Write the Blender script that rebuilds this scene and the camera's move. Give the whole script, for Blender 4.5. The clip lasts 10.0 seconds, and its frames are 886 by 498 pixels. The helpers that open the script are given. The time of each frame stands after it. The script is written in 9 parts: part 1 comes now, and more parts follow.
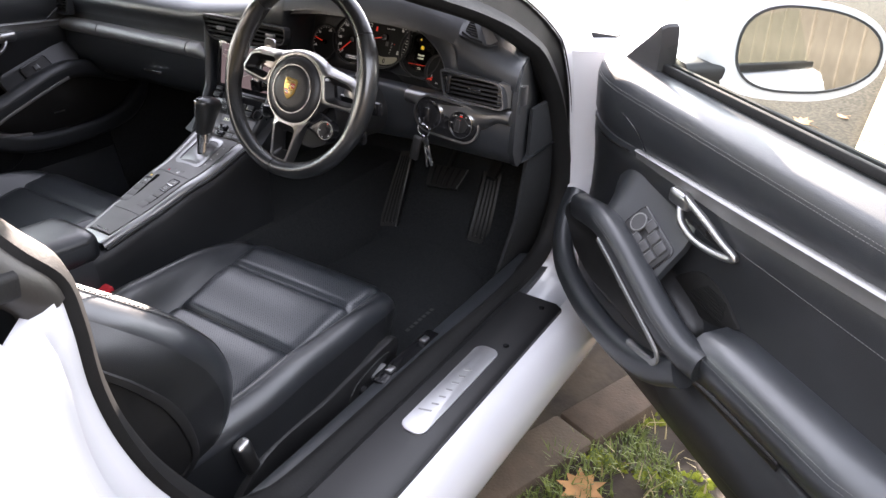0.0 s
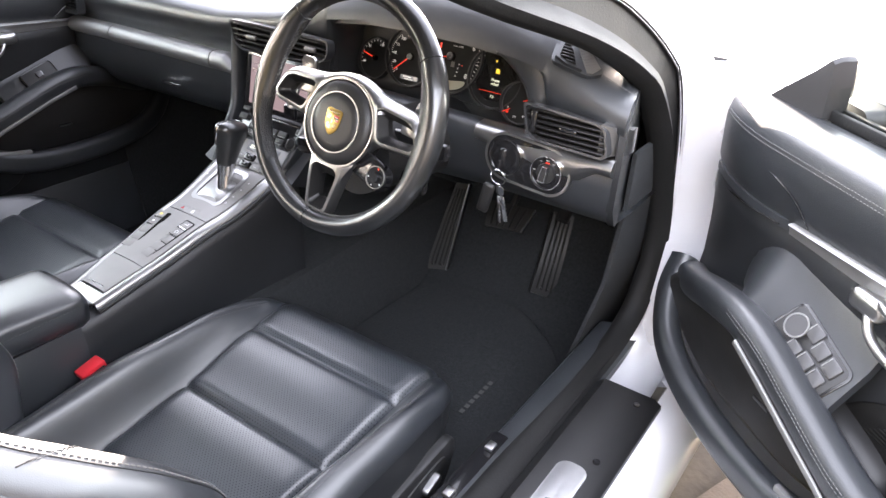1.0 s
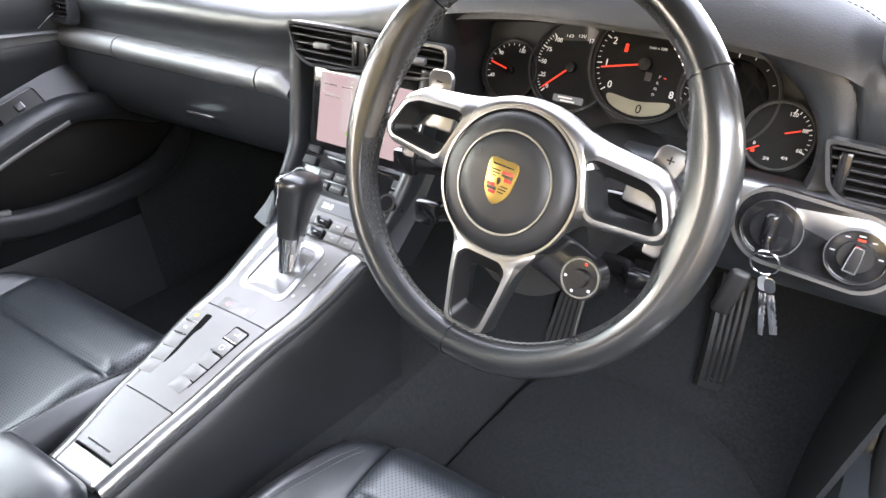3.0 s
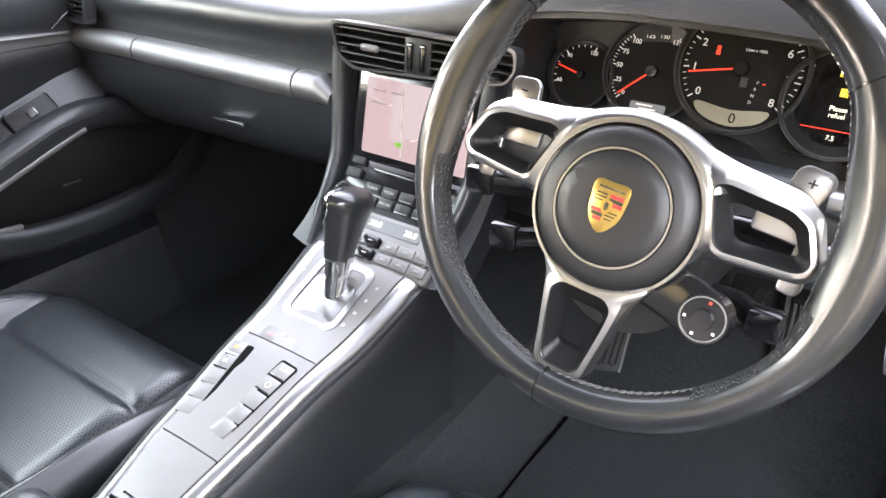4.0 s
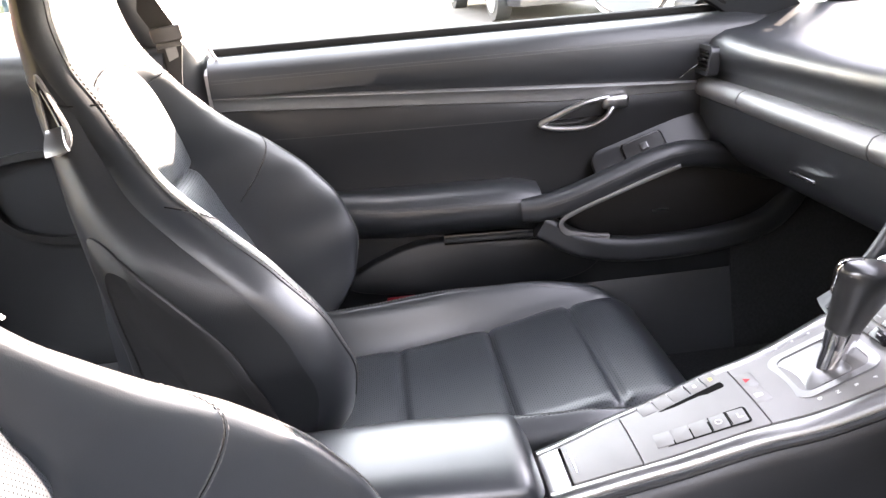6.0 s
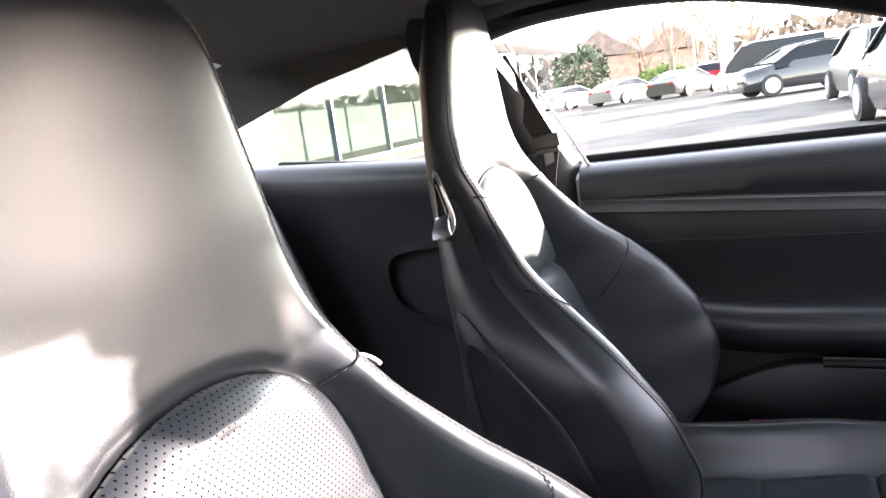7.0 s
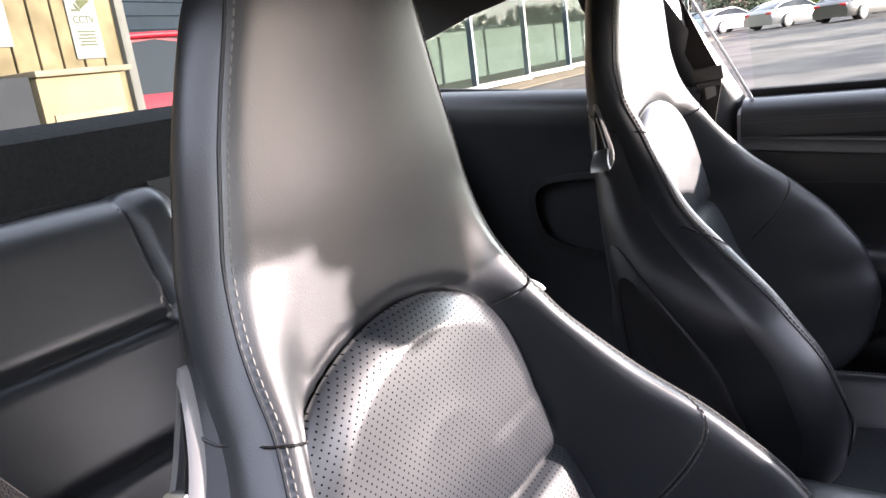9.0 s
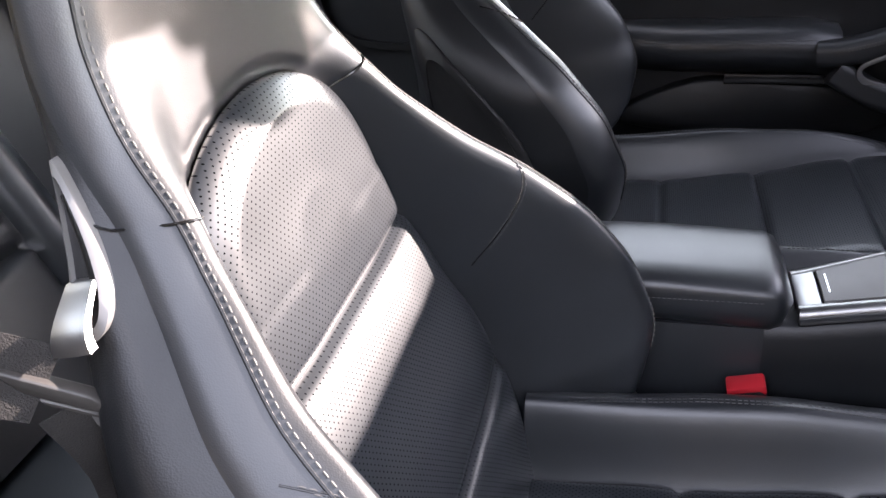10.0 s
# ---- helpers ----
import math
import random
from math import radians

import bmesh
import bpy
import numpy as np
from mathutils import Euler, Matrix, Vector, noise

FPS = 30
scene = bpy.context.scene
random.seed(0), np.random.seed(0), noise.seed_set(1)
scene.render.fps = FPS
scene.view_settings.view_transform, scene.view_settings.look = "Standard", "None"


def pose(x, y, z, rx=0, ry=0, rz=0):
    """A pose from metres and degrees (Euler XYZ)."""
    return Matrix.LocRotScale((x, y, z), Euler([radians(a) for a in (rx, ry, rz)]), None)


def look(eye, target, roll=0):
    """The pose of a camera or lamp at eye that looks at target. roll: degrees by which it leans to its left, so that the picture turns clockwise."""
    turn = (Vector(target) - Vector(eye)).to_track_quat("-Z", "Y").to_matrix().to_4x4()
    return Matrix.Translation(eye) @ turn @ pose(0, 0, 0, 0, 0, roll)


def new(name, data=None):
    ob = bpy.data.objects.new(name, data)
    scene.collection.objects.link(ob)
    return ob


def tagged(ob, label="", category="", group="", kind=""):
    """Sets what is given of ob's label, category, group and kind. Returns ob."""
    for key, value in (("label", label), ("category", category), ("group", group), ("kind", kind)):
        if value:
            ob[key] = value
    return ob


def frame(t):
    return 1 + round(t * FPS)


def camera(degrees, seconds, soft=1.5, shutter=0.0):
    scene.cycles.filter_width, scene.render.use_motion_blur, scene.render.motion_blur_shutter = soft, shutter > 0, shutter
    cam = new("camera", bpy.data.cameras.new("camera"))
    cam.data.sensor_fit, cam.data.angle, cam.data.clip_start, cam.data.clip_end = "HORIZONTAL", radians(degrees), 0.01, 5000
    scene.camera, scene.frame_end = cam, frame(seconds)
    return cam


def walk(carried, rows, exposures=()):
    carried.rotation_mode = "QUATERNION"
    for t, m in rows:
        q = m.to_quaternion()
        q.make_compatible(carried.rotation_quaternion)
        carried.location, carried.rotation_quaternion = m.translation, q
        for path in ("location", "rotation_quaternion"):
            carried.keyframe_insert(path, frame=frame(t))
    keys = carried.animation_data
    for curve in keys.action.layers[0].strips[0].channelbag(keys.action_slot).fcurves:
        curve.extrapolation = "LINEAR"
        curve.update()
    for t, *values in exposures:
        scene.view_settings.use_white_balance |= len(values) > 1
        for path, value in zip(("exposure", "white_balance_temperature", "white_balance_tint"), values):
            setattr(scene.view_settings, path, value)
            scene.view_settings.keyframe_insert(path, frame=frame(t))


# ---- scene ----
cam = camera(62.4, 10.0)
PATH = [
    (0, (1.383, -1.087, 1.204), (0.488, 0.426, 0.248), 2.3),
    (0.5, (1.273, -0.964, 1.183), (0.352, 0.527, 0.220), 3.1),
    (1, (1.132, -0.834, 1.165), (0.176, 0.633, 0.200), 3.3),
    (1.5, (1.000, -0.714, 1.149), (0.014, 0.740, 0.193), 3.2),
    (2, (0.882, -0.614, 1.102), (-0.125, 0.835, 0.161), 2.7),
    (2.5, (0.773, -0.573, 1.070), (-0.232, 0.879, 0.133), 2.1),
    (3, (0.672, -0.550, 1.032), (-0.310, 0.918, 0.092), 1.4),
    (4.3, (0.545, -0.512, 1.015), (-0.428, 0.955, 0.066), 1.3),
    (4.5, (0.556, -0.508, 1.018), (-0.492, 0.905, 0.066), 1.2),
    (5, (0.625, -0.479, 1.031), (-0.718, 0.660, 0.083), -0.1),
    (5.5, (0.686, -0.452, 1.030), (-0.968, 0.234, 0.138), -2.4),
    (6, (0.703, -0.435, 1.021), (-1.140, -0.301, 0.257), -4.8),
    (6.2, (0.707, -0.426, 1.008), (-1.171, -0.519, 0.326), -5.7),
    (7.5, (0.722, -0.417, 0.990), (-0.961, -1.480, 0.798), -8.6),
    (8, (0.732, -0.416, 0.995), (-0.868, -1.609, 0.869), -8.7),
    (8.5, (0.752, -0.420, 1.002), (-0.822, -1.629, 0.756), -8.0),
    (9, (0.771, -0.431, 1.009), (-0.815, -1.540, 0.505), -7.5),
    (9.5, (0.803, -0.445, 1.014), (-0.805, -1.324, 0.212), -7.0),
    (10, (0.839, -0.473, 1.002), (-0.785, -0.999, -0.040), -6.9),
]
EXPOSURE = [(0, 4.3, 7100, 20), (1.0, 5.4, 7150, 19), (2.0, 5.8, 7100, 17), (3.0, 6.05, 7100, 16), (5.0, 6.15, 7250, 19), (6.2, 5.9, 7350, 22), (7.3, 4.25, 6600, 23), (8.5, 3.85, 6600, 23), (9.2, 3.75, 6650, 23), (10, 4.3, 6800, 23)]
walk(cam, [(t, look(eye, target, roll)) for t, eye, target, roll in PATH], EXPOSURE)

# ---- light ----
SUN_EL, SUN_AZ = 12.0, -36.8   # height, and degrees from straight ahead of the car towards its right side
world = bpy.data.worlds.new("sky")
scene.world = world
world.use_nodes = True
wn = world.node_tree
sky = wn.nodes.new("ShaderNodeTexSky")
sky.sky_type = "NISHITA"
sky.sun_disc = False
sky.sun_elevation = radians(SUN_EL)
sky.sun_rotation = radians(SUN_AZ)
sky.air_density, sky.dust_density, sky.ozone_density = 1.0, 0.25, 1.0
wn.nodes["Background"].inputs["Strength"].default_value = 0.15
haze = wn.nodes.new("ShaderNodeHueSaturation")
haze.inputs["Saturation"].default_value = 0.45
wn.links.new(sky.outputs[0], haze.inputs["Color"])
wn.links.new(haze.outputs[0], wn.nodes["Background"].inputs["Color"])
sun = new("sun", bpy.data.lights.new("sun", "SUN"))
sun.data.energy = 2.3
sun.data.angle = radians(0.6)
sun.data.color = (1.0, 0.93, 0.83)
_az, _el = radians(SUN_AZ), radians(SUN_EL)
SUN_DIR = Vector((math.sin(_az) * math.cos(_el), math.cos(_az) * math.cos(_el), math.sin(_el)))
sun.matrix_world = look(SUN_DIR * 20, (0, 0, 0))


# ---- materials ----
def material(name, color, rough=0.5, metal=0.0, bump=0.0, bump_scale=200.0, spread=0.0, spread_scale=6.0, coat=0.0, spec=0.5, rough_spread=0.06, tint=None, sheen=0.0, voronoi=False, glow=0.0, coat_rough=0.03):
    m = bpy.data.materials.new(name)
    m.use_nodes = True
    n, l = m.node_tree.nodes, m.node_tree.links
    p = n["Principled BSDF"]
    p.inputs["Base Color"].default_value = (*color, 1)
    p.inputs["Roughness"].default_value = rough
    p.inputs["Metallic"].default_value = metal
    p.inputs["Coat Weight"].default_value = coat
    p.inputs["Coat Roughness"].default_value = coat_rough
    p.inputs["Specular IOR Level"].default_value = spec
    p.inputs["Sheen Weight"].default_value = sheen
    if glow:
        p.inputs["Emission Color"].default_value = (*color, 1)
        p.inputs["Emission Strength"].default_value = glow
    tc = n.new("ShaderNodeTexCoord")
    if spread:
        tx = n.new("ShaderNodeTexNoise")
        tx.inputs["Scale"].default_value = spread_scale
        tx.inputs["Detail"].default_value = 6
        l.new(tc.outputs["Object"], tx.inputs["Vector"])
        ramp = n.new("ShaderNodeValToRGB")
        ramp.color_ramp.elements[0].position, ramp.color_ramp.elements[1].position = 0.32, 0.68
        second = tint or tuple(min(1, c * (1 + spread)) for c in color)
        ramp.color_ramp.elements[0].color = (*[c * (1 - spread) for c in color], 1)
        ramp.color_ramp.elements[1].color = (*second, 1)
        l.new(tx.outputs["Fac"], ramp.inputs["Fac"])
        l.new(ramp.outputs["Color"], p.inputs["Base Color"])
        mr = n.new("ShaderNodeMapRange")
        mr.inputs["To Min"].default_value, mr.inputs["To Max"].default_value = max(0, rough - rough_spread), min(1, rough + rough_spread)
        tx2 = n.new("ShaderNodeTexNoise")
        tx2.inputs["Scale"].default_value = spread_scale * 2.7
        tx2.inputs["Detail"].default_value = 5
        l.new(tc.outputs["Object"], tx2.inputs["Vector"])
        l.new(tx2.outputs["Fac"], mr.inputs["Value"])
        l.new(mr.outputs["Result"], p.inputs["Roughness"])
    if bump:
        if voronoi:
            tb = n.new("ShaderNodeTexVoronoi")
            out = tb.outputs["Distance"]
        else:
            tb = n.new("ShaderNodeTexNoise")
            tb.inputs["Detail"].default_value = 3
            out = tb.outputs["Fac"]
        tb.inputs["Scale"].default_value = bump_scale
        l.new(tc.outputs["Object"], tb.inputs["Vector"])
        b = n.new("ShaderNodeBump")
        b.inputs["Strength"].default_value = bump
        b.inputs["Distance"].default_value = 0.002
        l.new(out, b.inputs["Height"])
        l.new(b.outputs["Normal"], p.inputs["Normal"])
    return m


def perforated(name, color, rough):
    """Leather with rows of fine punched holes."""
    m = material(name, color, rough, 0, 0.0, coat=1.0, coat_rough=0.31, spread=0.15, spread_scale=9)
    n, l = m.node_tree.nodes, m.node_tree.links
    p = n["Principled BSDF"]
    tc = n.new("ShaderNodeUVMap")
    sep = n.new("ShaderNodeSeparateXYZ")
    l.new(tc.outputs["UV"], sep.inputs[0])

    def math_node(op, a, b=None):
        k = n.new("ShaderNodeMath")
        k.operation = op
        for i, v in enumerate((a, b)):
            if v is None:
                continue
            if isinstance(v, (int, float)):
                k.inputs[i].default_value = v
            else:
                l.new(v, k.inputs[i])
        return k.outputs[0]
    pitch = 0.0060
    u = math_node("DIVIDE", sep.outputs["X"], pitch)
    v = math_node("DIVIDE", sep.outputs["Y"], pitch * 0.62)
    row = math_node("FLOOR", v)
    odd = math_node("MULTIPLY", math_node("FRACT", math_node("MULTIPLY", row, 0.5)), 1.0)
    fu = math_node("SUBTRACT", math_node("FRACT", math_node("ADD", u, odd)), 0.5)
    fv = math_node("MULTIPLY", math_node("SUBTRACT", math_node("FRACT", v), 0.5), 0.62)
    d = math_node("SQRT", math_node("ADD", math_node("MULTIPLY", fu, fu), math_node("MULTIPLY", fv, fv)))
    hole = math_node("LESS_THAN", d, 0.120)
    mix = n.new("ShaderNodeMix")
    mix.data_type = "RGBA"
    old = p.inputs["Base Color"].links[0].from_socket
    l.new(hole, mix.inputs["Factor"])
    l.new(old, mix.inputs["A"])
    mix.inputs["B"].default_value = (0.006, 0.007, 0.008, 1)
    l.new(mix.outputs["Result"], p.inputs["Base Color"])
    solid = math_node("SUBTRACT", 1.0, hole)
    l.new(math_node("MULTIPLY", solid, 1.0), p.inputs["Coat Weight"])
    l.new(math_node("MULTIPLY", solid, 0.5), p.inputs["Specular IOR Level"])
    b = n.new("ShaderNodeBump")
    b.inputs["Strength"].default_value = 0.25
    b.inputs["Distance"].default_value = 0.001
    dip = math_node("MULTIPLY", math_node("MINIMUM", d, 0.20), 1.0)
    l.new(dip, b.inputs["Height"])
    l.new(b.outputs["Normal"], p.inputs["Normal"])
    return m


LEATHER = material("black_leather", (0.0165, 0.0190, 0.0225), 0.42, coat=1.0, coat_rough=0.32, bump=0.10, bump_scale=900, spread=0.2, spread_scale=10, voronoi=True)
LEATHER_DARK = material("dark_leather", (0.0125, 0.0137, 0.0155), 0.46, coat=0.25, coat_rough=0.38, bump=0.12, bump_scale=800, spread=0.2, spread_scale=8, voronoi=True)
PERF = perforated("perforated_leather", (0.025, 0.029, 0.0345), 0.38)
DASH = material("dash_leather", (0.0185, 0.0208, 0.0238), 0.45, coat=0.6, coat_rough=0.34, bump=0.15, bump_scale=700, spread=0.18, spread_scale=7, voronoi=True)
PLASTIC = material("black_plastic", (0.013, 0.013, 0.0135), 0.5, bump=0.15, bump_scale=1200, spread=0.15, spread_scale=12)
# near-black that puts the shade of deep openings into the colour
RECESS_SHADE = material("recess_shade_black", (0.004, 0.004, 0.004), 0.9, spec=0.1)
GLOSS_BLACK = material("gloss_black", (0.01, 0.01, 0.011), 0.15, spread=0.1, rough_spread=0.05)
RUBBER = material("rubber_seal", (0.008, 0.008, 0.008), 0.65, spec=0.25, bump=0.2, bump_scale=300, spread=0.25)
SILVER = material("satin_silver", (0.40, 0.398, 0.395), 0.34, metal=1.0, spread=0.04, spread_scale=20, bump=0.03, bump_scale=600)
TRIM = material("brushed_trim", (0.31, 0.308, 0.306), 0.54, metal=0.9, spread=0.06, spread_scale=25, bump=0.05, bump_scale=500)
CHROME = material("chrome", (0.8, 0.8, 0.8), 0.12, metal=1.0, spread=0.03)
GREY_PANEL = material("grey_panel", (0.205, 0.200, 0.197), 0.44, metal=0.3, spread=0.05, spread_scale=15)
BUTTON = material("grey_button", (0.195, 0.190, 0.187), 0.42, metal=0.25, spread=0.05)
CARPET = material("black_carpet", (0.0225, 0.0245, 0.0265), 0.95, bump=1.0, bump_scale=900, spread=0.22, spread_scale=160, sheen=0.02, spec=0.15)
HEADLINER = material("headliner_cloth", (0.070, 0.068, 0.067), 0.95, bump=0.5, bump_scale=1100, spread=0.15, sheen=0.2)
FABRIC = material("woven_belt", (0.02, 0.018, 0.017), 0.8, bump=0.6, bump_scale=900, spread=0.2)
WHITE_PAINT = material("white_paint", (0.60, 0.60, 0.62), 0.25, coat=0.7, spread=0.02, rough_spread=0.03)
THREAD = material("grey_thread", (0.20, 0.19, 0.175), 0.8)
DARK_THREAD = material("dark_thread", (0.10, 0.10, 0.10), 0.8)
RED = material("red_plastic", (0.55, 0.02, 0.03), 0.4, spread=0.05)
WHITE = material("white_print", (0.75, 0.75, 0.75), 0.5)
GOLD = material("gold_enamel", (0.50, 0.33, 0.09), 0.32, metal=0.8, spread=0.06, spread_scale=80)
CREST_RED = material("red_enamel", (0.42, 0.02, 0.03), 0.25, coat=0.5)
CREST_BLACK = material("black_enamel", (0.01, 0.01, 0.01), 0.25, coat=0.5)


def glass_material(name, color=(1, 1, 1), most=0.8, rough=0.0, least=0.04):
    m = bpy.data.materials.new(name)
    m.use_nodes = True
    n, l = m.node_tree.nodes, m.node_tree.links
    n.remove(n["Principled BSDF"])
    tr, gl, mx = n.new("ShaderNodeBsdfTransparent"), n.new("ShaderNodeBsdfGlossy"), n.new("ShaderNodeMixShader")
    tr.inputs["Color"].default_value = (*color, 1)
    gl.inputs["Roughness"].default_value = rough
    fr, pw, sc = n.new("ShaderNodeLayerWeight"), n.new("ShaderNodeMath"), n.new("ShaderNodeMapRange")
    pw.operation = "POWER"
    pw.inputs[1].default_value = 4.0
    sc.inputs["To Min"].default_value, sc.inputs["To Max"].default_value = least, most
    l.new(fr.outputs["Facing"], pw.inputs[0])
    l.new(pw.outputs[0], sc.inputs["Value"])
    l.new(sc.outputs["Result"], mx.inputs[0])
    l.new(tr.outputs[0], mx.inputs[1])
    l.new(gl.outputs[0], mx.inputs[2])
    l.new(mx.outputs[0], n["Material Output"].inputs["Surface"])
    return m


GLASS = glass_material("car_glass", (0.93, 0.96, 0.94))
WINDSCREEN = glass_material("windscreen_glass", (0.78, 0.78, 0.79))
REAR_GLASS = glass_material("rear_glass", (0.88, 0.91, 0.89), most=0.06)
DOOR_GLASS = glass_material("door_glass", (0.93, 0.96, 0.94), most=0.08, least=0.005)
BLUE_GLASS = glass_material("shop_glass", (0.72, 0.80, 0.82), most=0.12, least=0.02)
MIRROR = material("mirror_glass", (0.85, 0.86, 0.87), 0.02, metal=1.0)


# ---- mesh helpers ----
def thing(name, label, category, group="", loc=(0, 0, 0), kind=""):
    ob = new(name)
    ob.empty_display_size = 0.05
    ob.location = loc
    return tagged(ob, label, category, group, kind)


def link_mesh(name, bm, mat, smooth=True, angle=35):
    me = bpy.data.meshes.new(name)
    bmesh.ops.recalc_face_normals(bm, faces=bm.faces)
    for f in bm.faces:
        f.smooth = smooth
    bm.to_mesh(me)
    bm.free()
    if smooth:
        me.set_sharp_from_angle(angle=radians(angle))
    for m in mat if isinstance(mat, (list, tuple)) else [mat]:
        me.materials.append(m)
    return new(name, me)


def part(name, bm, mat, parent=None, label="", smooth=True, angle=35):
    ob = link_mesh(name, bm, mat, smooth, angle)
    if parent:
        ob.parent = parent
        base = parent
        shift = Vector((0, 0, 0))
        while base:
            shift += base.location
            base = base.parent
        ob.data.transform(Matrix.Translation(-shift))
    return tagged(ob, label)


def whole(name, bm, mat, label, category, group="", kind="", smooth=True, angle=35):
    return tagged(link_mesh(name, bm, mat, smooth, angle), label, category, group, kind)


def box(bm, c, s, m=Matrix(), bevel=0.0, seg=2):
    r = bmesh.ops.create_cube(bm, size=1.0)
    vs = r["verts"]
    bmesh.ops.scale(bm, vec=s, verts=vs)
    if bevel:
        es = list({e for v in vs for e in v.link_edges})
        out = bmesh.ops.bevel(bm, geom=es, offset=bevel, segments=seg, profile=0.5, affect="EDGES")
        vs = list({v for f in out["faces"] for v in f.verts} | {v for v in vs if v.is_valid})
    bmesh.ops.transform(bm, matrix=m @ Matrix.Translation(c), verts=vs)
    return bm


def cyl(bm, p0, p1, r0, r1=None, seg=24, caps=True):
    p0, p1 = Vector(p0), Vector(p1)
    d = p1 - p0
    m = Matrix.Translation((p0 + p1) / 2) @ d.to_track_quat("Z", "Y").to_matrix().to_4x4()
    bmesh.ops.create_cone(bm, cap_ends=caps, cap_tris=False, segments=seg, radius1=r0, radius2=r0 if r1 is None else r1, depth=d.length, matrix=m)
    return bm


def loft(bm, rings, closed=True, caps=True):
    vr = [[bm.verts.new(p) for p in r] for r in rings]
    n = len(vr[0])
    for a, b in zip(vr, vr[1:]):
        for i in range(n if closed else n - 1):
            bm.faces.new((a[i], a[(i + 1) % n], b[(i + 1) % n], b[i]))
    if caps and closed:
        bm.faces.new(vr[0][::-1])
        bm.faces.new(vr[-1])
    return bm


def smooth_path(pts, n=8, closed=False):
    """A smooth curve through points."""
    p = [Vector(q) for q in pts]
    out = []
    k = len(p)
    for i in range(k if closed else k - 1):
        a, b = p[i], p[(i + 1) % k]
        z = p[i - 1] if (i > 0 or closed) else a * 2 - b
        c = p[(i + 2) % k] if (i + 2 < k or closed) else b * 2 - a
        for j in range(n):
            t = j / n
            out.append(0.5 * (2 * a + (b - z) * t + (2 * z - 5 * a + 4 * b - c) * t * t + (3 * a - z - 3 * b + c) * t ** 3))
    if not closed:
        out.append(p[-1])
    return out


def sweep(bm, path, profile, up=(0, 0, 1), closed=False, scale=None):
    """A profile (list of side, up offsets) drawn along a path."""
    path = [Vector(p) for p in path]
    up = Vector(up)
    rings = []
    k = len(path)
    for i, p in enumerate(path):
        a = path[i - 1] if (i > 0 or closed) else p
        b = path[(i + 1) % k] if (i < k - 1 or closed) else p
        t = (b - a).normalized()
        s = t.cross(up).normalized()
        u = s.cross(t).normalized()
        f = scale(i / max(1, k - 1)) if scale else 1.0
        rings.append([p + s * x * f + u * y * f for x, y in profile])
    if closed:
        rings.append(rings[0])
        vr = [[bm.verts.new(q) for q in r] for r in rings[:-1]]
        n = len(profile)
        for i in range(len(vr)):
            a, b = vr[i], vr[(i + 1) % len(vr)]
            for j in range(n):
                bm.faces.new((a[j], a[(j + 1) % n], b[(j + 1) % n], b[j]))
        return bm
    return loft(bm, rings)


def circle(r, n=10, ry=None):
    return [(r * math.cos(2 * math.pi * i / n), (ry or r) * math.sin(2 * math.pi * i / n)) for i in range(n)]


def rrect(w, h, r, n=4):
    """A rounded rectangle's outline, w by h."""
    out = []
    for cx, cy, a0 in ((w / 2 - r, h / 2 - r, 0), (-w / 2 + r, h / 2 - r, 90), (-w / 2 + r, -h / 2 + r, 180), (w / 2 - r, -h / 2 + r, 270)):
        for i in range(n + 1):
            a = radians(a0 + 90 * i / n)
            out.append((cx + r * math.cos(a), cy + r * math.sin(a)))
    return out


def plate(bm, outline, m, depth, bevel=0.0):
    """An outline in the local xy plane, raised by depth along local z, its upper rim eased by bevel."""
    c = Vector((sum(p[0] for p in outline) / len(outline), sum(p[1] for p in outline) / len(outline), 0))
    rings = [[m @ Vector((x, y, 0)) for x, y in outline]]
    if bevel:
        rings.append([m @ Vector((x, y, depth - bevel)) for x, y in outline])

        def inset(p, b):
            v = Vector((p[0], p[1], 0)) - c
            ln = max(v.length, 1e-6)
            return c + v * max(0.0, 1 - b / ln)
        rings.append([m @ (inset(p, bevel * 0.3) + Vector((0, 0, depth - bevel * 0.3))) for p in outline])
        rings.append([m @ (inset(p, bevel) + Vector((0, 0, depth))) for p in outline])
    else:
        rings.append([m @ Vector((x, y, depth)) for x, y in outline])
    return loft(bm, rings)


def ring_plate(bm, outer, inner, m, depth):
    """A frame between two outlines of as many points."""
    rows = [[m @ Vector((x, y, z)) for x, y in o] for o, z in ((outer, 0), (outer, depth), (inner, depth), (inner, 0))]
    vr = [[bm.verts.new(p) for p in r] for r in rows]
    n = len(outer)
    for k in range(4):
        a, b = vr[k], vr[(k + 1) % 4]
        for i in range(n):
            bm.faces.new((a[i], a[(i + 1) % n], b[(i + 1) % n], b[i]))
    return bm


def sheet(bm, pts, thick, axis):
    """A grid of points given a thickness along axis."""
    ax = Vector(axis) * thick
    ni, nj = len(pts), len(pts[0])
    a = [[bm.verts.new(p) for p in r] for r in pts]
    b = [[bm.verts.new(Vector(p) + ax) for p in r] for r in pts]
    for i in range(ni - 1):
        for j in range(nj - 1):
            bm.faces.new((a[i][j], a[i + 1][j], a[i + 1][j + 1], a[i][j + 1]))
            bm.faces.new((b[i][j], b[i][j + 1], b[i + 1][j + 1], b[i + 1][j]))
    for i in range(ni - 1):
        for j in (0, nj - 1):
            bm.faces.new((a[i][j], a[i + 1][j], b[i + 1][j], b[i][j]))
    for j in range(nj - 1):
        for i in (0, ni - 1):
            bm.faces.new((a[i][j], a[i][j + 1], b[i][j + 1], b[i][j]))
    return bm


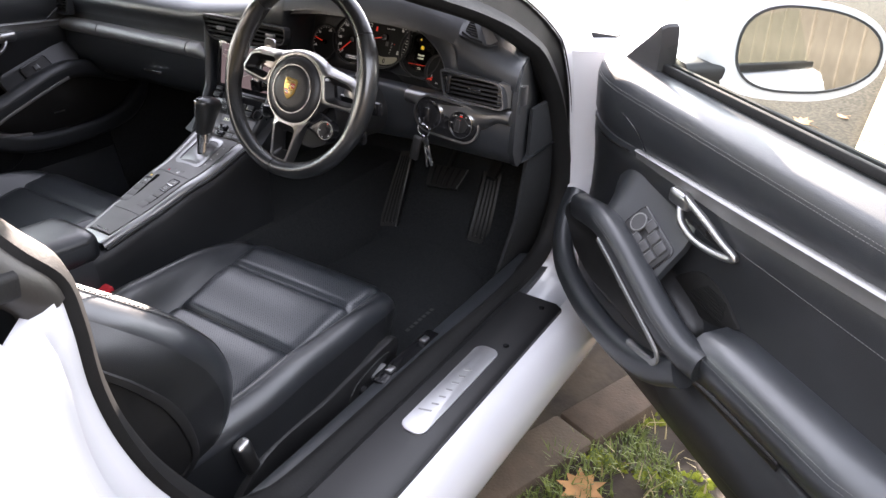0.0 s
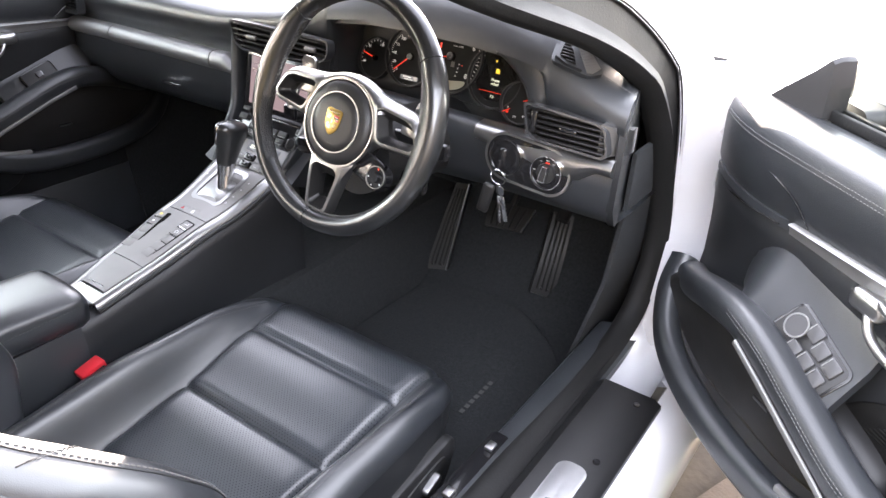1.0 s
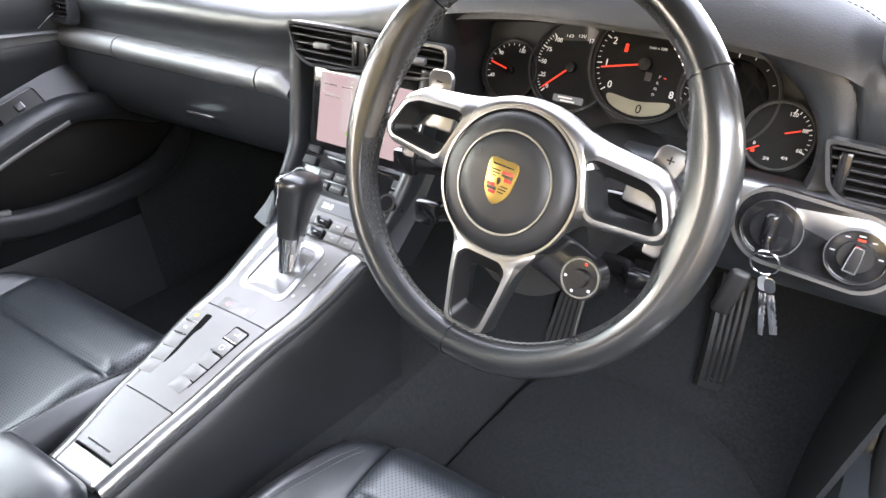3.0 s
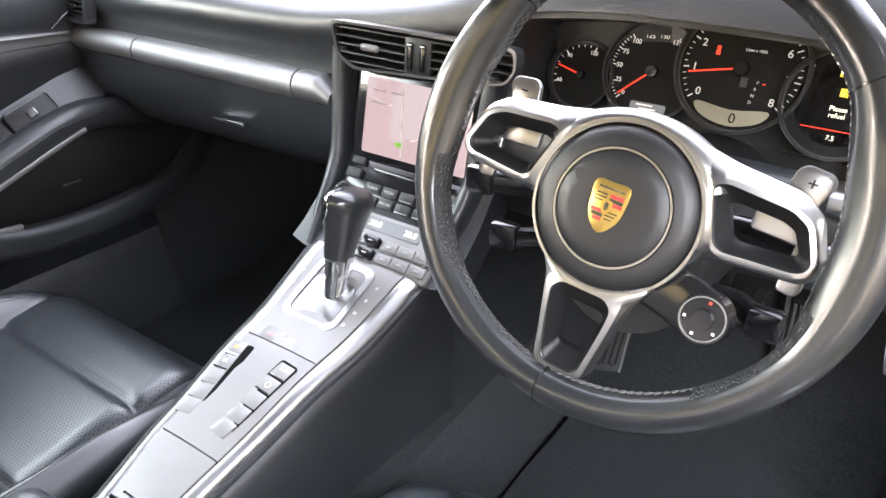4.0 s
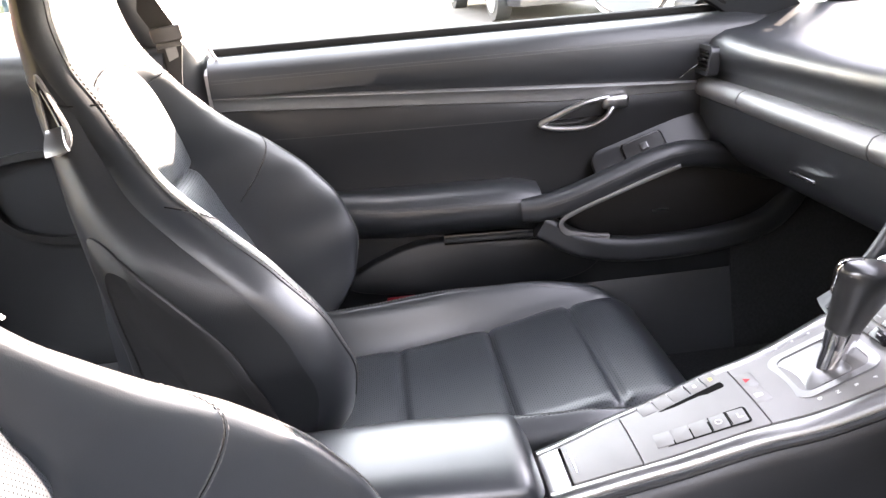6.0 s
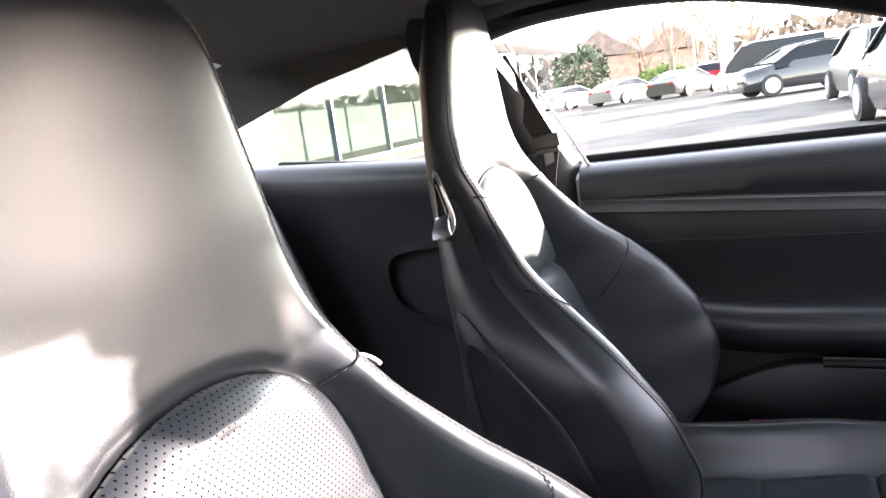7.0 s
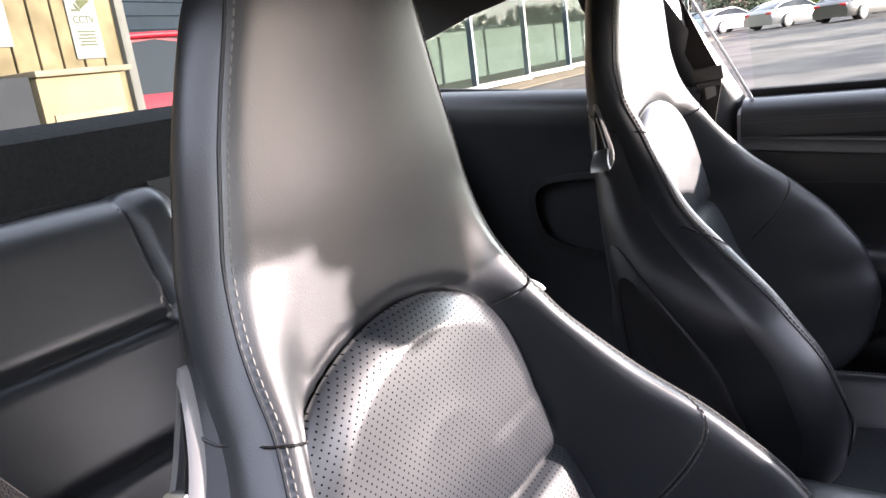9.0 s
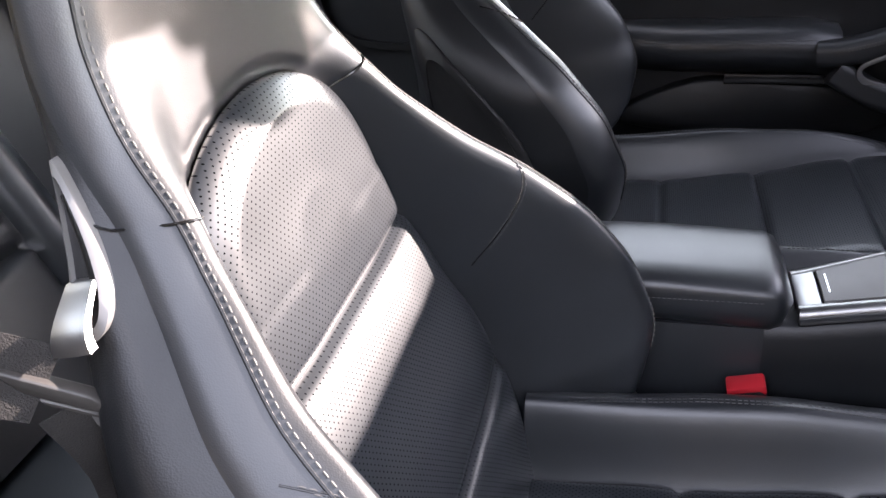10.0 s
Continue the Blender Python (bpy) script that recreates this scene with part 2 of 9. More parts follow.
def frame_of(o, x, y, z=None):
    """A pose from an origin and two or three axes."""
    x, y = Vector(x).normalized(), Vector(y).normalized()
    z = Vector(z).normalized() if z else x.cross(y).normalized()
    m = Matrix((x, y, z)).transposed().to_4x4()
    m.translation = Vector(o)
    return m


def lin_table(t, table):
    return float(np.interp(t, [a for a, _ in table], [b for _, b in table]))


class Smooth:
    """A table of (place, value) read off a smoothed curve."""

    def __init__(self, table, soft=0.02):
        a, b = np.array([t for t, _ in table]), np.array([v for _, v in table])
        self.x = np.linspace(a[0], a[-1], 400)
        y = np.interp(self.x, a, b)
        k = max(1, int(soft / (self.x[1] - self.x[0])))
        pad = np.concatenate([2 * y[0] - y[k:0:-1], y, 2 * y[-1] - y[-2:-k - 2:-1]])
        ker = np.hanning(2 * k + 3)[1:-1]
        self.y = np.convolve(pad, ker / ker.sum(), "valid")

    def __call__(self, t):
        return float(np.interp(t, self.x, self.y))


def rpoly(pts, r=0.006, n=4):
    """A polygon with rounded corners, n + 1 points to each."""
    out = []
    k = len(pts)
    for i in range(k):
        a, b, c = Vector((*pts[i - 1], 0)), Vector((*pts[i], 0)), Vector((*pts[(i + 1) % k], 0))
        q = min(r, (a - b).length * 0.45, (c - b).length * 0.45)
        p0, p1 = b + (a - b).normalized() * q, b + (c - b).normalized() * q
        for j in range(n + 1):
            t = j / n
            v = p0 * (1 - t) ** 2 + b * 2 * t * (1 - t) + p1 * t * t
            out.append((v.x, v.y))
    return out


def stitches(bm, path, length=0.004, gap=0.0025, r=0.0008, up=(0, 0, 1)):
    """A row of short raised threads along a path."""
    path = [Vector(p) for p in path]
    run = np.concatenate([[0.0], np.cumsum([(b - a).length for a, b in zip(path, path[1:])])])
    xyz = np.array([tuple(p) for p in path])

    def at(d):
        return Vector([float(np.interp(d, run, xyz[:, k])) for k in range(3)])
    d = 0.0
    while d + length < run[-1]:
        a, b, c = at(d), at(d + length / 2), at(d + length)
        if (c - a).length > 1e-4:
            q = (c - a).to_track_quat("Z", "Y").to_matrix()
            u, v = q.col[0] * r, q.col[1] * r
            loft(bm, [[p + u * k * math.cos(t) + v * k * math.sin(t) for t in (0, 1.2566, 2.5133, 3.7699, 5.0265)] for p, k in ((a, 0.6), (b, 1.0), (c, 0.6))])
        d += length + gap
    return bm


def words(text, size, m, mat, parent, name="lettering", depth=0.0004, align="CENTER"):
    cu = bpy.data.curves.new(name, "FONT")
    cu.body, cu.size, cu.align_x, cu.align_y, cu.extrude = text, size, align, "CENTER", depth
    tmp = bpy.data.objects.new(name, cu)
    me = bpy.data.meshes.new_from_object(tmp)
    bpy.data.objects.remove(tmp)
    me.transform(m)
    me.materials.append(mat)
    ob = new(name, me)
    ob.parent = parent
    if parent:
        base, shift = parent, Vector((0, 0, 0))
        while base:
            shift += base.location
            base = base.parent
        me.transform(Matrix.Translation(-shift))
    return ob

# ---- seats ----
BACK_O = Vector((0, -0.668, 0.36))
BACK_S = Vector((0, -math.sin(radians(12)), math.cos(radians(12))))
BACK_N = Vector((0, math.cos(radians(12)), math.sin(radians(12))))
back_width = Smooth([(-0.13, 0.235), (-0.06, 0.255), (0.0, 0.280), (0.10, 0.298), (0.20, 0.290), (0.28, 0.266), (0.35, 0.230), (0.41, 0.192), (0.46, 0.169), (0.50, 0.160), (0.56, 0.149), (0.62, 0.134), (0.67, 0.118), (0.705, 0.106), (0.73, 0.091), (0.745, 0.074), (0.755, 0.053), (0.761, 0.030), (0.764, 0.008)], 0.020)
INSERT_TOP, INSERT_MID, CROWN = 0.486, 0.35, 0.764
lower_insert = Smooth([(-0.13, 0.175), (-0.06, 0.180), (0.0, 0.190), (0.15, 0.194), (0.28, 0.176), (0.35, 0.155)], 0.03)


def insert_width(s):
    """Half the width of the centre pad, which ends in a round arch."""
    if s <= INSERT_MID:
        return lower_insert(s)
    q = (s - INSERT_MID) / (INSERT_TOP - INSERT_MID)
    return lower_insert(INSERT_MID) * max(0.0, 1 - min(1.0, q) ** 2.3) ** 0.5


core_width = Smooth([(-0.13, 0.170), (0.15, 0.180), (0.28, 0.165), (0.36, 0.135), (0.50, 0.10), (0.78, 0.06)], 0.05)
bolster_rise = Smooth([(-0.13, 0.05), (-0.09, 0.13), (-0.04, 0.195), (0.05, 0.232), (0.14, 0.219), (0.22, 0.180), (0.29, 0.130), (0.34, 0.088), (0.42, 0.040), (0.50, 0.007), (0.55, 0.0), (0.82, 0.0)], 0.04)
head_rise = Smooth([(-0.13, 0.0), (0.34, 0.0), (0.46, 0.012), (0.58, 0.020), (0.70, 0.016), (0.777, 0.004)], 0.05)
lumbar = Smooth([(-0.13, 0.055), (0.06, 0.045), (0.18, 0.022), (0.29, 0.0), (0.78, 0.0)], 0.05)
edge_round = Smooth([(-0.13, 0.065), (0.30, 0.055), (0.46, 0.034), (0.82, 0.030)], 0.05)
stitch_in = Smooth([(0.0, 0.046), (0.12, 0.040), (0.25, 0.028), (0.5, 0.019), (0.70, 0.018), (0.745, 0.012), (0.764, 0.008)], 0.03)
shell_thick = Smooth([(-0.13, 0.105), (0.1, 0.070), (0.25, 0.042), (0.42, 0.045), (0.55, 0.054), (0.65, 0.056), (0.777, 0.048)], 0.05)


def head_lean(s):
    """The headrest bends forwards out of the back's line."""
    return 0.62 * max(0.0, s - 0.45) ** 2


def pad_edge(x, s):
    """Distance inwards from the rim of the centre pad."""
    if s <= INSERT_MID:
        return insert_width(s) - abs(x)
    w = lower_insert(INSERT_MID)
    r = ((abs(x) / w) ** 2 + ((s - INSERT_MID) / (INSERT_TOP - INSERT_MID)) ** 2.3) ** 0.5
    return (1 - r) * w * 0.9


def back_depth(x, s):
    """How far the cover of the backrest stands out of its plane."""
    w, wc = max(0.004, back_width(s)), core_width(s)
    ax = abs(x)
    k = min(1.0, max(0.0, (ax - wc * 0.92) / max(0.03, w * 0.86 - wc * 0.92)))
    d = bolster_rise(s) * (k * k * (3 - 2 * k)) + head_rise(s) + lumbar(s) * (1 - k)
    e = pad_edge(x, s)
    d -= 0.007 * math.exp(-(max(0.0, -e) / 0.008) ** 2) if e < 0 else 0.007 + 0.014 * min(1.0, e / 0.012)
    r = edge_round(s)
    e = w - ax
    if e < r:
        q = 1 - max(0.0, e) / r
        d -= r * 0.9 * (1 - math.sqrt(max(0.0, 1 - q * q)))
    if s > 0.715:
        q = min(1.0, (s - 0.715) / 0.050)
        d -= 0.045 * (1 - math.sqrt(max(0.0, 1 - q * q)))
    return d + head_lean(s) - 0.011 * (ax / w) ** 2 * min(1.0, max(0.0, (s - 0.44) / 0.12))


def pad_depth(x, s):
    """Front of the centre pad."""
    e = max(0.0, pad_edge(x, s))
    d = head_rise(s) + lumbar(s) + head_lean(s) - 0.006 + 0.019 * math.sqrt(min(1.0, e / 0.030)) + 0.006 * min(1.0, e / 0.10)
    for line, dep in ((0.287, 0.013), (0.075, 0.013)):
        d -= dep * math.exp(-(abs(s - line) / 0.0065) ** 1.3)
        d += 0.006 * math.exp(-((s - line - 0.050) / 0.05) ** 2) + 0.004 * math.exp(-((s - line + 0.045) / 0.04) ** 2)
    return d


def back_point(x, s, lift=0.0):
    return BACK_O + BACK_S * s + Vector((x, 0, 0)) + BACK_N * (back_depth(x, s) + lift)


def side_point(sx, s, t, out=0.0):
    """A point on the backrest's flank, t from its front edge to its rear."""
    x = back_width(s)
    head = min(1.0, max(0.0, (s - 0.47) / 0.13))
    f = 1 - (0.10 + 0.32 * head) * t ** 1.8 - 0.08 * max(0, t - 0.7) / 0.3
    d0, d1 = back_depth(x * 0.9999, s), head_lean(s) - shell_thick(s)
    tuck = 0.03 * t * t * max(0.0, (s - 0.65) / 0.114)
    up, down = min(1.0, t / 0.45), min(1.0, max(0.0, (t - 0.78) / 0.22))
    belly = 0.026 * up * (2 - up) * (1 - down * down) * math.exp(-((s - 0.34) / 0.14) ** 4)
    return BACK_O + BACK_S * (s - tuck) + Vector((sx * (x * f + belly + out), 0, 0)) + BACK_N * (d0 + (d1 - d0) * t)


def split_grid(pts, region, uv):
    """Separate bmeshes for the regions of one grid of points."""
    out = {}
    ni, nj = len(pts), len(pts[0])
    for i in range(ni - 1):
        for j in range(nj - 1):
            key = region(i, j)
            bm, seen, lay = out.setdefault(key, (bmesh.new(), {}, []))
            if not lay:
                lay.append(bm.loops.layers.uv.new("UVMap"))
            vs = []
            for a, b in ((i, j), (i + 1, j), (i + 1, j + 1), (i, j + 1)):
                if (a, b) not in seen:
                    seen[(a, b)] = bm.verts.new(pts[a][b])
                vs.append(seen[(a, b)])
            f = bm.faces.new(vs)
            for lp, (a, b) in zip(f.loops, ((i, j), (i + 1, j), (i + 1, j + 1), (i, j + 1))):
                lp[lay[0]].uv = uv(a, b)
    return {k: v[0] for k, v in out.items()}


CUSHION_X = 0.028
cushion_base = Smooth([(-0.64, -0.048), (-0.45, -0.042), (-0.25, -0.022), (-0.09, 0.006), (0.0, 0.016), (0.06, 0.012)], 0.06)
cushion_insert = Smooth([(-0.64, 0.150), (-0.3, 0.158), (-0.1, 0.170), (0.06, 0.178)], 0.05)
cushion_bolster = Smooth([(-0.64, 0.082), (-0.3, 0.076), (-0.14, 0.050), (-0.02, 0.018), (0.06, 0.002)], 0.06)
cushion_half = Smooth([(-0.62, 0.236), (-0.4, 0.256), (-0.15, 0.250), (-0.05, 0.240), (0.0, 0.226), (0.025, 0.208), (0.046, 0.175)], 0.03)


def cushion_z(x, y):
    """Height of the seat cushion's top."""
    ax = abs(x)
    base, wi, bol = 0.352 + cushion_base(y), cushion_insert(y), cushion_bolster(y)
    if ax < wi:
        z = base + 0.008 * math.sqrt(min(1.0, (wi - ax) / 0.025))
        for line, dep in ((-0.088, 0.010), (-0.248, 0.010), (-0.42, 0.008)):
            z -= dep * math.exp(-(abs(y - line) / 0.0060) ** 1.3)
            z += 0.004 * math.exp(-((y - line + 0.05) / 0.05) ** 2)
    else:
        k = min(1.0, (ax - wi) / 0.055)
        z = base + bol * (k * k * (3 - 2 * k)) - 0.007 * math.exp(-((ax - wi) / 0.006) ** 2)
    return z


def make_seat(group, label, lift=0.0, back=0.0):
    """A front seat; lift and back move its backrest up and rearwards."""
    global BACK_O
    BACK_O = Vector((0, -0.668 - back, 0.36 + lift))
    seat = thing("sports_seat", label, "car seat", group)
    # backrest front
    ns, nc = 170, 45
    ss = [-0.12 + (CROWN + 0.12) * math.sin(math.pi / 2 * i / (ns - 1)) ** 0.9 for i in range(ns)]
    frac = [math.sin(math.pi / 2 * k / nc) for k in range(-nc, nc + 1)]
    pts = [[back_point(max(0.004, back_width(s)) * u * 0.99999, s) for u in frac] for s in ss]

    def region(i, j):
        s = (ss[i] + ss[i + 1]) / 2
        x = back_width(s) * (frac[j] + frac[j + 1]) / 2
        return "headrest" if s > 0.435 + 0.42 * (abs(x) - 0.10) else ("bolster_a" if x < 0 else "bolster_b")
    for key, bm in split_grid(pts, region, lambda i, j: (frac[j], ss[i])).items():
        part("headrest" if key == "headrest" else "backrest_bolster", bm, LEATHER, seat, angle=80)
    # perforated centre pad
    rows_s = [-0.12 + (INSERT_TOP + 0.12) * math.sin(math.pi / 2 * i / 129) ** 0.95 for i in range(130)]
    cols = [[insert_width(s) * math.sin(math.pi / 2 * k / 30) for k in range(-30, 31)] for s in rows_s]
    pts = [[BACK_O + BACK_S * s + Vector((x, 0, 0)) + BACK_N * pad_depth(x, s) for x in c] for s, c in zip(rows_s, cols)]
    for key, bm in split_grid(pts, lambda i, j: "pad", lambda i, j: (cols[i][j], rows_s[i])).items():
        part("backrest_insert", bm, PERF, seat, "perforated leather insert", angle=80)
    # flanks and back shell
    bm = bmesh.new()
    rings = []
    for k in range(13):
        t = k / 12
        rings.append([side_point(1, s, t) for s in ss] + [side_point(-1, s, t) for s in ss[::-1]])
    loft(bm, rings, closed=True, caps=False)
    part("backrest_side", bm, LEATHER_DARK, seat, angle=70)
    bm = bmesh.new()
    pan = []
    for i in range(0, ns, 3):
        s = ss[i]
        a, b = side_point(-1, s, 1.0, -0.012), side_point(1, s, 1.0, -0.012)
        pan.append([a.lerp(b, k / 12) - BACK_N * 0.010 * (1 - (k / 6 - 1) ** 2) for k in range(13)])
    sheet(bm, pan, 0.012, BACK_N)
    part("back_shell", bm, PLASTIC, seat)
    bm = bmesh.new()
    stitches(bm, [back_point(x, 0.7445 + 0.0085 * (1 - (x / 0.063) ** 2), 0.0008) for x in np.linspace(-0.063, 0.063, 40)], 0.0046, 0.0022, 0.0008)
    part("stitching", bm, THREAD, seat, "pale thread")
    for sx in (-1, 1):
        # stitched edge of the headrest and shoulders
        bm = bmesh.new()
        stitches(bm, [back_point(sx * (back_width(s) - stitch_in(s)), s, 0.0008) for s in np.linspace(0.02, 0.744, 190)], 0.0046, 0.0022, 0.0008)
        part("stitching", bm, THREAD, seat, "pale thread")
        bm = bmesh.new()
        sweep(bm, [back_point(sx * (back_width(s) - (stitch_in(s) - 0.004)), s, 0.0002) for s in np.linspace(0.0, 0.745, 90)], circle(0.0013, 6), up=(1, 0, 0))
        part("piping", bm, LEATHER_DARK, seat)
        # seam between headrest cover and shoulder, carried round the flank
        bm = bmesh.new()
        lo, hi = 0.112, back_width(0.49) - 0.004
        sweep(bm, [back_point(sx * x, 0.435 + 0.42 * (x - 0.10) + 0.004 * math.sin(30 * x), 0.0010) for x in np.linspace(lo, hi, 16)] + [side_point(sx, 0.462 + 0.055 * t, t, 0.0002) for t in np.linspace(0.03, 0.9, 14)], circle(0.0011, 6), up=(1, 0, 0))
        part("cover_seam", bm, CREST_BLACK, seat)
        # double-stitched seam across the bolster
        for off in (0.0, 0.007):
            bm = bmesh.new()
            stitches(bm, [back_point(sx * x, 0.205 + off + 3.0 * (x - 0.195), 0.0005) for x in np.linspace(0.196, 0.232, 20)], 0.0045, 0.0018, 0.0007)
            part("seam_stitching", bm, DARK_THREAD, seat)
        bm = bmesh.new()
        sweep(bm, [back_point(sx * x, 0.2085 + 3.0 * (x - 0.195), -0.0004) for x in np.linspace(0.190, 0.234, 20)], circle(0.0009, 6), up=(1, 0, 0))
        part("bolster_seam", bm, CREST_BLACK, seat)
        # release latch let into the flank
        wide = [(0.486, 0.10), (0.494, 0.16), (0.486, 0.22), (0.450, 0.33), (0.408, 0.43), (0.376, 0.48), (0.360, 0.45), (0.358, 0.33), (0.366, 0.19), (0.388, 0.12), (0.424, 0.10), (0.460, 0.085)]
        wide = [(0.417 + (a - 0.358) * 0.68, b * 1.32) for a, b in wide]
        c = Vector((0.458, 0.345, 0))
        outer = smooth_path([(a, b, 0) for a, b in wide], 4, closed=True)
        inner = [c + Vector(((v.x - c.x) * 0.84, (v.y - c.y) * 0.70, 0)) for v in outer]
        bm = bmesh.new()
        rows = [[side_point(sx, v.x, v.y, o) for v in ln] for ln, o in ((outer, -0.002), (outer, 0.006), (inner, 0.007), (inner, -0.001))]
        loft(bm, rows + [rows[0]], caps=False)
        latch = part("latch_bezel", bm, GREY_PANEL, seat, "satin metal bezel", angle=50)
        bm = bmesh.new()
        rows = [[side_point(sx, v.x + (c.x - v.x) * q, v.y + (c.y - v.y) * q, o) for v in inner] for q, o in ((0, 0.003), (0.3, 0.0015), (0.7, 0.001), (0.98, 0.001))]
        loft(bm, rows, caps=False)
        part("latch_recess", bm, PLASTIC, latch)
        bm = bmesh.new()
        sweep(bm, [side_point(sx, s, 0.26, 0.003) for s in np.linspace(0.436, 0.490, 8)], rrect(0.006, 0.004, 0.0015, 2), up=(1, 0, 0))
        part("latch_slot", bm, CREST_BLACK, latch)
        bm = bmesh.new()
        rings = []
        for k in np.linspace(0, 1, 8):
            q = side_point(sx, 0.447 - 0.026 * k, 0.40, 0.004 + 0.017 * math.sin(1.9 * k))
            h = 0.010 + 0.004 * k
            rings.append([q + BACK_N * (h * a) + Vector((sx * 0.0035 * b, 0, 0)) for a, b in ((-1, -1), (-1, 0.6), (-0.4, 0.9), (0.4, 0.9), (1, 0.6), (1, -1))])
        loft(bm, rings)
        part("latch_lever", bm, SILVER, latch, "chrome lever", angle=50)
        # hard panel low on the flank
        bm = bmesh.new()
        out = smooth_path([(-0.045, 0.22, 0), (0.06, 0.25, 0), (0.16, 0.30, 0), (0.250, 0.40, 0), (0.310, 0.52, 0), (0.320, 0.70, 0), (0.26, 0.86, 0), (0.10, 0.90, 0), (-0.045, 0.90, 0)], 5, closed=True)
        mid = Vector((0.10, 0.60, 0))
        rows = [[side_point(sx, v.x + (mid.x - v.x) * q, v.y + (mid.y - v.y) * q, o) for v in out] for q, o in ((0, -0.002), (0.0, 0.004), (0.04, 0.006), (0.18, 0.006), (0.20, 0.003), (0.5, 0.003), (0.97, 0.003))]
        loft(bm, rows, caps=False)
        part("flank_panel", bm, PLASTIC, seat, "hard black plastic flank panel", angle=40)
    # cushion
    ny, nx = 120, 97
    ys = [-0.60 + 0.645 * i / (ny - 1) for i in range(ny)]
    pts = []
    for y in ys:
        w = cushion_half(y)
        row = []
        for j in range(nx):
            wi = cushion_insert(y)
            if j < 24:
                x = -w + (w - wi) * (1 - math.cos(math.pi / 2 * j / 24))
            elif j > nx - 25:
                x = w - (w - wi) * (1 - math.cos(math.pi / 2 * (nx - 1 - j) / 24))
            else:
                x = wi * (2 * (j - 24) / (nx - 49) - 1)
            e = w - abs(x)
            z = cushion_z(x, y)
            if e < 0.045:
                q = 1 - e / 0.045
                z -= 0.040 * (1 - math.sqrt(max(0.0, 1 - q * q)))
            if y > -0.03:
                q = min(1.0, (y + 0.03) / 0.075)
                z -= 0.060 * (1 - math.sqrt(max(0.0, 1 - q * q)))
            row.append(Vector((x + CUSHION_X, y, z)))
        pts.append(row)

    def creg(i, j):
        y = (ys[i] + ys[i + 1]) / 2
        x = (pts[i][j].x + pts[i][j + 1].x) / 2 - CUSHION_X
        return "insert" if 24 <= j < nx - 25 and y < -0.005 else "side"
    for key, bm in split_grid(pts, creg, lambda i, j: (pts[i][j].x, pts[i][j].y)).items():
        part("cushion_insert" if key == "insert" else "cushion_bolster", bm, PERF if key == "insert" else LEATHER, seat, angle=80)
    bm = bmesh.new()
    border = [pts[i][0] for i in range(ny)] + [pts[-1][j] for j in range(1, nx)] + [pts[i][-1] for i in range(ny - 2, -1, -1)]
    rings = [border]
    for k, (dz, g) in enumerate(((0.03, 1.0), (0.07, 0.995), (0.12, 0.97))):
        rings.append([Vector((CUSHION_X + (p.x - CUSHION_X) * g, p.y if p.y < -0.05 else p.y - 0.25 * dz, min(p.z - dz * 0.6, 0.335 - dz))) for p in border])
    loft(bm, rings, closed=True, caps=False)
    part("cushion_skirt", bm, LEATHER_DARK, seat, angle=80)
    for sx in (-1, 1):
        for off in (0.040, 0.034):
            bm = bmesh.new()
            line = []
            for y in np.linspace(-0.55, -0.02, 60):
                x = cushion_half(y) - off
                e, z = off, cushion_z(x, y)
                if e < 0.045:
                    q = 1 - e / 0.045
                    z -= 0.040 * (1 - math.sqrt(max(0.0, 1 - q * q)))
                line.append((sx * x + CUSHION_X, y, z + 0.0004))
            stitches(bm, line, 0.0045, 0.002, 0.0007)
            part("stitching", bm, DARK_THREAD, seat)
        # plastic side cover with switches
        bm = bmesh.new()
        outl = [(-0.50, 0.175), (-0.44, 0.275), (-0.25, 0.285), (-0.10, 0.300), (-0.045, 0.300), (-0.035, 0.265), (-0.06, 0.215), (-0.12, 0.175)]
        sm = [(v.x, v.y) for v in smooth_path([(a, b, 0) for a, b in outl], 5, closed=True)]
        plate(bm, sm, frame_of((sx * 0.244 + CUSHION_X, 0, 0), (0, sx, 0) if sx > 0 else (0, 1, 0), (0, 0, 1), (sx, 0, 0)), 0.016, 0.006)
        side = part("side_cover", bm, PLASTIC, seat, "dark plastic side cover")
        bm = bmesh.new()
        sw = [(v.x, v.y) for v in smooth_path([(-0.215, 0.205, 0), (-0.19, 0.262, 0), (-0.11, 0.282, 0), (-0.07, 0.278, 0), (-0.085, 0.245, 0), (-0.15, 0.205, 0)], 4, closed=True)]
        plate(bm, sw, frame_of((sx * 0.2605 + CUSHION_X, 0, 0), (0, 1, 0), (0, 0, 1), (sx, 0, 0)), 0.003, 0.001)
        part("switch_plate", bm, PLASTIC, side)
        bm = bmesh.new()
        plate(bm, rrect(0.044, 0.017, 0.008), frame_of((sx * 0.263 + CUSHION_X, -0.115, 0.256), (0, 1, 0.35), (0, -0.35, 1), (sx, 0, 0)), 0.012, 0.004)
        part("seat_switch", bm, SILVER, side, "silver adjuster switch")
        bm = bmesh.new()
        cyl(bm, (sx * 0.263 + CUSHION_X, -0.165, 0.240), (sx * 0.284 + CUSHION_X, -0.165, 0.240), 0.013, 0.011, 20)
        part("recline_switch", bm, GLOSS_BLACK, side)
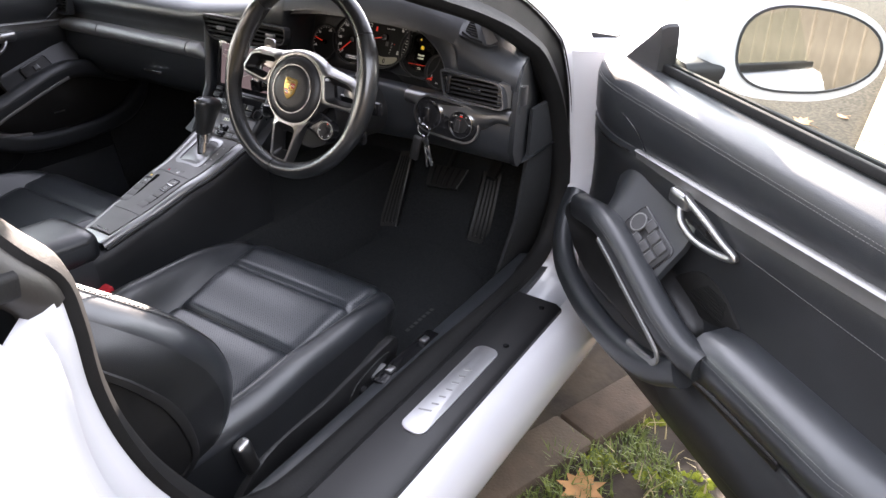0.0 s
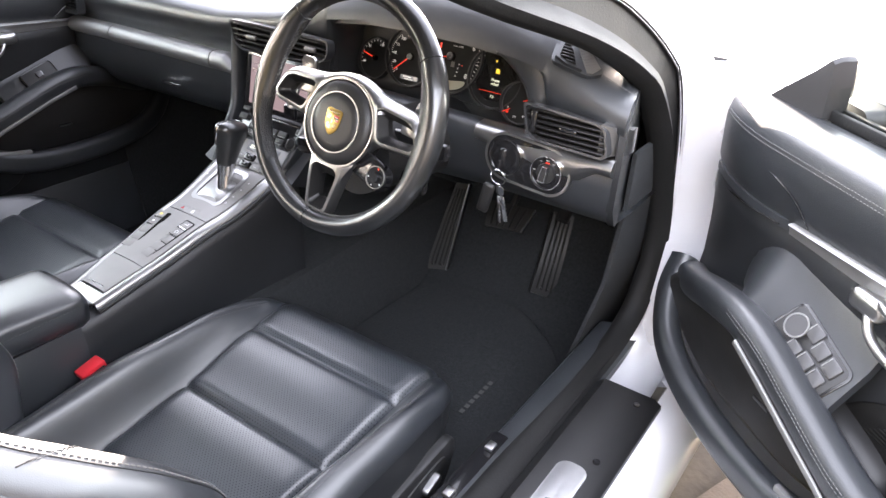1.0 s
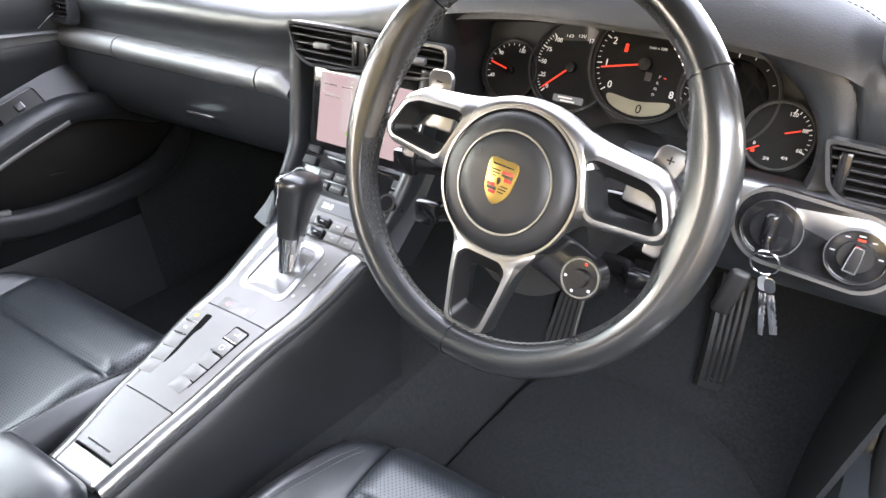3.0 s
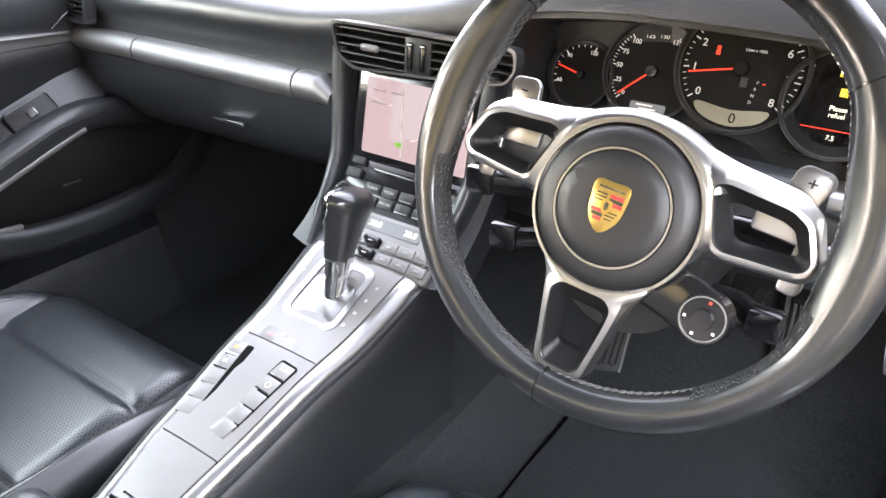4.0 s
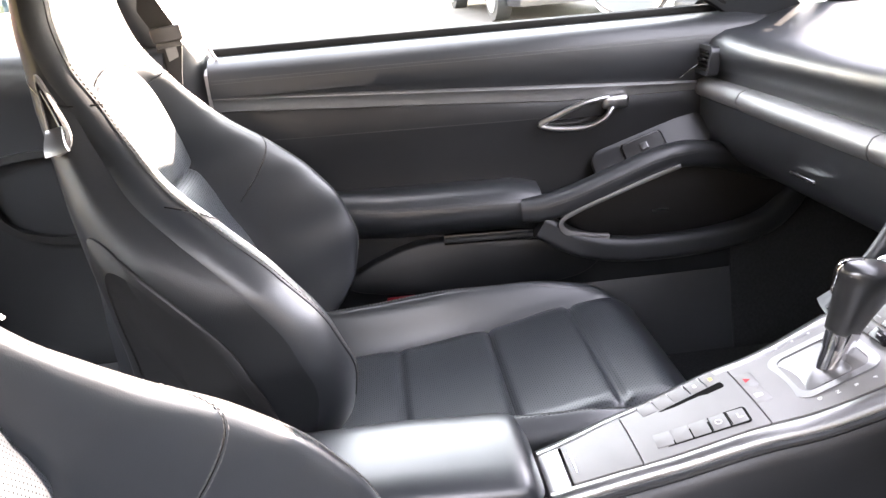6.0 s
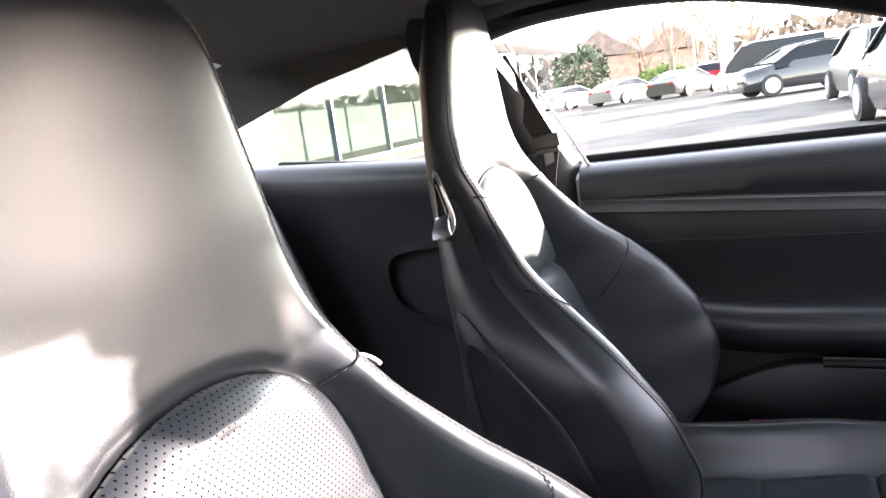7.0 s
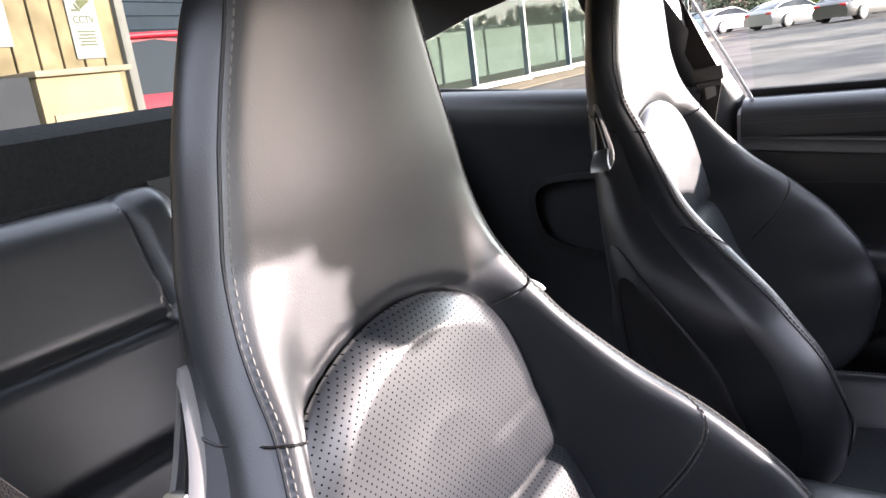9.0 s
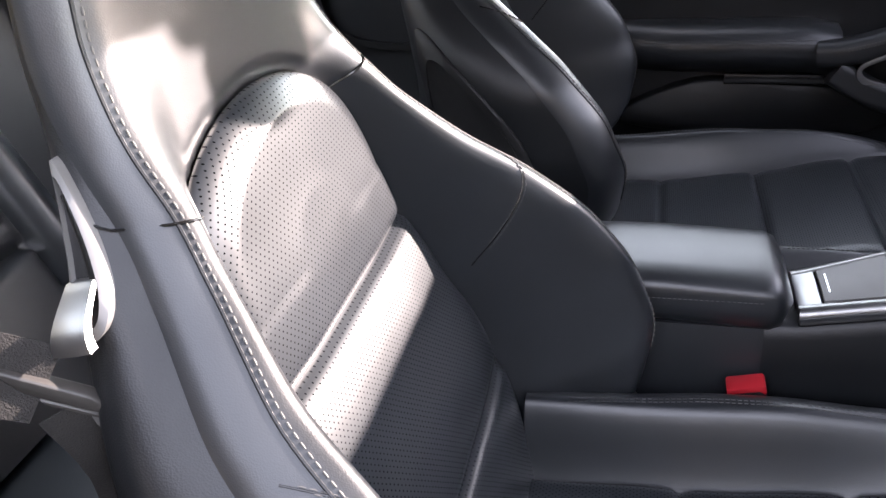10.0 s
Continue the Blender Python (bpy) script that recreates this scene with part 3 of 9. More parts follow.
    for sx in (-1, 1):
        bm = bmesh.new()
        box(bm, (sx * 0.17 + CUSHION_X, -0.28, 0.150), (0.03, 0.52, 0.105), Matrix(), 0.006)
        part("seat_rail", bm, PLASTIC, seat)
        # bright recliner joint between cushion and backrest
        bm = bmesh.new()
        box(bm, (0, 0, 0), (0.022, 0.030, 0.075), pose(sx * 0.262 + CUSHION_X, -0.478, 0.315, 14, 0, 0), 0.008, 3)
        part("recliner_cover", bm, SILVER, seat, "satin metal recliner cover")
    bm = bmesh.new()
    box(bm, (CUSHION_X, -0.30, 0.22), (0.40, 0.50, 0.10), Matrix(), 0.03)
    part("seat_frame", bm, PLASTIC, seat)
    return seat


driver_seat = make_seat("front seats", "black leather driver's sports seat with worn perforated centre")
driver_seat.location = (0.372, 0, 0)
passenger_seat = make_seat("front seats", "black leather passenger sports seat with sunlit shoulder", 0.062, 0.020)
passenger_seat.location = (-0.395, -0.025, 0)

# ---- car body ----
POST_BLACK = material("post_film", (0.022, 0.020, 0.018), 0.45, spec=0.35, bump=0.1, bump_scale=300, spread=0.2)
car_body = thing("coupe", "white coupe body shell with black interior, driver's door opening clear", "car body")
DOOR_RING = [(-0.830, 0.944), (-0.795, 0.883), (-0.766, 0.840), (-0.759, 0.787), (-0.757, 0.705), (-0.739, 0.616), (-0.701, 0.517), (-0.63, 0.395), (-0.55, 0.335), (-0.45, 0.312),
             (-0.1, 0.308), (0.2, 0.304), (0.36, 0.310), (0.45, 0.345), (0.495, 0.43), (0.497, 0.537), (0.455, 0.645), (0.385, 0.74), (0.262, 0.845), (0.125, 0.918), (-0.061, 0.998), (-0.27, 1.078),
             (-0.50, 1.132), (-0.72, 1.142), (-0.86, 1.125), (-0.90, 1.09), (-0.87, 1.02)]


def side_x(z):
    """How far the car's side lies from its middle, by height."""
    return lin_table(z, [(0.2, 0.79), (0.45, 0.80), (0.86, 0.785), (1.0, 0.725), (1.15, 0.60)])


def post_room(p):
    """Extra breadth of the black lining along the front pillar."""
    a = min(1.0, max(0.0, (p.y + 0.15) / 0.35))
    b = min(1.0, max(0.0, (p.z - 0.58) / 0.26))
    return 0.085 * a * a * (3 - 2 * a) * b * b * (3 - 2 * b)


def side_ring(off, dx, sx=1, room=0.0):
    """The door opening's outline, moved outwards by off in its own plane and by dx sideways."""
    pts = smooth_path([(0, y, z) for y, z in DOOR_RING], 6, closed=True)
    c = Vector((0, -0.15, 0.68))
    out = []
    for i, p in enumerate(pts):
        a, b = pts[i - 1], pts[(i + 1) % len(pts)]
        t = (b - a).normalized()
        nrm = Vector((0, -t.z, t.y))
        if nrm.dot(p - c) < 0:
            nrm = -nrm
        q = p + nrm * (off + post_room(p) * room)
        flat = 1 - 0.8 * post_room(p) / 0.085 if room and dx > 0 else 1.0
        out.append(Vector((sx * (side_x(q.z) + dx * flat), q.y, q.z)))
    return out


for sx in (1, -1):
    rows = [side_ring(a, b, sx, 0.3) for a, b in ((-0.012, -0.045), (0.0, -0.05), (0.02, -0.035), (0.022, -0.01), (0.0, 0.0), (-0.010, -0.012), (-0.016, -0.03))]
    bm = bmesh.new()
    vr = [[bm.verts.new(p) for p in r] for r in rows]
    n = len(rows[0])
    for k in range(len(vr)):
        a, b = vr[k], vr[(k + 1) % len(vr)]
        for i in range(n):
            bm.faces.new((a[i], a[(i + 1) % n], b[(i + 1) % n], b[i]))
    part("door_seal", bm, RUBBER, car_body, "black rubber door seal", angle=60)
    bm = bmesh.new()
    loft(bm, [side_ring(0.018, -0.022, sx, 0.3), side_ring(0.020, -0.008, sx, 1.0), side_ring(0.016, -0.001, sx, 1.0), side_ring(0.010, -0.006, sx, 1.0)], caps=False)
    part("frame_lining", bm, RUBBER, car_body, "black plastic lining round the door opening", angle=60)
    rows = [side_ring(a, b, sx, 1.0) for a, b in ((0.012, -0.004), (0.030, 0.012), (0.052, 0.030), (0.062, 0.062), (0.09, 0.075), (0.10, 0.02), (0.03, -0.02))]
    bm = bmesh.new()
    plain = side_ring(0, 0)
    post = [i for i in range(n) if plain[i].z > 0.838 and plain[i].y < -0.60]
    run = [i for i in range(n) if i not in post]
    loft(bm, [[r[i] for r in rows] for i in run])
    part("door_frame", bm, WHITE_PAINT, car_body, angle=60)
    # black cover of the rear door post, between the door glass and the small side window
    rows = [side_ring(a, b, sx, 1.0) for a, b in ((0.004, -0.014), (0.010, 0.000), (0.020, 0.006), (0.036, 0.006), (0.048, 0.002), (0.052, -0.014), (0.030, -0.030))]
    bm = bmesh.new()
    run = sorted(post + [max(post[k] for k in range(len(post)) if post[k] < n // 2) + d for d in (1, 2)], key=lambda i: (i - n // 2) % n)
    loft(bm, [[r[i] for r in rows] for i in run])
    part("post_cover", bm, POST_BLACK, car_body, "dull black door post cover", angle=60)
    # inner lining of the pillars and roof rail
    bm = bmesh.new()
    ring_a, ring_b = side_ring(0.012, -0.045, sx), side_ring(0.10, -0.075, sx)
    va, vb = [bm.verts.new(p) for p in ring_a], [bm.verts.new(p) for p in ring_b]
    for i in range(n):
        p = ring_a[i]
        if p.z > 0.62 and p.y > 0.1 or p.z > 0.99:
            bm.faces.new((va[i], va[(i + 1) % n], vb[(i + 1) % n], vb[i]))
    bmesh.ops.delete(bm, geom=[v for v in bm.verts if not v.link_faces], context="VERTS")
    part("pillar_trim", bm, DASH, car_body, angle=60)

SILL_BLACK = material("sill_black", (0.007, 0.007, 0.0075), 0.42, bump=0.1, bump_scale=900, spread=0.2)
SILL_METAL = material("sill_metal", (0.62, 0.62, 0.63), 0.40, metal=0.9, spread=0.05, spread_scale=30)

# sills
for sx in (1, -1):
    bm = bmesh.new()
    prof = [(0.66, 0.13), (0.69, 0.20), (0.705, 0.285), (0.72, 0.312), (0.745, 0.320), (0.775, 0.316), (0.80, 0.300), (0.80, 0.15)]
    loft(bm, [[Vector((sx * x, y, z)) for x, z in prof] for y in np.linspace(-0.78, 0.42, 12)])
    part("sill_inner", bm, DASH, car_body, "dark grey plastic inner sill")
    for k, xx in enumerate((0.762, 0.774, 0.786)):
        bm = bmesh.new()
        sweep(bm, [(sx * xx, y, 0.318 - 0.004 * k) for y in np.linspace(-0.72, 0.40, 20)], circle(0.0032, 6))
        part("sill_rib", bm, RUBBER, car_body)
    bm = bmesh.new()
    prof = [(0.797, 0.20), (0.797, 0.318), (0.812, 0.330), (0.905, 0.330), (0.918, 0.322), (0.921, 0.30), (0.921, 0.20)]
    loft(bm, [[Vector((sx * x, y, z)) for x, z in prof] for y in np.linspace(-0.76, 0.225, 10)])
    cover = part("sill_cover", bm, SILL_BLACK, car_body, "black plastic sill cover")
    for yy in (0.19, 0.02):
        bm = bmesh.new()
        cyl(bm, (sx * 0.885, yy, 0.3295), (sx * 0.885, yy, 0.3325), 0.006, seg=16)
        part("screw_cap", bm, GLOSS_BLACK, cover)
    bm = bmesh.new()
    outl = rrect(0.050, 0.290, 0.020, 6)
    plate(bm, outl, pose(sx * 0.862, -0.150, 0.3305), 0.003, 0.0012)
    tread = part("sill_plate", bm, SILL_METAL, cover, "brushed metal sill plate with raised script")
    if sx > 0:
        for k, (ln, dy) in enumerate(((0.030, 0.0), (0.017, 0.0), (0.016, 0.0), (0.016, 0.0), (0.017, 0.0), (0.016, 0.0), (0.018, 0.0))):
            bm = bmesh.new()
            box(bm, (0, 0, 0), (ln * 0.8, 0.0042, 0.0010), pose(0.862 - (ln - 0.017) * 0.5, -0.235 + 0.0235 * k, 0.3340, 0, 0, 18), 0.0006, 1)
            part("script_bar", bm, TRIM, tread)
    bm = bmesh.new()
    prof = [(0.86, 0.12), (0.905, 0.315), (0.935, 0.312), (0.955, 0.296), (0.975, 0.265), (0.985, 0.225), (0.975, 0.19), (0.93, 0.15)]
    loft(bm, [[Vector((sx * (x + 0.01 * math.sin(y)), y, z)) for x, z in prof] for y in np.linspace(-1.0, 0.55, 14)])
    part("side_skirt", bm, WHITE_PAINT, car_body, angle=50)
    # recess for the seat release in the inner sill
    if sx > 0:
        bm = bmesh.new()
        plate(bm, rrect(0.034, 0.20, 0.010, 4), pose(0.731, -0.105, 0.3135, 0, 4, 0), 0.0065, 0.002)
        rec = part("lever_recess", bm, GLOSS_BLACK, car_body)
        for yy in (-0.045, -0.165):
            bm = bmesh.new()
            box(bm, (0.731, yy, 0.3235), (0.014, 0.020, 0.007), Matrix(), 0.002)
            part("lever", bm, SILVER, rec)

# floor
bm = bmesh.new()
rows = []
for y, z in [(-0.80, 0.145), (-0.4, 0.143), (0.0, 0.14), (0.35, 0.138), (0.52, 0.145), (0.62, 0.18), (0.72, 0.30), (0.80, 0.50), (0.82, 0.72)]:
    rows.append([Vector((x, y, z + 0.004 * math.sin(9 * x + 7 * y))) for x in np.linspace(-0.72, 0.72, 30)])
sheet(bm, rows, 0.03, (0, 0.3, -1))
part("floor_carpet", bm, CARPET, car_body, "black carpet")
for sx in (-1, 1):
    bm = bmesh.new()
    rows = [[Vector((sx * x, y, z)) for z, x in [(0.12, 0.655), (0.3, 0.70), (0.45, 0.735), (0.62, 0.75), (0.72, 0.75)]] for y in np.linspace(0.30 if sx < 0 else 0.33, 0.82, 6)]
    sheet(bm, rows, 0.008, (sx, 0, 0))
    part("kick_panel", bm, CARPET, car_body)
bm = bmesh.new()
box(bm, (0, 0.86, 0.45), (1.5, 0.04, 0.68))
part("bulkhead", bm, PLASTIC, car_body)
for sx in (-1, 1):
    bm = bmesh.new()
    box(bm, (sx * 0.785, 0.60 if sx < 0 else 0.70, 0.43), (0.02, 0.60 if sx < 0 else 0.38, 0.70))
    part("footwell_wall", bm, PLASTIC, car_body)
bm = bmesh.new()
box(bm, (0, -0.40, 0.09), (1.7, 2.8, 0.03))
part("underfloor", bm, PLASTIC, car_body)

# roof: outer skin, lining, glass
ROOF = [(0.02, 1.175), (-0.15, 1.215), (-0.4, 1.240), (-0.7, 1.244), (-1.0, 1.236), (-1.2, 1.217), (-1.34, 1.197)]


def roof_grid(lower, w0, w1):
    rows = []
    for y, z in [(v.y, v.z) for v in smooth_path([(0, a, b) for a, b in ROOF], 4)]:
        k = (0.02 - y) / 1.36
        w = w0 + (w1 - w0) * max(0, k - 0.5) * 2
        rows.append([Vector((w * u, y, z - lower - 0.075 * abs(u) ** 2.6)) for u in np.linspace(-1, 1, 25)])
    return rows


bm = bmesh.new()
sheet(bm, roof_grid(0.0, 0.60, 0.56), 0.012, (0, 0, -1))
part("headliner", bm, HEADLINER, car_body, "dark woven headliner")
bm = bmesh.new()
sheet(bm, roof_grid(-0.05, 0.66, 0.60), 0.012, (0, 0, -1))
part("roof_skin", bm, WHITE_PAINT, car_body)
for sx in (-1, 1):
    # wide rear pillar
    bm = bmesh.new()
    rows = [[Vector((sx * x, y, z)) for x, y, z in r] for r in
            [[(0.60, -0.78, 1.155), (0.585, -1.02, 1.125), (0.565, -1.22, 1.082), (0.55, -1.42, 1.018), (0.55, -1.60, 0.945)],
             [(0.57, -0.78, 1.20), (0.55, -1.05, 1.175), (0.53, -1.30, 1.12), (0.50, -1.55, 1.045), (0.47, -1.85, 0.955)],
             [(0.50, -0.80, 1.225), (0.48, -1.10, 1.195), (0.47, -1.34, 1.148), (0.43, -1.62, 1.065), (0.40, -1.95, 0.955)]]]
    sheet(bm, rows, 0.02, (sx * 0.5, 0, 1))
    part("rear_pillar_trim", bm, HEADLINER, car_body, angle=70)
    bm = bmesh.new()
    rows = [[Vector((sx * (x + 0.045), y, z + 0.02)) for x, y, z in r] for r in
            [[(0.60, -0.80, 1.16), (0.585, -1.02, 1.13), (0.565, -1.22, 1.09), (0.56, -1.42, 1.02), (0.57, -1.65, 0.94)],
             [(0.50, -0.80, 1.26), (0.48, -1.10, 1.23), (0.46, -1.34, 1.18), (0.43, -1.62, 1.09), (0.40, -1.95, 0.99)]]]
    sheet(bm, rows, 0.012, (sx * 0.3, 0, 1))
    part("rear_pillar_skin", bm, WHITE_PAINT, car_body, angle=70)
    # quarter trim below the small window
    bm = bmesh.new()
    rows = []
    for y in np.linspace(-0.80, -1.52, 14):
        k = (-0.80 - y) / 0.72
        top = 0.885 + 0.045 * k
        rows.append([Vector((sx * x, y, z)) for x, z in [(0.735, top), (0.690, top + 0.006), (0.660, top - 0.004), (0.645, top - 0.03), (0.655, top - 0.07), (0.665, 0.70), (0.66, 0.55), (0.645, 0.42), (0.62, 0.30), (0.60, 0.16)]])
    sheet(bm, rows, 0.015, (sx, 0, 0))
    part("quarter_trim", bm, LEATHER_DARK, car_body, angle=50)
    bm = bmesh.new()
    sm = [(v.x, v.y) for v in smooth_path([(-0.86, 0.70, 0), (-0.92, 0.735, 0), (-1.10, 0.735, 0), (-1.17, 0.70, 0), (-1.15, 0.60, 0), (-1.05, 0.56, 0), (-0.92, 0.57, 0)], 5, closed=True)]
    ring_plate(bm, sm, [((x + 1.01) * 0.9 - 1.01, (y - 0.65) * 0.86 + 0.65) for x, y in sm], frame_of((sx * 0.655, 0, 0), (0, 1, 0), (0, 0, 1), (-sx, 0, 0)), 0.014)
    part("quarter_pocket", bm, PLASTIC, car_body)
    # door post lining, with belt guide
    bm = bmesh.new()
    rows = []
    for z, y0, y1 in [(0.30, -0.68, -0.84), (0.5, -0.735, -0.86), (0.7, -0.78, -0.87), (0.86, -0.80, -0.89), (1.0, -0.865, -0.92), (1.10, -0.91, -0.95), (1.16, -0.92, -0.97)]:
        x = side_x(z) - 0.055
        if sx < 0:
            y0 += 0.055
        rows.append([Vector((sx * (x + b), y0 + (y1 - y0) * a, z)) for a, b in ((0, 0.03), (0.1, -0.002), (0.5, -0.012), (0.9, -0.002), (1, 0.03))])
    sheet(bm, rows, 0.012, (sx, 0, 0))
    part("door_post_trim", bm, DASH, car_body, angle=60)
    if sx < 0:
        bm = bmesh.new()
        sweep(bm, smooth_path([(-0.735, -0.718, 0.845), (-0.722, -0.760, 0.93), (-0.690, -0.806, 1.03), (-0.655, -0.846, 1.12)], 5), rrect(0.003, 0.006, 0.001, 2))
        part("post_edge", bm, WHITE_PAINT, car_body)
    # quarter glass
    bm = bmesh.new()
    rows = [[Vector((sx * x, y, z)) for x, y, z in r] for r in
            [[(0.725, -0.785, 0.845), (0.70, -0.88, 0.865), (0.685, -1.1, 0.895), (0.68, -1.3, 0.91), (0.675, -1.45, 0.93)], [(0.655, -0.875, 1.12), (0.63, -0.95, 1.14), (0.625, -1.03, 1.13), (0.605, -1.24, 1.085), (0.60, -1.45, 1.01)]]]
    sheet(bm, rows, 0.004, (sx, 0, 0))
    g = part("quarter_window", bm, GLASS, car_body)
    g.visible_shadow = False
    bm = bmesh.new()
    sweep(bm, smooth_path([(sx * 0.782, -0.812, 0.858), (sx * 0.785, -0.90, 0.868), (sx * 0.775, -1.15, 0.893), (sx * 0.735, -1.45, 0.925)], 6), rrect(0.024, 0.026, 0.006, 3))
    part("window_seal", bm, RUBBER, car_body)
    # rear wing panel
    bm = bmesh.new()
    rows = []
    for y in np.linspace(-0.845, -2.4, 20):
        k = min(1.0, (-0.84 - y) / 0.75)
        bulge = 0.07 * math.sin(math.pi * min(1, k) * 0.5)
        drop = 0.045 * max(0.0, 1 - (-0.84 - y) / 0.30)
        rows.append([Vector((sx * x, y - (0.03 if z < 0.4 else 0), z - (drop if z > 0.75 else 0))) for x, z in [(0.93 + bulge * 0.6, 0.20), (0.945 + bulge, 0.35), (0.94 + bulge, 0.52), (0.915 + bulge, 0.66), (0.875 + bulge, 0.78), (0.80 + bulge * 0.8, 0.87), (0.735 + bulge * 0.3, 0.905), (0.70, 0.908)]])
    sheet(bm, rows, 0.012, (-sx, 0, -0.2))
    part("rear_wing", bm, WHITE_PAINT, car_body, angle=60)
    if sx > 0:
        bm = bmesh.new()
        sm = rrect(0.055, 0.075, 0.012)
        ring_plate(bm, sm, [(x * 0.72, y * 0.78) for x, y in sm], frame_of((0.905, -0.835, 0.505), (0.55, -0.8, 0), (0, 0, 1)), 0.008)
        part("door_striker", bm, CHROME, car_body, "steel door striker")
    # front wing
    bm = bmesh.new()
    rows = []
    for y in np.linspace(0.50, 2.1, 20):
        k = (y - 0.50) / 1.6
        b = 0.05 * math.sin(math.pi * min(1, k * 1.2))
        rows.append([Vector((sx * x, y, z)) for x, z in [(0.90 + b, 0.20), (0.925 + b, 0.40), (0.915 + b, 0.58), (0.885 + b, 0.70), (0.83 + b, 0.775 - 0.04 * k), (0.75, 0.80 - 0.07 * k), (0.66, 0.79 - 0.08 * k), (0.58, 0.765 - 0.08 * k), (0.2, 0.78 - 0.09 * k), (0.0, 0.785 - 0.09 * k)]])
    sheet(bm, rows, 0.012, (-sx * 0.3, 0, -1))
    part("front_wing", bm, WHITE_PAINT, car_body, angle=60)
    bm = bmesh.new()
    rows = []
    for z, y0 in ((0.20, 0.38), (0.35, 0.465), (0.5, 0.500), (0.6, 0.498), (0.7, 0.470), (0.78, 0.445), (0.835, 0.42)):
        rows.append([Vector((sx * x, y0 + dy, z)) for x, dy in ((0.795, 0.0), (0.815, 0.012), (0.84, 0.038), (0.87, 0.060), (0.91, 0.080), (0.945, 0.13))])
    sheet(bm, rows, 0.006, (0, 1, 0))
    part("front_door_jamb", bm, WHITE_PAINT, car_body, angle=60)
    for zz in (0.44, 0.66):
        bm = bmesh.new()
        box(bm, (sx * 0.885, 0.505, zz), (0.05, 0.06, 0.05), Matrix(), 0.008)
        cyl(bm, (sx * 0.905, 0.48, zz - 0.035), (sx * 0.905, 0.48, zz + 0.035), 0.011, seg=16)
        part("hinge", bm, WHITE_PAINT, car_body)
# sticker with small print on the jamb
bm = bmesh.new()
box(bm, (0.862, 0.5165, 0.655), (0.011, 0.004, 0.055))
st = part("jamb_sticker", bm, CREST_BLACK, car_body, "black sticker with small print")
for k in range(4):
    bm = bmesh.new()
    box(bm, (0.862, 0.5140, 0.637 + 0.011 * k), (0.006, 0.0016, 0.005))
    part("print_bar", bm, WHITE, st)

# windscreen and rear window
bm = bmesh.new()
rows = []
for k in np.linspace(0, 1, 10):
    y0, z0, w = 0.86 - 0.84 * k, 0.815 + 0.37 * k - 0.03 * math.sin(math.pi * k), 0.70 - 0.10 * k
    rows.append([Vector((w * u, y0 - 0.16 * (1 - 0.6 * k) * u * u, z0 - 0.03 * u * u)) for u in np.linspace(-1, 1, 17)])
sheet(bm, rows, 0.005, (0, 0.4, 1))
part("windscreen", bm, WINDSCREEN, car_body)
bm = bmesh.new()
rows = [[Vector((x * (0.50 - 0.05 * k), -1.34 - 0.72 * k, 1.192 - 0.257 * k - 0.03 * x * x)) for x in np.linspace(-1, 1, 13)] for k in np.linspace(0, 1, 6)]
sheet(bm, rows, 0.004, (0, -0.3, 1))
g = part("rear_window", bm, REAR_GLASS, car_body)
g.visible_shadow = False
for sx in (-1, 1):
    bm = bmesh.new()
    sweep(bm, [(sx * (0.725 - 0.10 * k), 0.86 - 0.84 * k - 0.16 * (1 - 0.6 * k), 0.785 + 0.38 * k - 0.03 * math.sin(math.pi * k)) for k in np.linspace(0, 1, 12)], rrect(0.050, 0.035, 0.012, 3))
    part("front_pillar", bm, RUBBER, car_body, angle=50)
bm = bmesh.new()
box(bm, (0, 0.01, 1.148), (1.16, 0.10, 0.065), Matrix(), 0.015)
part("header_rail", bm, HEADLINER, car_body)

# parcel shelf and rear side
bm = bmesh.new()
prof = [(-1.47, 0.80), (-1.475, 0.915), (-1.485, 0.968), (-1.52, 0.988), (-1.62, 0.985), (-2.05, 0.955), (-2.05, 0.80)]
loft(bm, [[Vector((x, y - 0.05 * (x / 0.6) ** 2, z)) for y, z in prof] for x in np.linspace(-0.66, 0.66, 14)])
part("parcel_shelf", bm, CARPET, car_body, "black carpeted parcel shelf")
bm = bmesh.new()
box(bm, (0, -1.5, 0.5), (1.3, 0.05, 0.75))
box(bm, (0, -1.15, 0.20), (1.3, 0.72, 0.10))
part("rear_bulkhead", bm, CARPET, car_body)
bm = bmesh.new()
rows = [[Vector((x, y, 0.89 - 0.09 * (x / 0.9) ** 2 - 0.16 * max(0, (-y - 2.0)))) for x in np.linspace(-0.9, 0.9, 9)] for y in np.linspace(-2.0, -2.6, 5)]
sheet(bm, rows, 0.02, (0, 0, -1))
part("engine_lid", bm, WHITE_PAINT, car_body)
for yy, rr in ((1.62, 0.33), (-1.65, 0.34)):
    for sx in (-1, 1):
        bm = bmesh.new()
        cyl(bm, (sx * 0.70, yy, rr), (sx * 0.93, yy, rr), rr, seg=40)
        part("tyre", bm, RUBBER, car_body)

# ---- rear seat ----
rear_seat = thing("bench_seat", "small black leather rear bench with two upright backs", "car seat")
REAR_O, REAR_S, REAR_N = Vector((0, -1.22, 0.36)), Vector((0, -0.36, 0.933)), Vector((0, 0.933, 0.36))


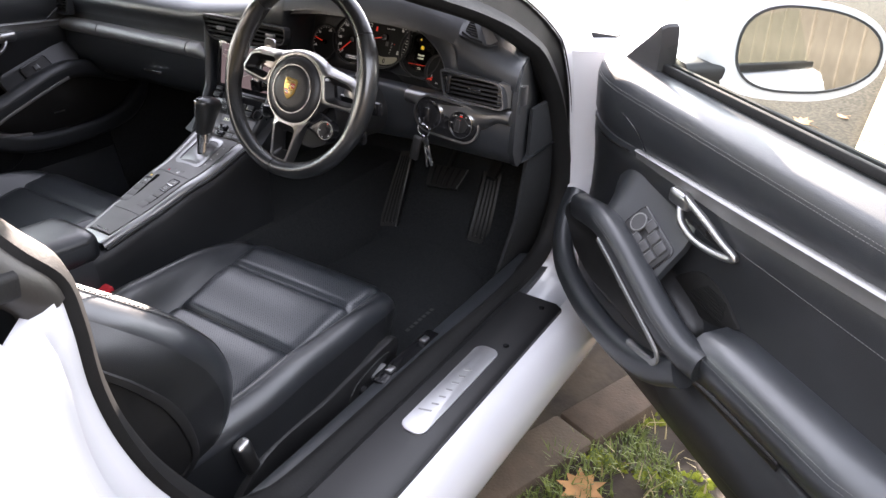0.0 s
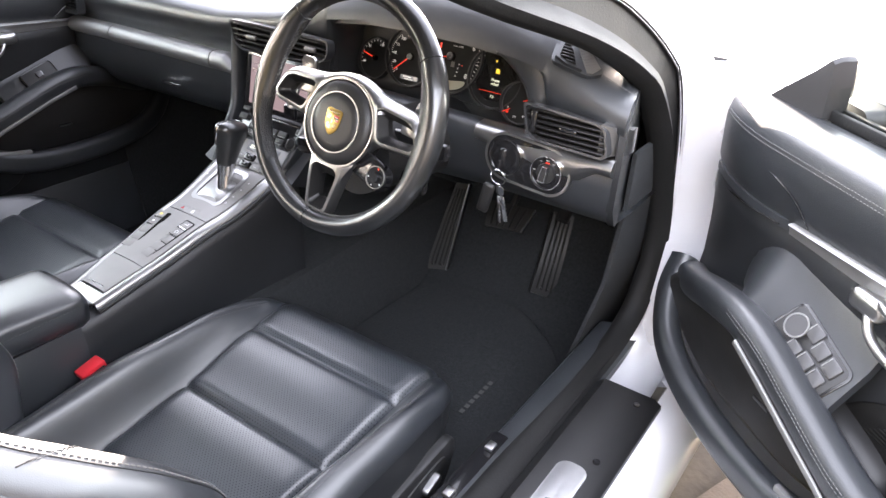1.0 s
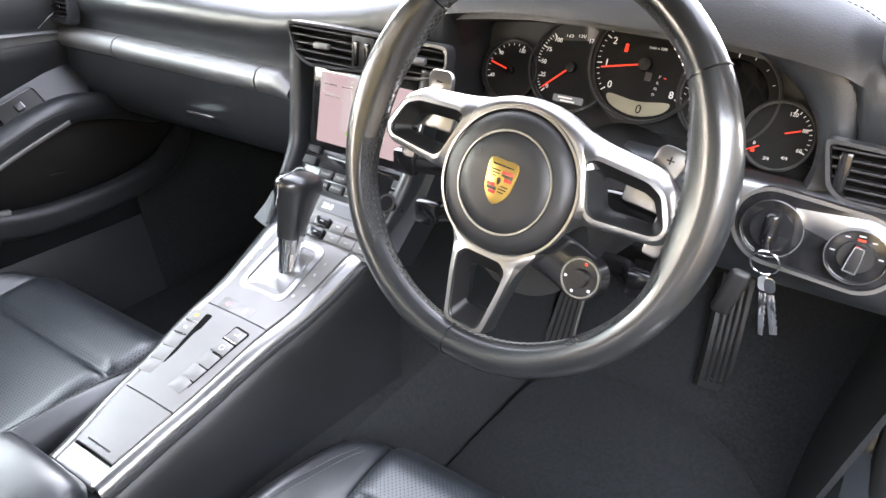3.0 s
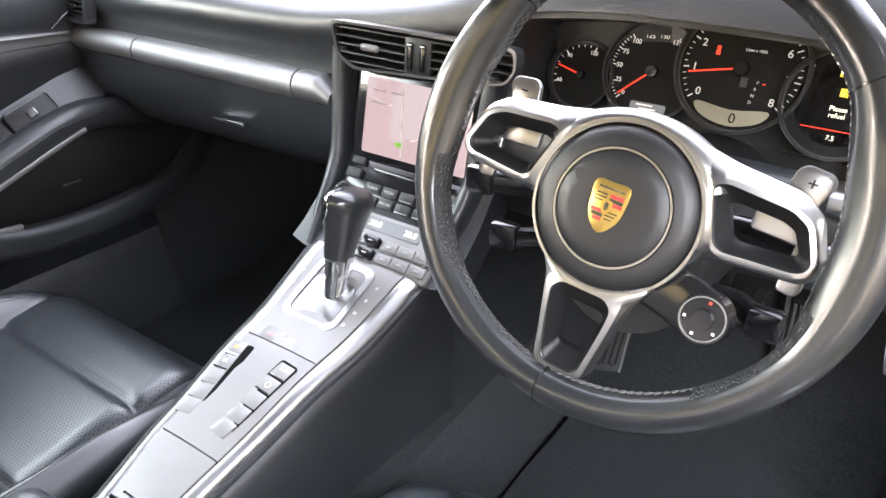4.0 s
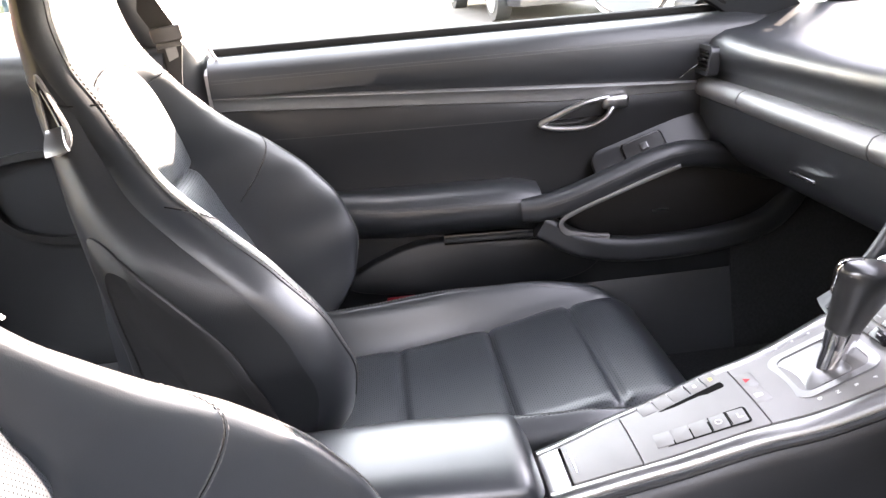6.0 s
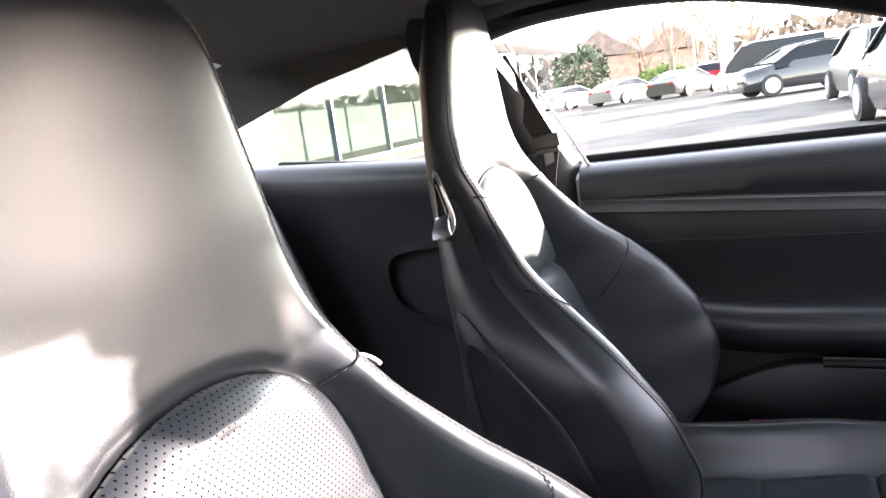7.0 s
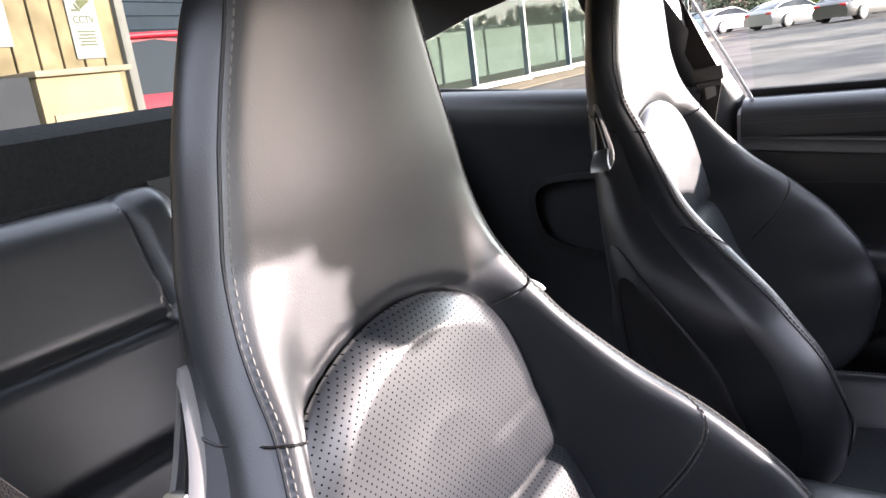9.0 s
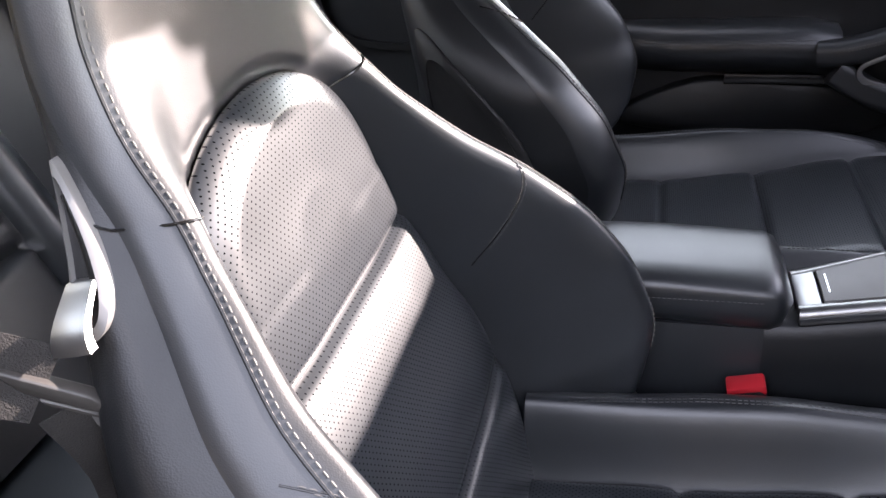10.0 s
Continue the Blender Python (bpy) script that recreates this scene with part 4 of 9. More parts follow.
def rear_depth(u, s, w):
    d = 0.03 * (1 - abs(u) ** 4) ** 0.5 + 0.028 * min(1, max(0, (abs(u) - 0.62) / 0.2)) * (1 - max(0, abs(u) - 0.85) * 4)
    for line in (0.20, 0.36):
        if abs(u) < 0.66:
            d -= 0.012 * math.exp(-((s - line) / 0.008) ** 2)
    d -= 0.010 * math.exp(-((abs(u) - 0.66) / 0.02) ** 2)
    if s > 0.50:
        q = min(1, (s - 0.50) / 0.06)
        d -= 0.06 * (1 - math.sqrt(max(0, 1 - q * q)))
    return d


for cx in (0.335, -0.335):
    w = 0.245
    rows = []
    for s in np.linspace(0, 0.56, 60):
        rows.append([REAR_O + REAR_S * s + Vector((cx + w * u, 0, 0)) + REAR_N * rear_depth(u, s, w) for u in np.linspace(-1, 1, 60)])
    bm = bmesh.new()
    sheet(bm, rows, -0.10, REAR_N)
    part("rear_backrest", bm, LEATHER, rear_seat, angle=80)
    bm = bmesh.new()
    line = [REAR_O + REAR_S * s + Vector((cx - 0.62 * w, 0, 0)) + REAR_N * (rear_depth(-0.62, s, w) + 0.001) for s in np.linspace(0.30, 0.53, 30)]
    stitches(bm, line, 0.005, 0.0025, 0.0009)
    part("stitching", bm, DARK_THREAD, rear_seat)
    rows = [[Vector((cx + w * u, y, 0.33 + 0.03 * (1 - abs(u) ** 4) - 0.05 * max(0, (y + 0.93) / 0.05) ** 2)) for u in np.linspace(-1, 1, 30)] for y in np.linspace(-1.25, -0.89, 20)]
    bm = bmesh.new()
    sheet(bm, rows, 0.12, (0, 0, -1))
    part("rear_cushion", bm, LEATHER, rear_seat, angle=80)
bm = bmesh.new()
rows = [[Vector((x, -1.235 - 0.36 * s, 0.37 + 0.933 * s)) for x in np.linspace(-0.10, 0.10, 6)] for s in np.linspace(0, 0.55, 10)]
sheet(bm, rows, -0.08, REAR_N)
part("centre_panel", bm, LEATHER_DARK, rear_seat)

# ---- unseen mirror block, placed off-centre to cast shade on the driver's headrest ----
bm = bmesh.new()
box(bm, (0, 0, 0), (0.195, 0.050, 0.085), pose(-0.312, 0.07, 1.082, 10, 8, 20), 0.030, 6)
mirror = whole("shading_mirror", bm, PLASTIC, "unseen black mirror shape set off-centre to shade the driver's seat", "mirror")
bm = bmesh.new()
cyl(bm, (-0.290, 0.085, 1.09), (-0.265, 0.100, 1.125), 0.012, 0.02)
box(bm, (0, 0, 0), (0.090, 0.060, 0.050), pose(-0.255, 0.095, 1.130, 25, 0, 0), 0.018, 3)
part("shading_mirror_stem", bm, PLASTIC, mirror)

# ---- front belts ----
TONGUE = material("tongue_plastic", (0.05, 0.046, 0.043), 0.4, spread=0.1)
for sx, lab in ((1, "driver's black woven seat belt with grey tongue"), (-1, "passenger's black woven seat belt")):
    belt = thing("seat_belt", lab, "seat belt", "belts")

    def ribbon(pts, width, turn):
        path = smooth_path(pts, 8)
        bm = bmesh.new()
        rows = []
        for i, p in enumerate(path):
            a, b = path[max(0, i - 1)], path[min(len(path) - 1, i + 1)]
            t = (b - a).normalized()
            s = t.cross(Vector(turn)).normalized()
            rows.append([p + s * width * u for u in (-0.5, -0.25, 0, 0.25, 0.5)])
        sheet(bm, rows, 0.0012, turn)
        return bm
    if sx > 0:
        up = ribbon([(0.70, -0.90, 1.00), (0.66, -0.86, 0.86), (0.628, -0.815, 0.785), (0.606, -0.785, 0.752)], 0.046, (0.75, 0.55, 0.35))
        low = ribbon([(0.600, -0.776, 0.735), (0.592, -0.772, 0.690), (0.590, -0.775, 0.640), (0.60, -0.79, 0.45), (0.62, -0.80, 0.22)], 0.046, (0.75, 0.62, 0.2))
        m = frame_of((0.602, -0.780, 0.742), (0.35, -0.55, 0.55), (-0.25, 0.30, -0.85))
    else:
        up = ribbon([(-0.668, -0.865, 1.08), (-0.672, -0.815, 0.97), (-0.672, -0.790, 0.92)], 0.046, (-0.9, 0.2, 0.3))
        low = ribbon([(-0.668, -0.786, 0.90), (-0.655, -0.80, 0.80), (-0.635, -0.82, 0.55), (-0.62, -0.82, 0.22)], 0.046, (-0.9, 0.2, 0.1))
        m = frame_of((-0.664, -0.786, 0.912), (0.1, 1, 0.1), (0, 0.1, -1))
    part("belt_webbing", up, FABRIC, belt)
    part("belt_webbing", low, FABRIC, belt)
    bm = bmesh.new()
    box(bm, (0, -0.004, 0), (0.056, 0.026, 0.010), m, 0.004, 3)
    box(bm, (0.0, 0.014, 0), (0.048, 0.010, 0.009), m, 0.003, 2)
    ton = part("belt_tongue", bm, TONGUE, belt, "grey plastic tongue")
    bm = bmesh.new()
    box(bm, (0, 0.032, 0), (0.020, 0.028, 0.003), m, 0.001)
    part("tongue_blade", bm, GREY_PANEL, ton, "steel blade")

# ---- dashboard ----
dashboard = thing("dashboard", "black leather dashboard with silver trim strip and round instruments", "dashboard")
DASH_X = sorted([*np.linspace(-0.745, 0.775, 64), *np.linspace(0.128, 0.168, 9), *np.linspace(0.586, 0.636, 11)])


def dash_front(x):
    """How far forward the face of the dashboard lies."""
    return 0.222 - 0.02 * max(0, abs(x - 0.01) - 0.55) + 0.010 * math.cos(x * 4)


def hump(x):
    """Rise of the instrument hood over the dashboard's top."""
    k = (x - 0.375) / 0.275
    return 0.075 * math.exp(-abs(k) ** 3.2)


def dash_section(x):
    y, h = dash_front(x), hump(x)
    low = lin_table(x, [(-0.745, 0.79), (-0.2, 0.80), (0.1, 0.835), (0.6, 0.835), (0.775, 0.80)])
    return [(y + 0.016, 0.742), (y + 0.018, 0.755), (y + 0.014, low - 0.03), (y + 0.004, low - 0.012), (y + 0.002, low + 0.006 + h * 0.5), (y + 0.012, low + 0.024 + h * 0.85), (y + 0.04, low + 0.038 + h), (y + 0.10, low + 0.045 + h * 0.95), (y + 0.20, 0.868 + h * 0.45), (y + 0.34, 0.862 + h * 0.1), (y + 0.50, 0.845), (y + 0.60, 0.828)]


# passenger side and centre, driver's far right: the padded face; the hood leaves room for the dials
bm = bmesh.new()
rows = []
for x in DASH_X:
    sec = dash_section(x)
    k = min(1.0, max(0.0, (x - 0.132) / 0.034)) * min(1.0, max(0.0, (0.632 - x) / 0.042))
    k = k * k * (3 - 2 * k)
    if k > 0:
        deep = [(a + (0.075 if i < 4 else 0.0), b) for i, (a, b) in enumerate(sec)]
        deep[0], deep[1], deep[2], deep[3] = (deep[0][0], 0.742), (deep[1][0], 0.78), (deep[4][0] + 0.10, deep[4][1] - 0.02), (deep[4][0] + 0.05, deep[4][1] - 0.008)
        sec = [(a + (c - a) * k, b + (d - b) * k) for (a, b), (c, d) in zip(sec, deep)]
    rows.append([Vector((max(-0.745, min(x, 0.770 - 0.26 * max(0.0, a - 0.225))), a, b)) for a, b in sec])
sheet(bm, rows, 0.015, (0, 0.8, -0.6))
part("upper_pad", bm, DASH, dashboard, "soft grained black pad", angle=50)
# seam along the hood
bm = bmesh.new()
line = [Vector((x, dash_section(x)[6][0] - 0.004, dash_section(x)[6][1] + 0.0012)) for x in np.linspace(0.40, 0.765, 60)]
stitches(bm, line, 0.004, 0.002, 0.0007)
part("stitching", bm, DARK_THREAD, dashboard)

# silver trim strips
def strip(x0, x1, z0, z1, name="trim_strip", n=24, mat=TRIM):
    bm = bmesh.new()
    rings = []
    for i in range(n):
        x = x0 + (x1 - x0) * i / (n - 1)
        y = dash_front(x)
        zt, zb = z1(x), z0(x)
        rings.append([Vector((x, y + a, zb + (zt - zb) * b)) for a, b in ((0.02, 0), (0.002, 0.03), (-0.008, 0.16), (-0.013, 0.4), (-0.013, 0.62), (-0.007, 0.88), (0.003, 0.98), (0.02, 1.0))])
    loft(bm, rings)
    return part(name, bm, mat, dashboard, "brushed silver trim strip", angle=50)


strip(-0.735, -0.552, lambda x: 0.702, lambda x: 0.742)
strip(-0.549, -0.203, lambda x: 0.700 - 0.006 * (x + 0.55), lambda x: 0.742)
strip(-0.200, -0.132, lambda x: 0.698, lambda x: 0.742 - 0.02 * max(0, (x + 0.16) / 0.03))
strip(0.505, 0.765, lambda x: lin_table(x, [(0.5, 0.712), (0.545, 0.706), (0.60, 0.690), (0.655, 0.672), (0.705, 0.690), (0.735, 0.712), (0.765, 0.712)]) + 0.004, lambda x: 0.748, n=40, mat=SILVER)

# lower panels
bm = bmesh.new()
rows = []
for x in np.linspace(-0.745, -0.118, 30):
    y = dash_front(x)
    rows.append([Vector((x, y + a, z)) for a, z in ((0.012, 0.712), (0.000, 0.702), (0.002, 0.67), (0.012, 0.63), (0.03, 0.60), (0.06, 0.575), (0.12, 0.562), (0.30, 0.56))])
sheet(bm, rows, 0.02, (0, 1, 0))
glove = part("glovebox", bm, DASH, dashboard, "black leather glovebox lid", angle=50)
bm = bmesh.new()
box(bm, (-0.352, 0.2235, 0.637), (0.068, 0.008, 0.006), Matrix(), 0.002)
part("glovebox_handle", bm, CHROME, glove, "bright handle bar")
bm = bmesh.new()
rows = []
for x in np.linspace(0.128, 0.764, 34):
    y = dash_front(x)
    lo = lin_table(x, [(0.1, 0.60), (0.3, 0.60), (0.5, 0.615), (0.8, 0.62)])
    rows.append([Vector((x, y + a, z)) for a, z in ((0.012, 0.745), (0.002, 0.735), (0.000, 0.69), (0.004, 0.655), (0.018, lo + 0.012), (0.05, lo - 0.004), (0.12, lo - 0.01), (0.34, lo - 0.01))])
sheet(bm, rows, 0.02, (0, 1, 0))
part("knee_panel", bm, DASH, dashboard, angle=50)
# end face at the open door
for x in (0.768, -0.745):
    bm = bmesh.new()
    sec = [(dash_front(x) + a, z) for a, z in ((0.05, 0.612), (0.018, 0.63), (0.002, 0.66), (0.002, 0.735), (0.006, 0.80), (0.03, 0.835), (0.12, 0.852), (0.24, 0.85), (0.24, 0.612))]
    loft(bm, [[Vector((x + (0.006 * k - 0.26 * max(0.0, a - 0.225) if x > 0 else -0.012 * k), a, b)) for a, b in sec] for k in (-1, 1)])
    part("end_panel", bm, LEATHER_DARK, dashboard)

# centre stack
XC = 0.013
STACK = [(0.232, 0.775), (0.205, 0.655), (0.165, 0.605), (0.118, 0.566), (0.095, 0.552)]
bm = bmesh.new()
rows = []
for y, z in [(0.245, 0.83)] + STACK:
    rows.append([Vector((XC + u, y + 0.02 * (abs(u) / 0.13) ** 3, z)) for u in np.linspace(-0.128, 0.128, 15)])
sheet(bm, rows, 0.05, (0, 1, -0.4))
stack = part("centre_panel", bm, DASH, dashboard, angle=50)
for sx in (-1, 1):
    bm = bmesh.new()
    path = smooth_path([(XC + sx * 0.118, 0.228, 0.79), (XC + sx * 0.112, 0.212, 0.70), (XC + sx * 0.106, 0.195, 0.642), (XC + sx * 0.099, 0.150, 0.59), (XC + sx * 0.090, 0.110, 0.552)], 6)
    sweep(bm, path, rrect(0.020, 0.040, 0.009, 3), up=(0, -1, 0.6), scale=lambda k: 1 - 0.55 * max(0, k - 0.55) / 0.45)
    part("stack_rail", bm, DASH, dashboard, angle=60)
sm = frame_of((0.023, 0.2135, 0.711), (1, 0, 0), (0, 0.20, 1))
bm = bmesh.new()
plate(bm, rrect(0.198, 0.124, 0.008), sm @ Matrix.Translation((0.003, 0, 0)), 0.006, 0.002)
part("screen_surround", bm, GLOSS_BLACK, stack)


def map_material():
    m = bpy.data.materials.new("map_display")
    m.use_nodes = True
    n, l = m.node_tree.nodes, m.node_tree.links
    p = n["Principled BSDF"]
    p.inputs["Roughness"].default_value = 0.12
    tc, tx, rp = n.new("ShaderNodeTexCoord"), n.new("ShaderNodeTexVoronoi"), n.new("ShaderNodeValToRGB")
    tx.inputs["Scale"].default_value = 16
    rp.color_ramp.interpolation = "CONSTANT"
    e = rp.color_ramp.elements
    e[0].color, e[1].color = (0.80, 0.62, 0.68, 1), (0.85, 0.74, 0.80, 1)
    e[1].position = 0.45
    k = e.new(0.75)
    k.color = (0.86, 0.42, 0.46, 1)
    l.new(tc.outputs["Object"], tx.inputs["Vector"])
    l.new(tx.outputs["Color"], rp.inputs["Fac"])
    p.inputs["Base Color"].default_value = (0.02, 0.02, 0.02, 1)
    l.new(rp.outputs["Color"], p.inputs["Emission Color"])
    p.inputs["Emission Strength"].default_value = 0.012
    return m


MAP = map_material()
bm = bmesh.new()
plate(bm, rrect(0.164, 0.100, 0.002), sm @ Matrix.Translation((0.002, 0.000, 0.006)), 0.0008)
screen = part("screen", bm, MAP, stack, "lit pink map display")
ROADS = material("map_road", (0.30, 0.28, 0.26), 0.2, glow=0.015)
for px, py, w, h, rz in ((-0.018, 0, 0.003, 0.09, 4), (-0.055, 0.02, 0.04, 0.002, -8), (0.03, -0.01, 0.07, 0.002, 20), (0.045, 0.01, 0.003, 0.08, -5)):
    bm = bmesh.new()
    box(bm, (0, 0, 0), (w, h, 0.0004), sm @ pose(px, py, 0.0071, 0, 0, rz))
    part("map_road", bm, ROADS, screen)
for px, py, w in ((-0.060, 0.034, 0.022), (-0.030, 0.034, 0.020), (-0.058, 0.018, 0.026)):
    bm = bmesh.new()
    box(bm, (0, 0, 0), (w, 0.0022, 0.0004), sm @ pose(px, py, 0.0072))
    part("label_bar", bm, material("map_label", (0.35, 0.28, 0.30), 0.3), screen)
bm = bmesh.new()
box(bm, (0, 0, 0), (0.010, 0.006, 0.0006), sm @ pose(-0.020, -0.030, 0.0073))
part("map_flag", bm, material("map_green", (0.10, 0.25, 0.03), 0.3, glow=0.015), screen)

# radio keys below the screen
KEY_PRINT = material("key_print", (0.40, 0.40, 0.39), 0.5)
rk = frame_of((0.026, 0.1795, 0.628), (1, 0, 0), (0, 0.62, 0.78))
bm = bmesh.new()
plate(bm, rrect(0.196, 0.064, 0.006), rk @ Matrix.Translation((0, 0.004, -0.004)), 0.006, 0.001)
part("radio_panel", bm, GLOSS_BLACK, stack)
for i, (bx, by, w, h) in enumerate([(-0.083, 0.026, 0.022, 0.010), (-0.083, 0.008, 0.024, 0.013), (-0.044, -0.006, 0.026, 0.013), (-0.016, -0.006, 0.024, 0.013), (0.012, -0.006, 0.024, 0.013), (-0.044, -0.022, 0.026, 0.013), (-0.016, -0.022, 0.024, 0.013), (0.012, -0.022, 0.024, 0.013), (0.04, -0.006, 0.024, 0.013), (0.04, -0.022, 0.024, 0.013), (0.083, 0.008, 0.024, 0.013), (0.083, -0.008, 0.024, 0.013)]):
    bm = bmesh.new()
    plate(bm, rrect(w, h, 0.002, 3), rk @ Matrix.Translation((bx, by, 0.002)), 0.004, 0.001)
    key = part("radio_key", bm, PLASTIC, stack)
    if i > 1:
        label = {2: "TUNER", 3: "MEDIA", 5: "SOURCE", 6: "PHONE"}.get(i)
        if label:
            words(label, 0.0055, rk @ Matrix.Translation((bx, by, 0.0062)), KEY_PRINT, key, depth=0.0001)
        else:
            bm = bmesh.new()
            box(bm, (bx, by - h * 0.42, 0.0062), (w * 0.8, 0.0011, 0.0003), rk)
            part("key_mark", bm, KEY_PRINT, key)
for bx in (-0.078, 0.083):
    bm = bmesh.new()
    cyl(bm, rk @ Vector((bx, -0.022, 0.001)), rk @ Vector((bx, -0.022, 0.018)), 0.0135, 0.0125, 28)
    knob = part("radio_knob", bm, GLOSS_BLACK, stack)
    bm = bmesh.new()
    ring_plate(bm, circle(0.0138, 28), circle(0.0105, 28), rk @ Matrix.Translation((bx, -0.022, 0.016)), 0.003)
    part("knob_ring", bm, CHROME, knob)
bm = bmesh.new()
box(bm, (0.01, 0.021, 0.001), (0.13, 0.006, 0.005), rk, 0.001)
part("disc_slot", bm, GLOSS_BLACK, stack)
# climate display and keys
ck = frame_of((0.036, 0.130, 0.577), (1, 0, 0), (0, 0.78, 0.62))
bm = bmesh.new()
plate(bm, rrect(0.158, 0.070, 0.005), ck @ Matrix.Translation((0, 0, -0.004)), 0.006, 0.001)
clim = part("climate_panel", bm, GREY_PANEL, stack)
LCD = material("lcd", (0.16, 0.17, 0.18), 0.2, glow=0.01)
bm = bmesh.new()
plate(bm, rrect(0.088, 0.018, 0.002), ck @ Matrix.Translation((0, 0.021, 0.002)), 0.0012)
lcd = part("climate_display", bm, LCD, clim)
LIT = material("lit_digits", (0.75, 0.80, 0.62), 0.4, glow=0.035)
for bx in (-0.028, 0.028):
    words("20.0", 0.0115, ck @ Matrix.Translation((bx, 0.021, 0.0034)), LIT, lcd, depth=0.0001)
for bx, by in [(x, y) for y in (-0.004, -0.022) for x in (-0.044, -0.018, 0.010, 0.036, 0.062)]:
    bm = bmesh.new()
    plate(bm, rrect(0.025, 0.014, 0.002, 3), ck @ Matrix.Translation((bx, by, 0.002)), 0.004 if abs(bx + 0.018) > 0.005 else 0.008, 0.001)
    key = part("climate_key", bm, BUTTON if abs(bx + 0.018) > 0.005 else GLOSS_BLACK, stack)
    bm = bmesh.new()
    box(bm, (bx, by, 0.0062 if abs(bx + 0.018) > 0.005 else 0.0102), (0.007, 0.0016, 0.0003), ck)
    part("key_mark", bm, KEY_PRINT, key)


# air vents
VENT_RIM = material("vent_rim", (0.030, 0.031, 0.033), 0.35, coat=0.5, coat_rough=0.2, spread=0.1)


def vent(outline, m, slats=5, mat=DASH, tab=True, deep=0.020, lift=0.009, inset=0.016):
    """A vent: a rim, a shallow back coloured near-black for depth shade, slats and a centre tab."""
    w = max(p[0] for p in outline) - min(p[0] for p in outline)
    h = max(p[1] for p in outline) - min(p[1] for p in outline)
    cx, cy = sum(p[0] for p in outline) / len(outline), sum(p[1] for p in outline) / len(outline)
    inner = [(cx + (x - cx) * (1 - inset / w), cy + (y - cy) * (1 - inset / h)) for x, y in outline]
    bm = bmesh.new()
    ring_plate(bm, outline, inner, m @ Matrix.Translation((0, 0, -0.004)), deep)
    rim = part("vent_frame", bm, mat, dashboard)
    # back lies just behind the slats; its colour supplies the missing depth shade
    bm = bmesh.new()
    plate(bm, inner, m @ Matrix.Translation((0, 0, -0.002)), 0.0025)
    part("vent_back", bm, RECESS_SHADE, rim)
    ys_ = [p[1] for p in inner]
    for k in range(slats):
        yy = min(ys_) + (k + 0.5) / slats * (max(ys_) - min(ys_))
        xs_ = []
        for (xa, ya), (xb, yb) in zip(inner, inner[1:] + inner[:1]):
            if (ya - yy) * (yb - yy) <= 0 and ya != yb:
                xs_.append(xa + (xb - xa) * (yy - ya) / (yb - ya))
        if len(xs_) < 2:
            continue
        bm = bmesh.new()
        box(bm, ((min(xs_) + max(xs_)) / 2, yy, lift), (max(xs_) - min(xs_) - 0.002, 0.0026, lift * 1.1), m, 0.0008)
        part("vent_slat", bm, PLASTIC, rim)
    if tab:
        bm = bmesh.new()
        box(bm, (cx, cy, 0.012), (0.030, 0.008, 0.010), m, 0.003)
        part("vent_tab", bm, GLOSS_BLACK, rim)
    return rim


def poly(pts, n=4):
    return [(v.x, v.y) for v in smooth_path([(a, b, 0) for a, b in pts], n, closed=True)]


def vent_pose(x, z, tilt=0.12, dy=0.0):
    return frame_of((x, dash_front(x) + 0.006 + dy, z), (1, 0, 0), (0, tilt, 1))


CENTRE_VENT = vent_pose(0.026, 0.797, tilt=0.10, dy=-0.016)
rim = vent(rpoly([(-0.140, 0.0285), (-0.05, 0.0300), (0.05, 0.0300), (0.137, 0.0295), (0.139, 0.004), (0.128, -0.0125), (0.085, -0.0190), (0.0, -0.0240), (-0.097, -0.0300), (-0.127, -0.0150)], 0.010, 4), CENTRE_VENT, slats=5, mat=VENT_RIM, tab=False, inset=0.008)
for bx, by in ((-0.072, 0.001), (0.092, 0.006)):
    bm = bmesh.new()
    box(bm, (bx, by, 0.015), (0.028, 0.009, 0.008), CENTRE_VENT, 0.003)
    part("vent_tab", bm, GREY_PANEL, rim)
bm = bmesh.new()
box(bm, (0.002, 0.001, 0.010), (0.040, 0.046, 0.011), CENTRE_VENT, 0.003)
part("wheel_housing", bm, PLASTIC, rim)
for bx in (-0.008, 0.011):
    bm = bmesh.new()
    box(bm, (bx, 0.000, 0.015), (0.0085, 0.034, 0.008), CENTRE_VENT, 0.003)
    part("thumb_wheel", bm, GLOSS_BLACK, rim)
    bm = bmesh.new()
    box(bm, (bx, 0.0145, 0.0188), (0.006, 0.0012, 0.001), CENTRE_VENT)
    part("wheel_mark", bm, WHITE, rim)
SIDE_VENT = vent_pose(0.680, 0.779, dy=-0.014)
side = vent(rpoly([(-0.078, 0.031), (-0.02, 0.029), (0.054, 0.024), (0.068, 0.017), (0.078, -0.021), (0.070, -0.030), (-0.052, -0.026), (-0.066, -0.015)], 0.008, 4), SIDE_VENT, slats=6, mat=VENT_RIM, inset=0.008)
bm = bmesh.new()
box(bm, (-0.056, 0.002, 0.011), (0.012, 0.038, 0.010), SIDE_VENT, 0.003)
part("thumb_wheel", bm, GLOSS_BLACK, side)
bm = bmesh.new()
rows = [[Vector((0.738 + 0.036 * a, 0.194 - 0.006 * math.sin(3 * a) + 0.045 * a, 0.752 + (0.052 - 0.012 * a) * b)) for b in np.linspace(0, 1, 6)] for a in np.linspace(0, 1, 6)]
sheet(bm, rows, 0.02, (0, 1, 0))
part("vent_end_cap", bm, SILVER, dashboard, "satin silver end cap")
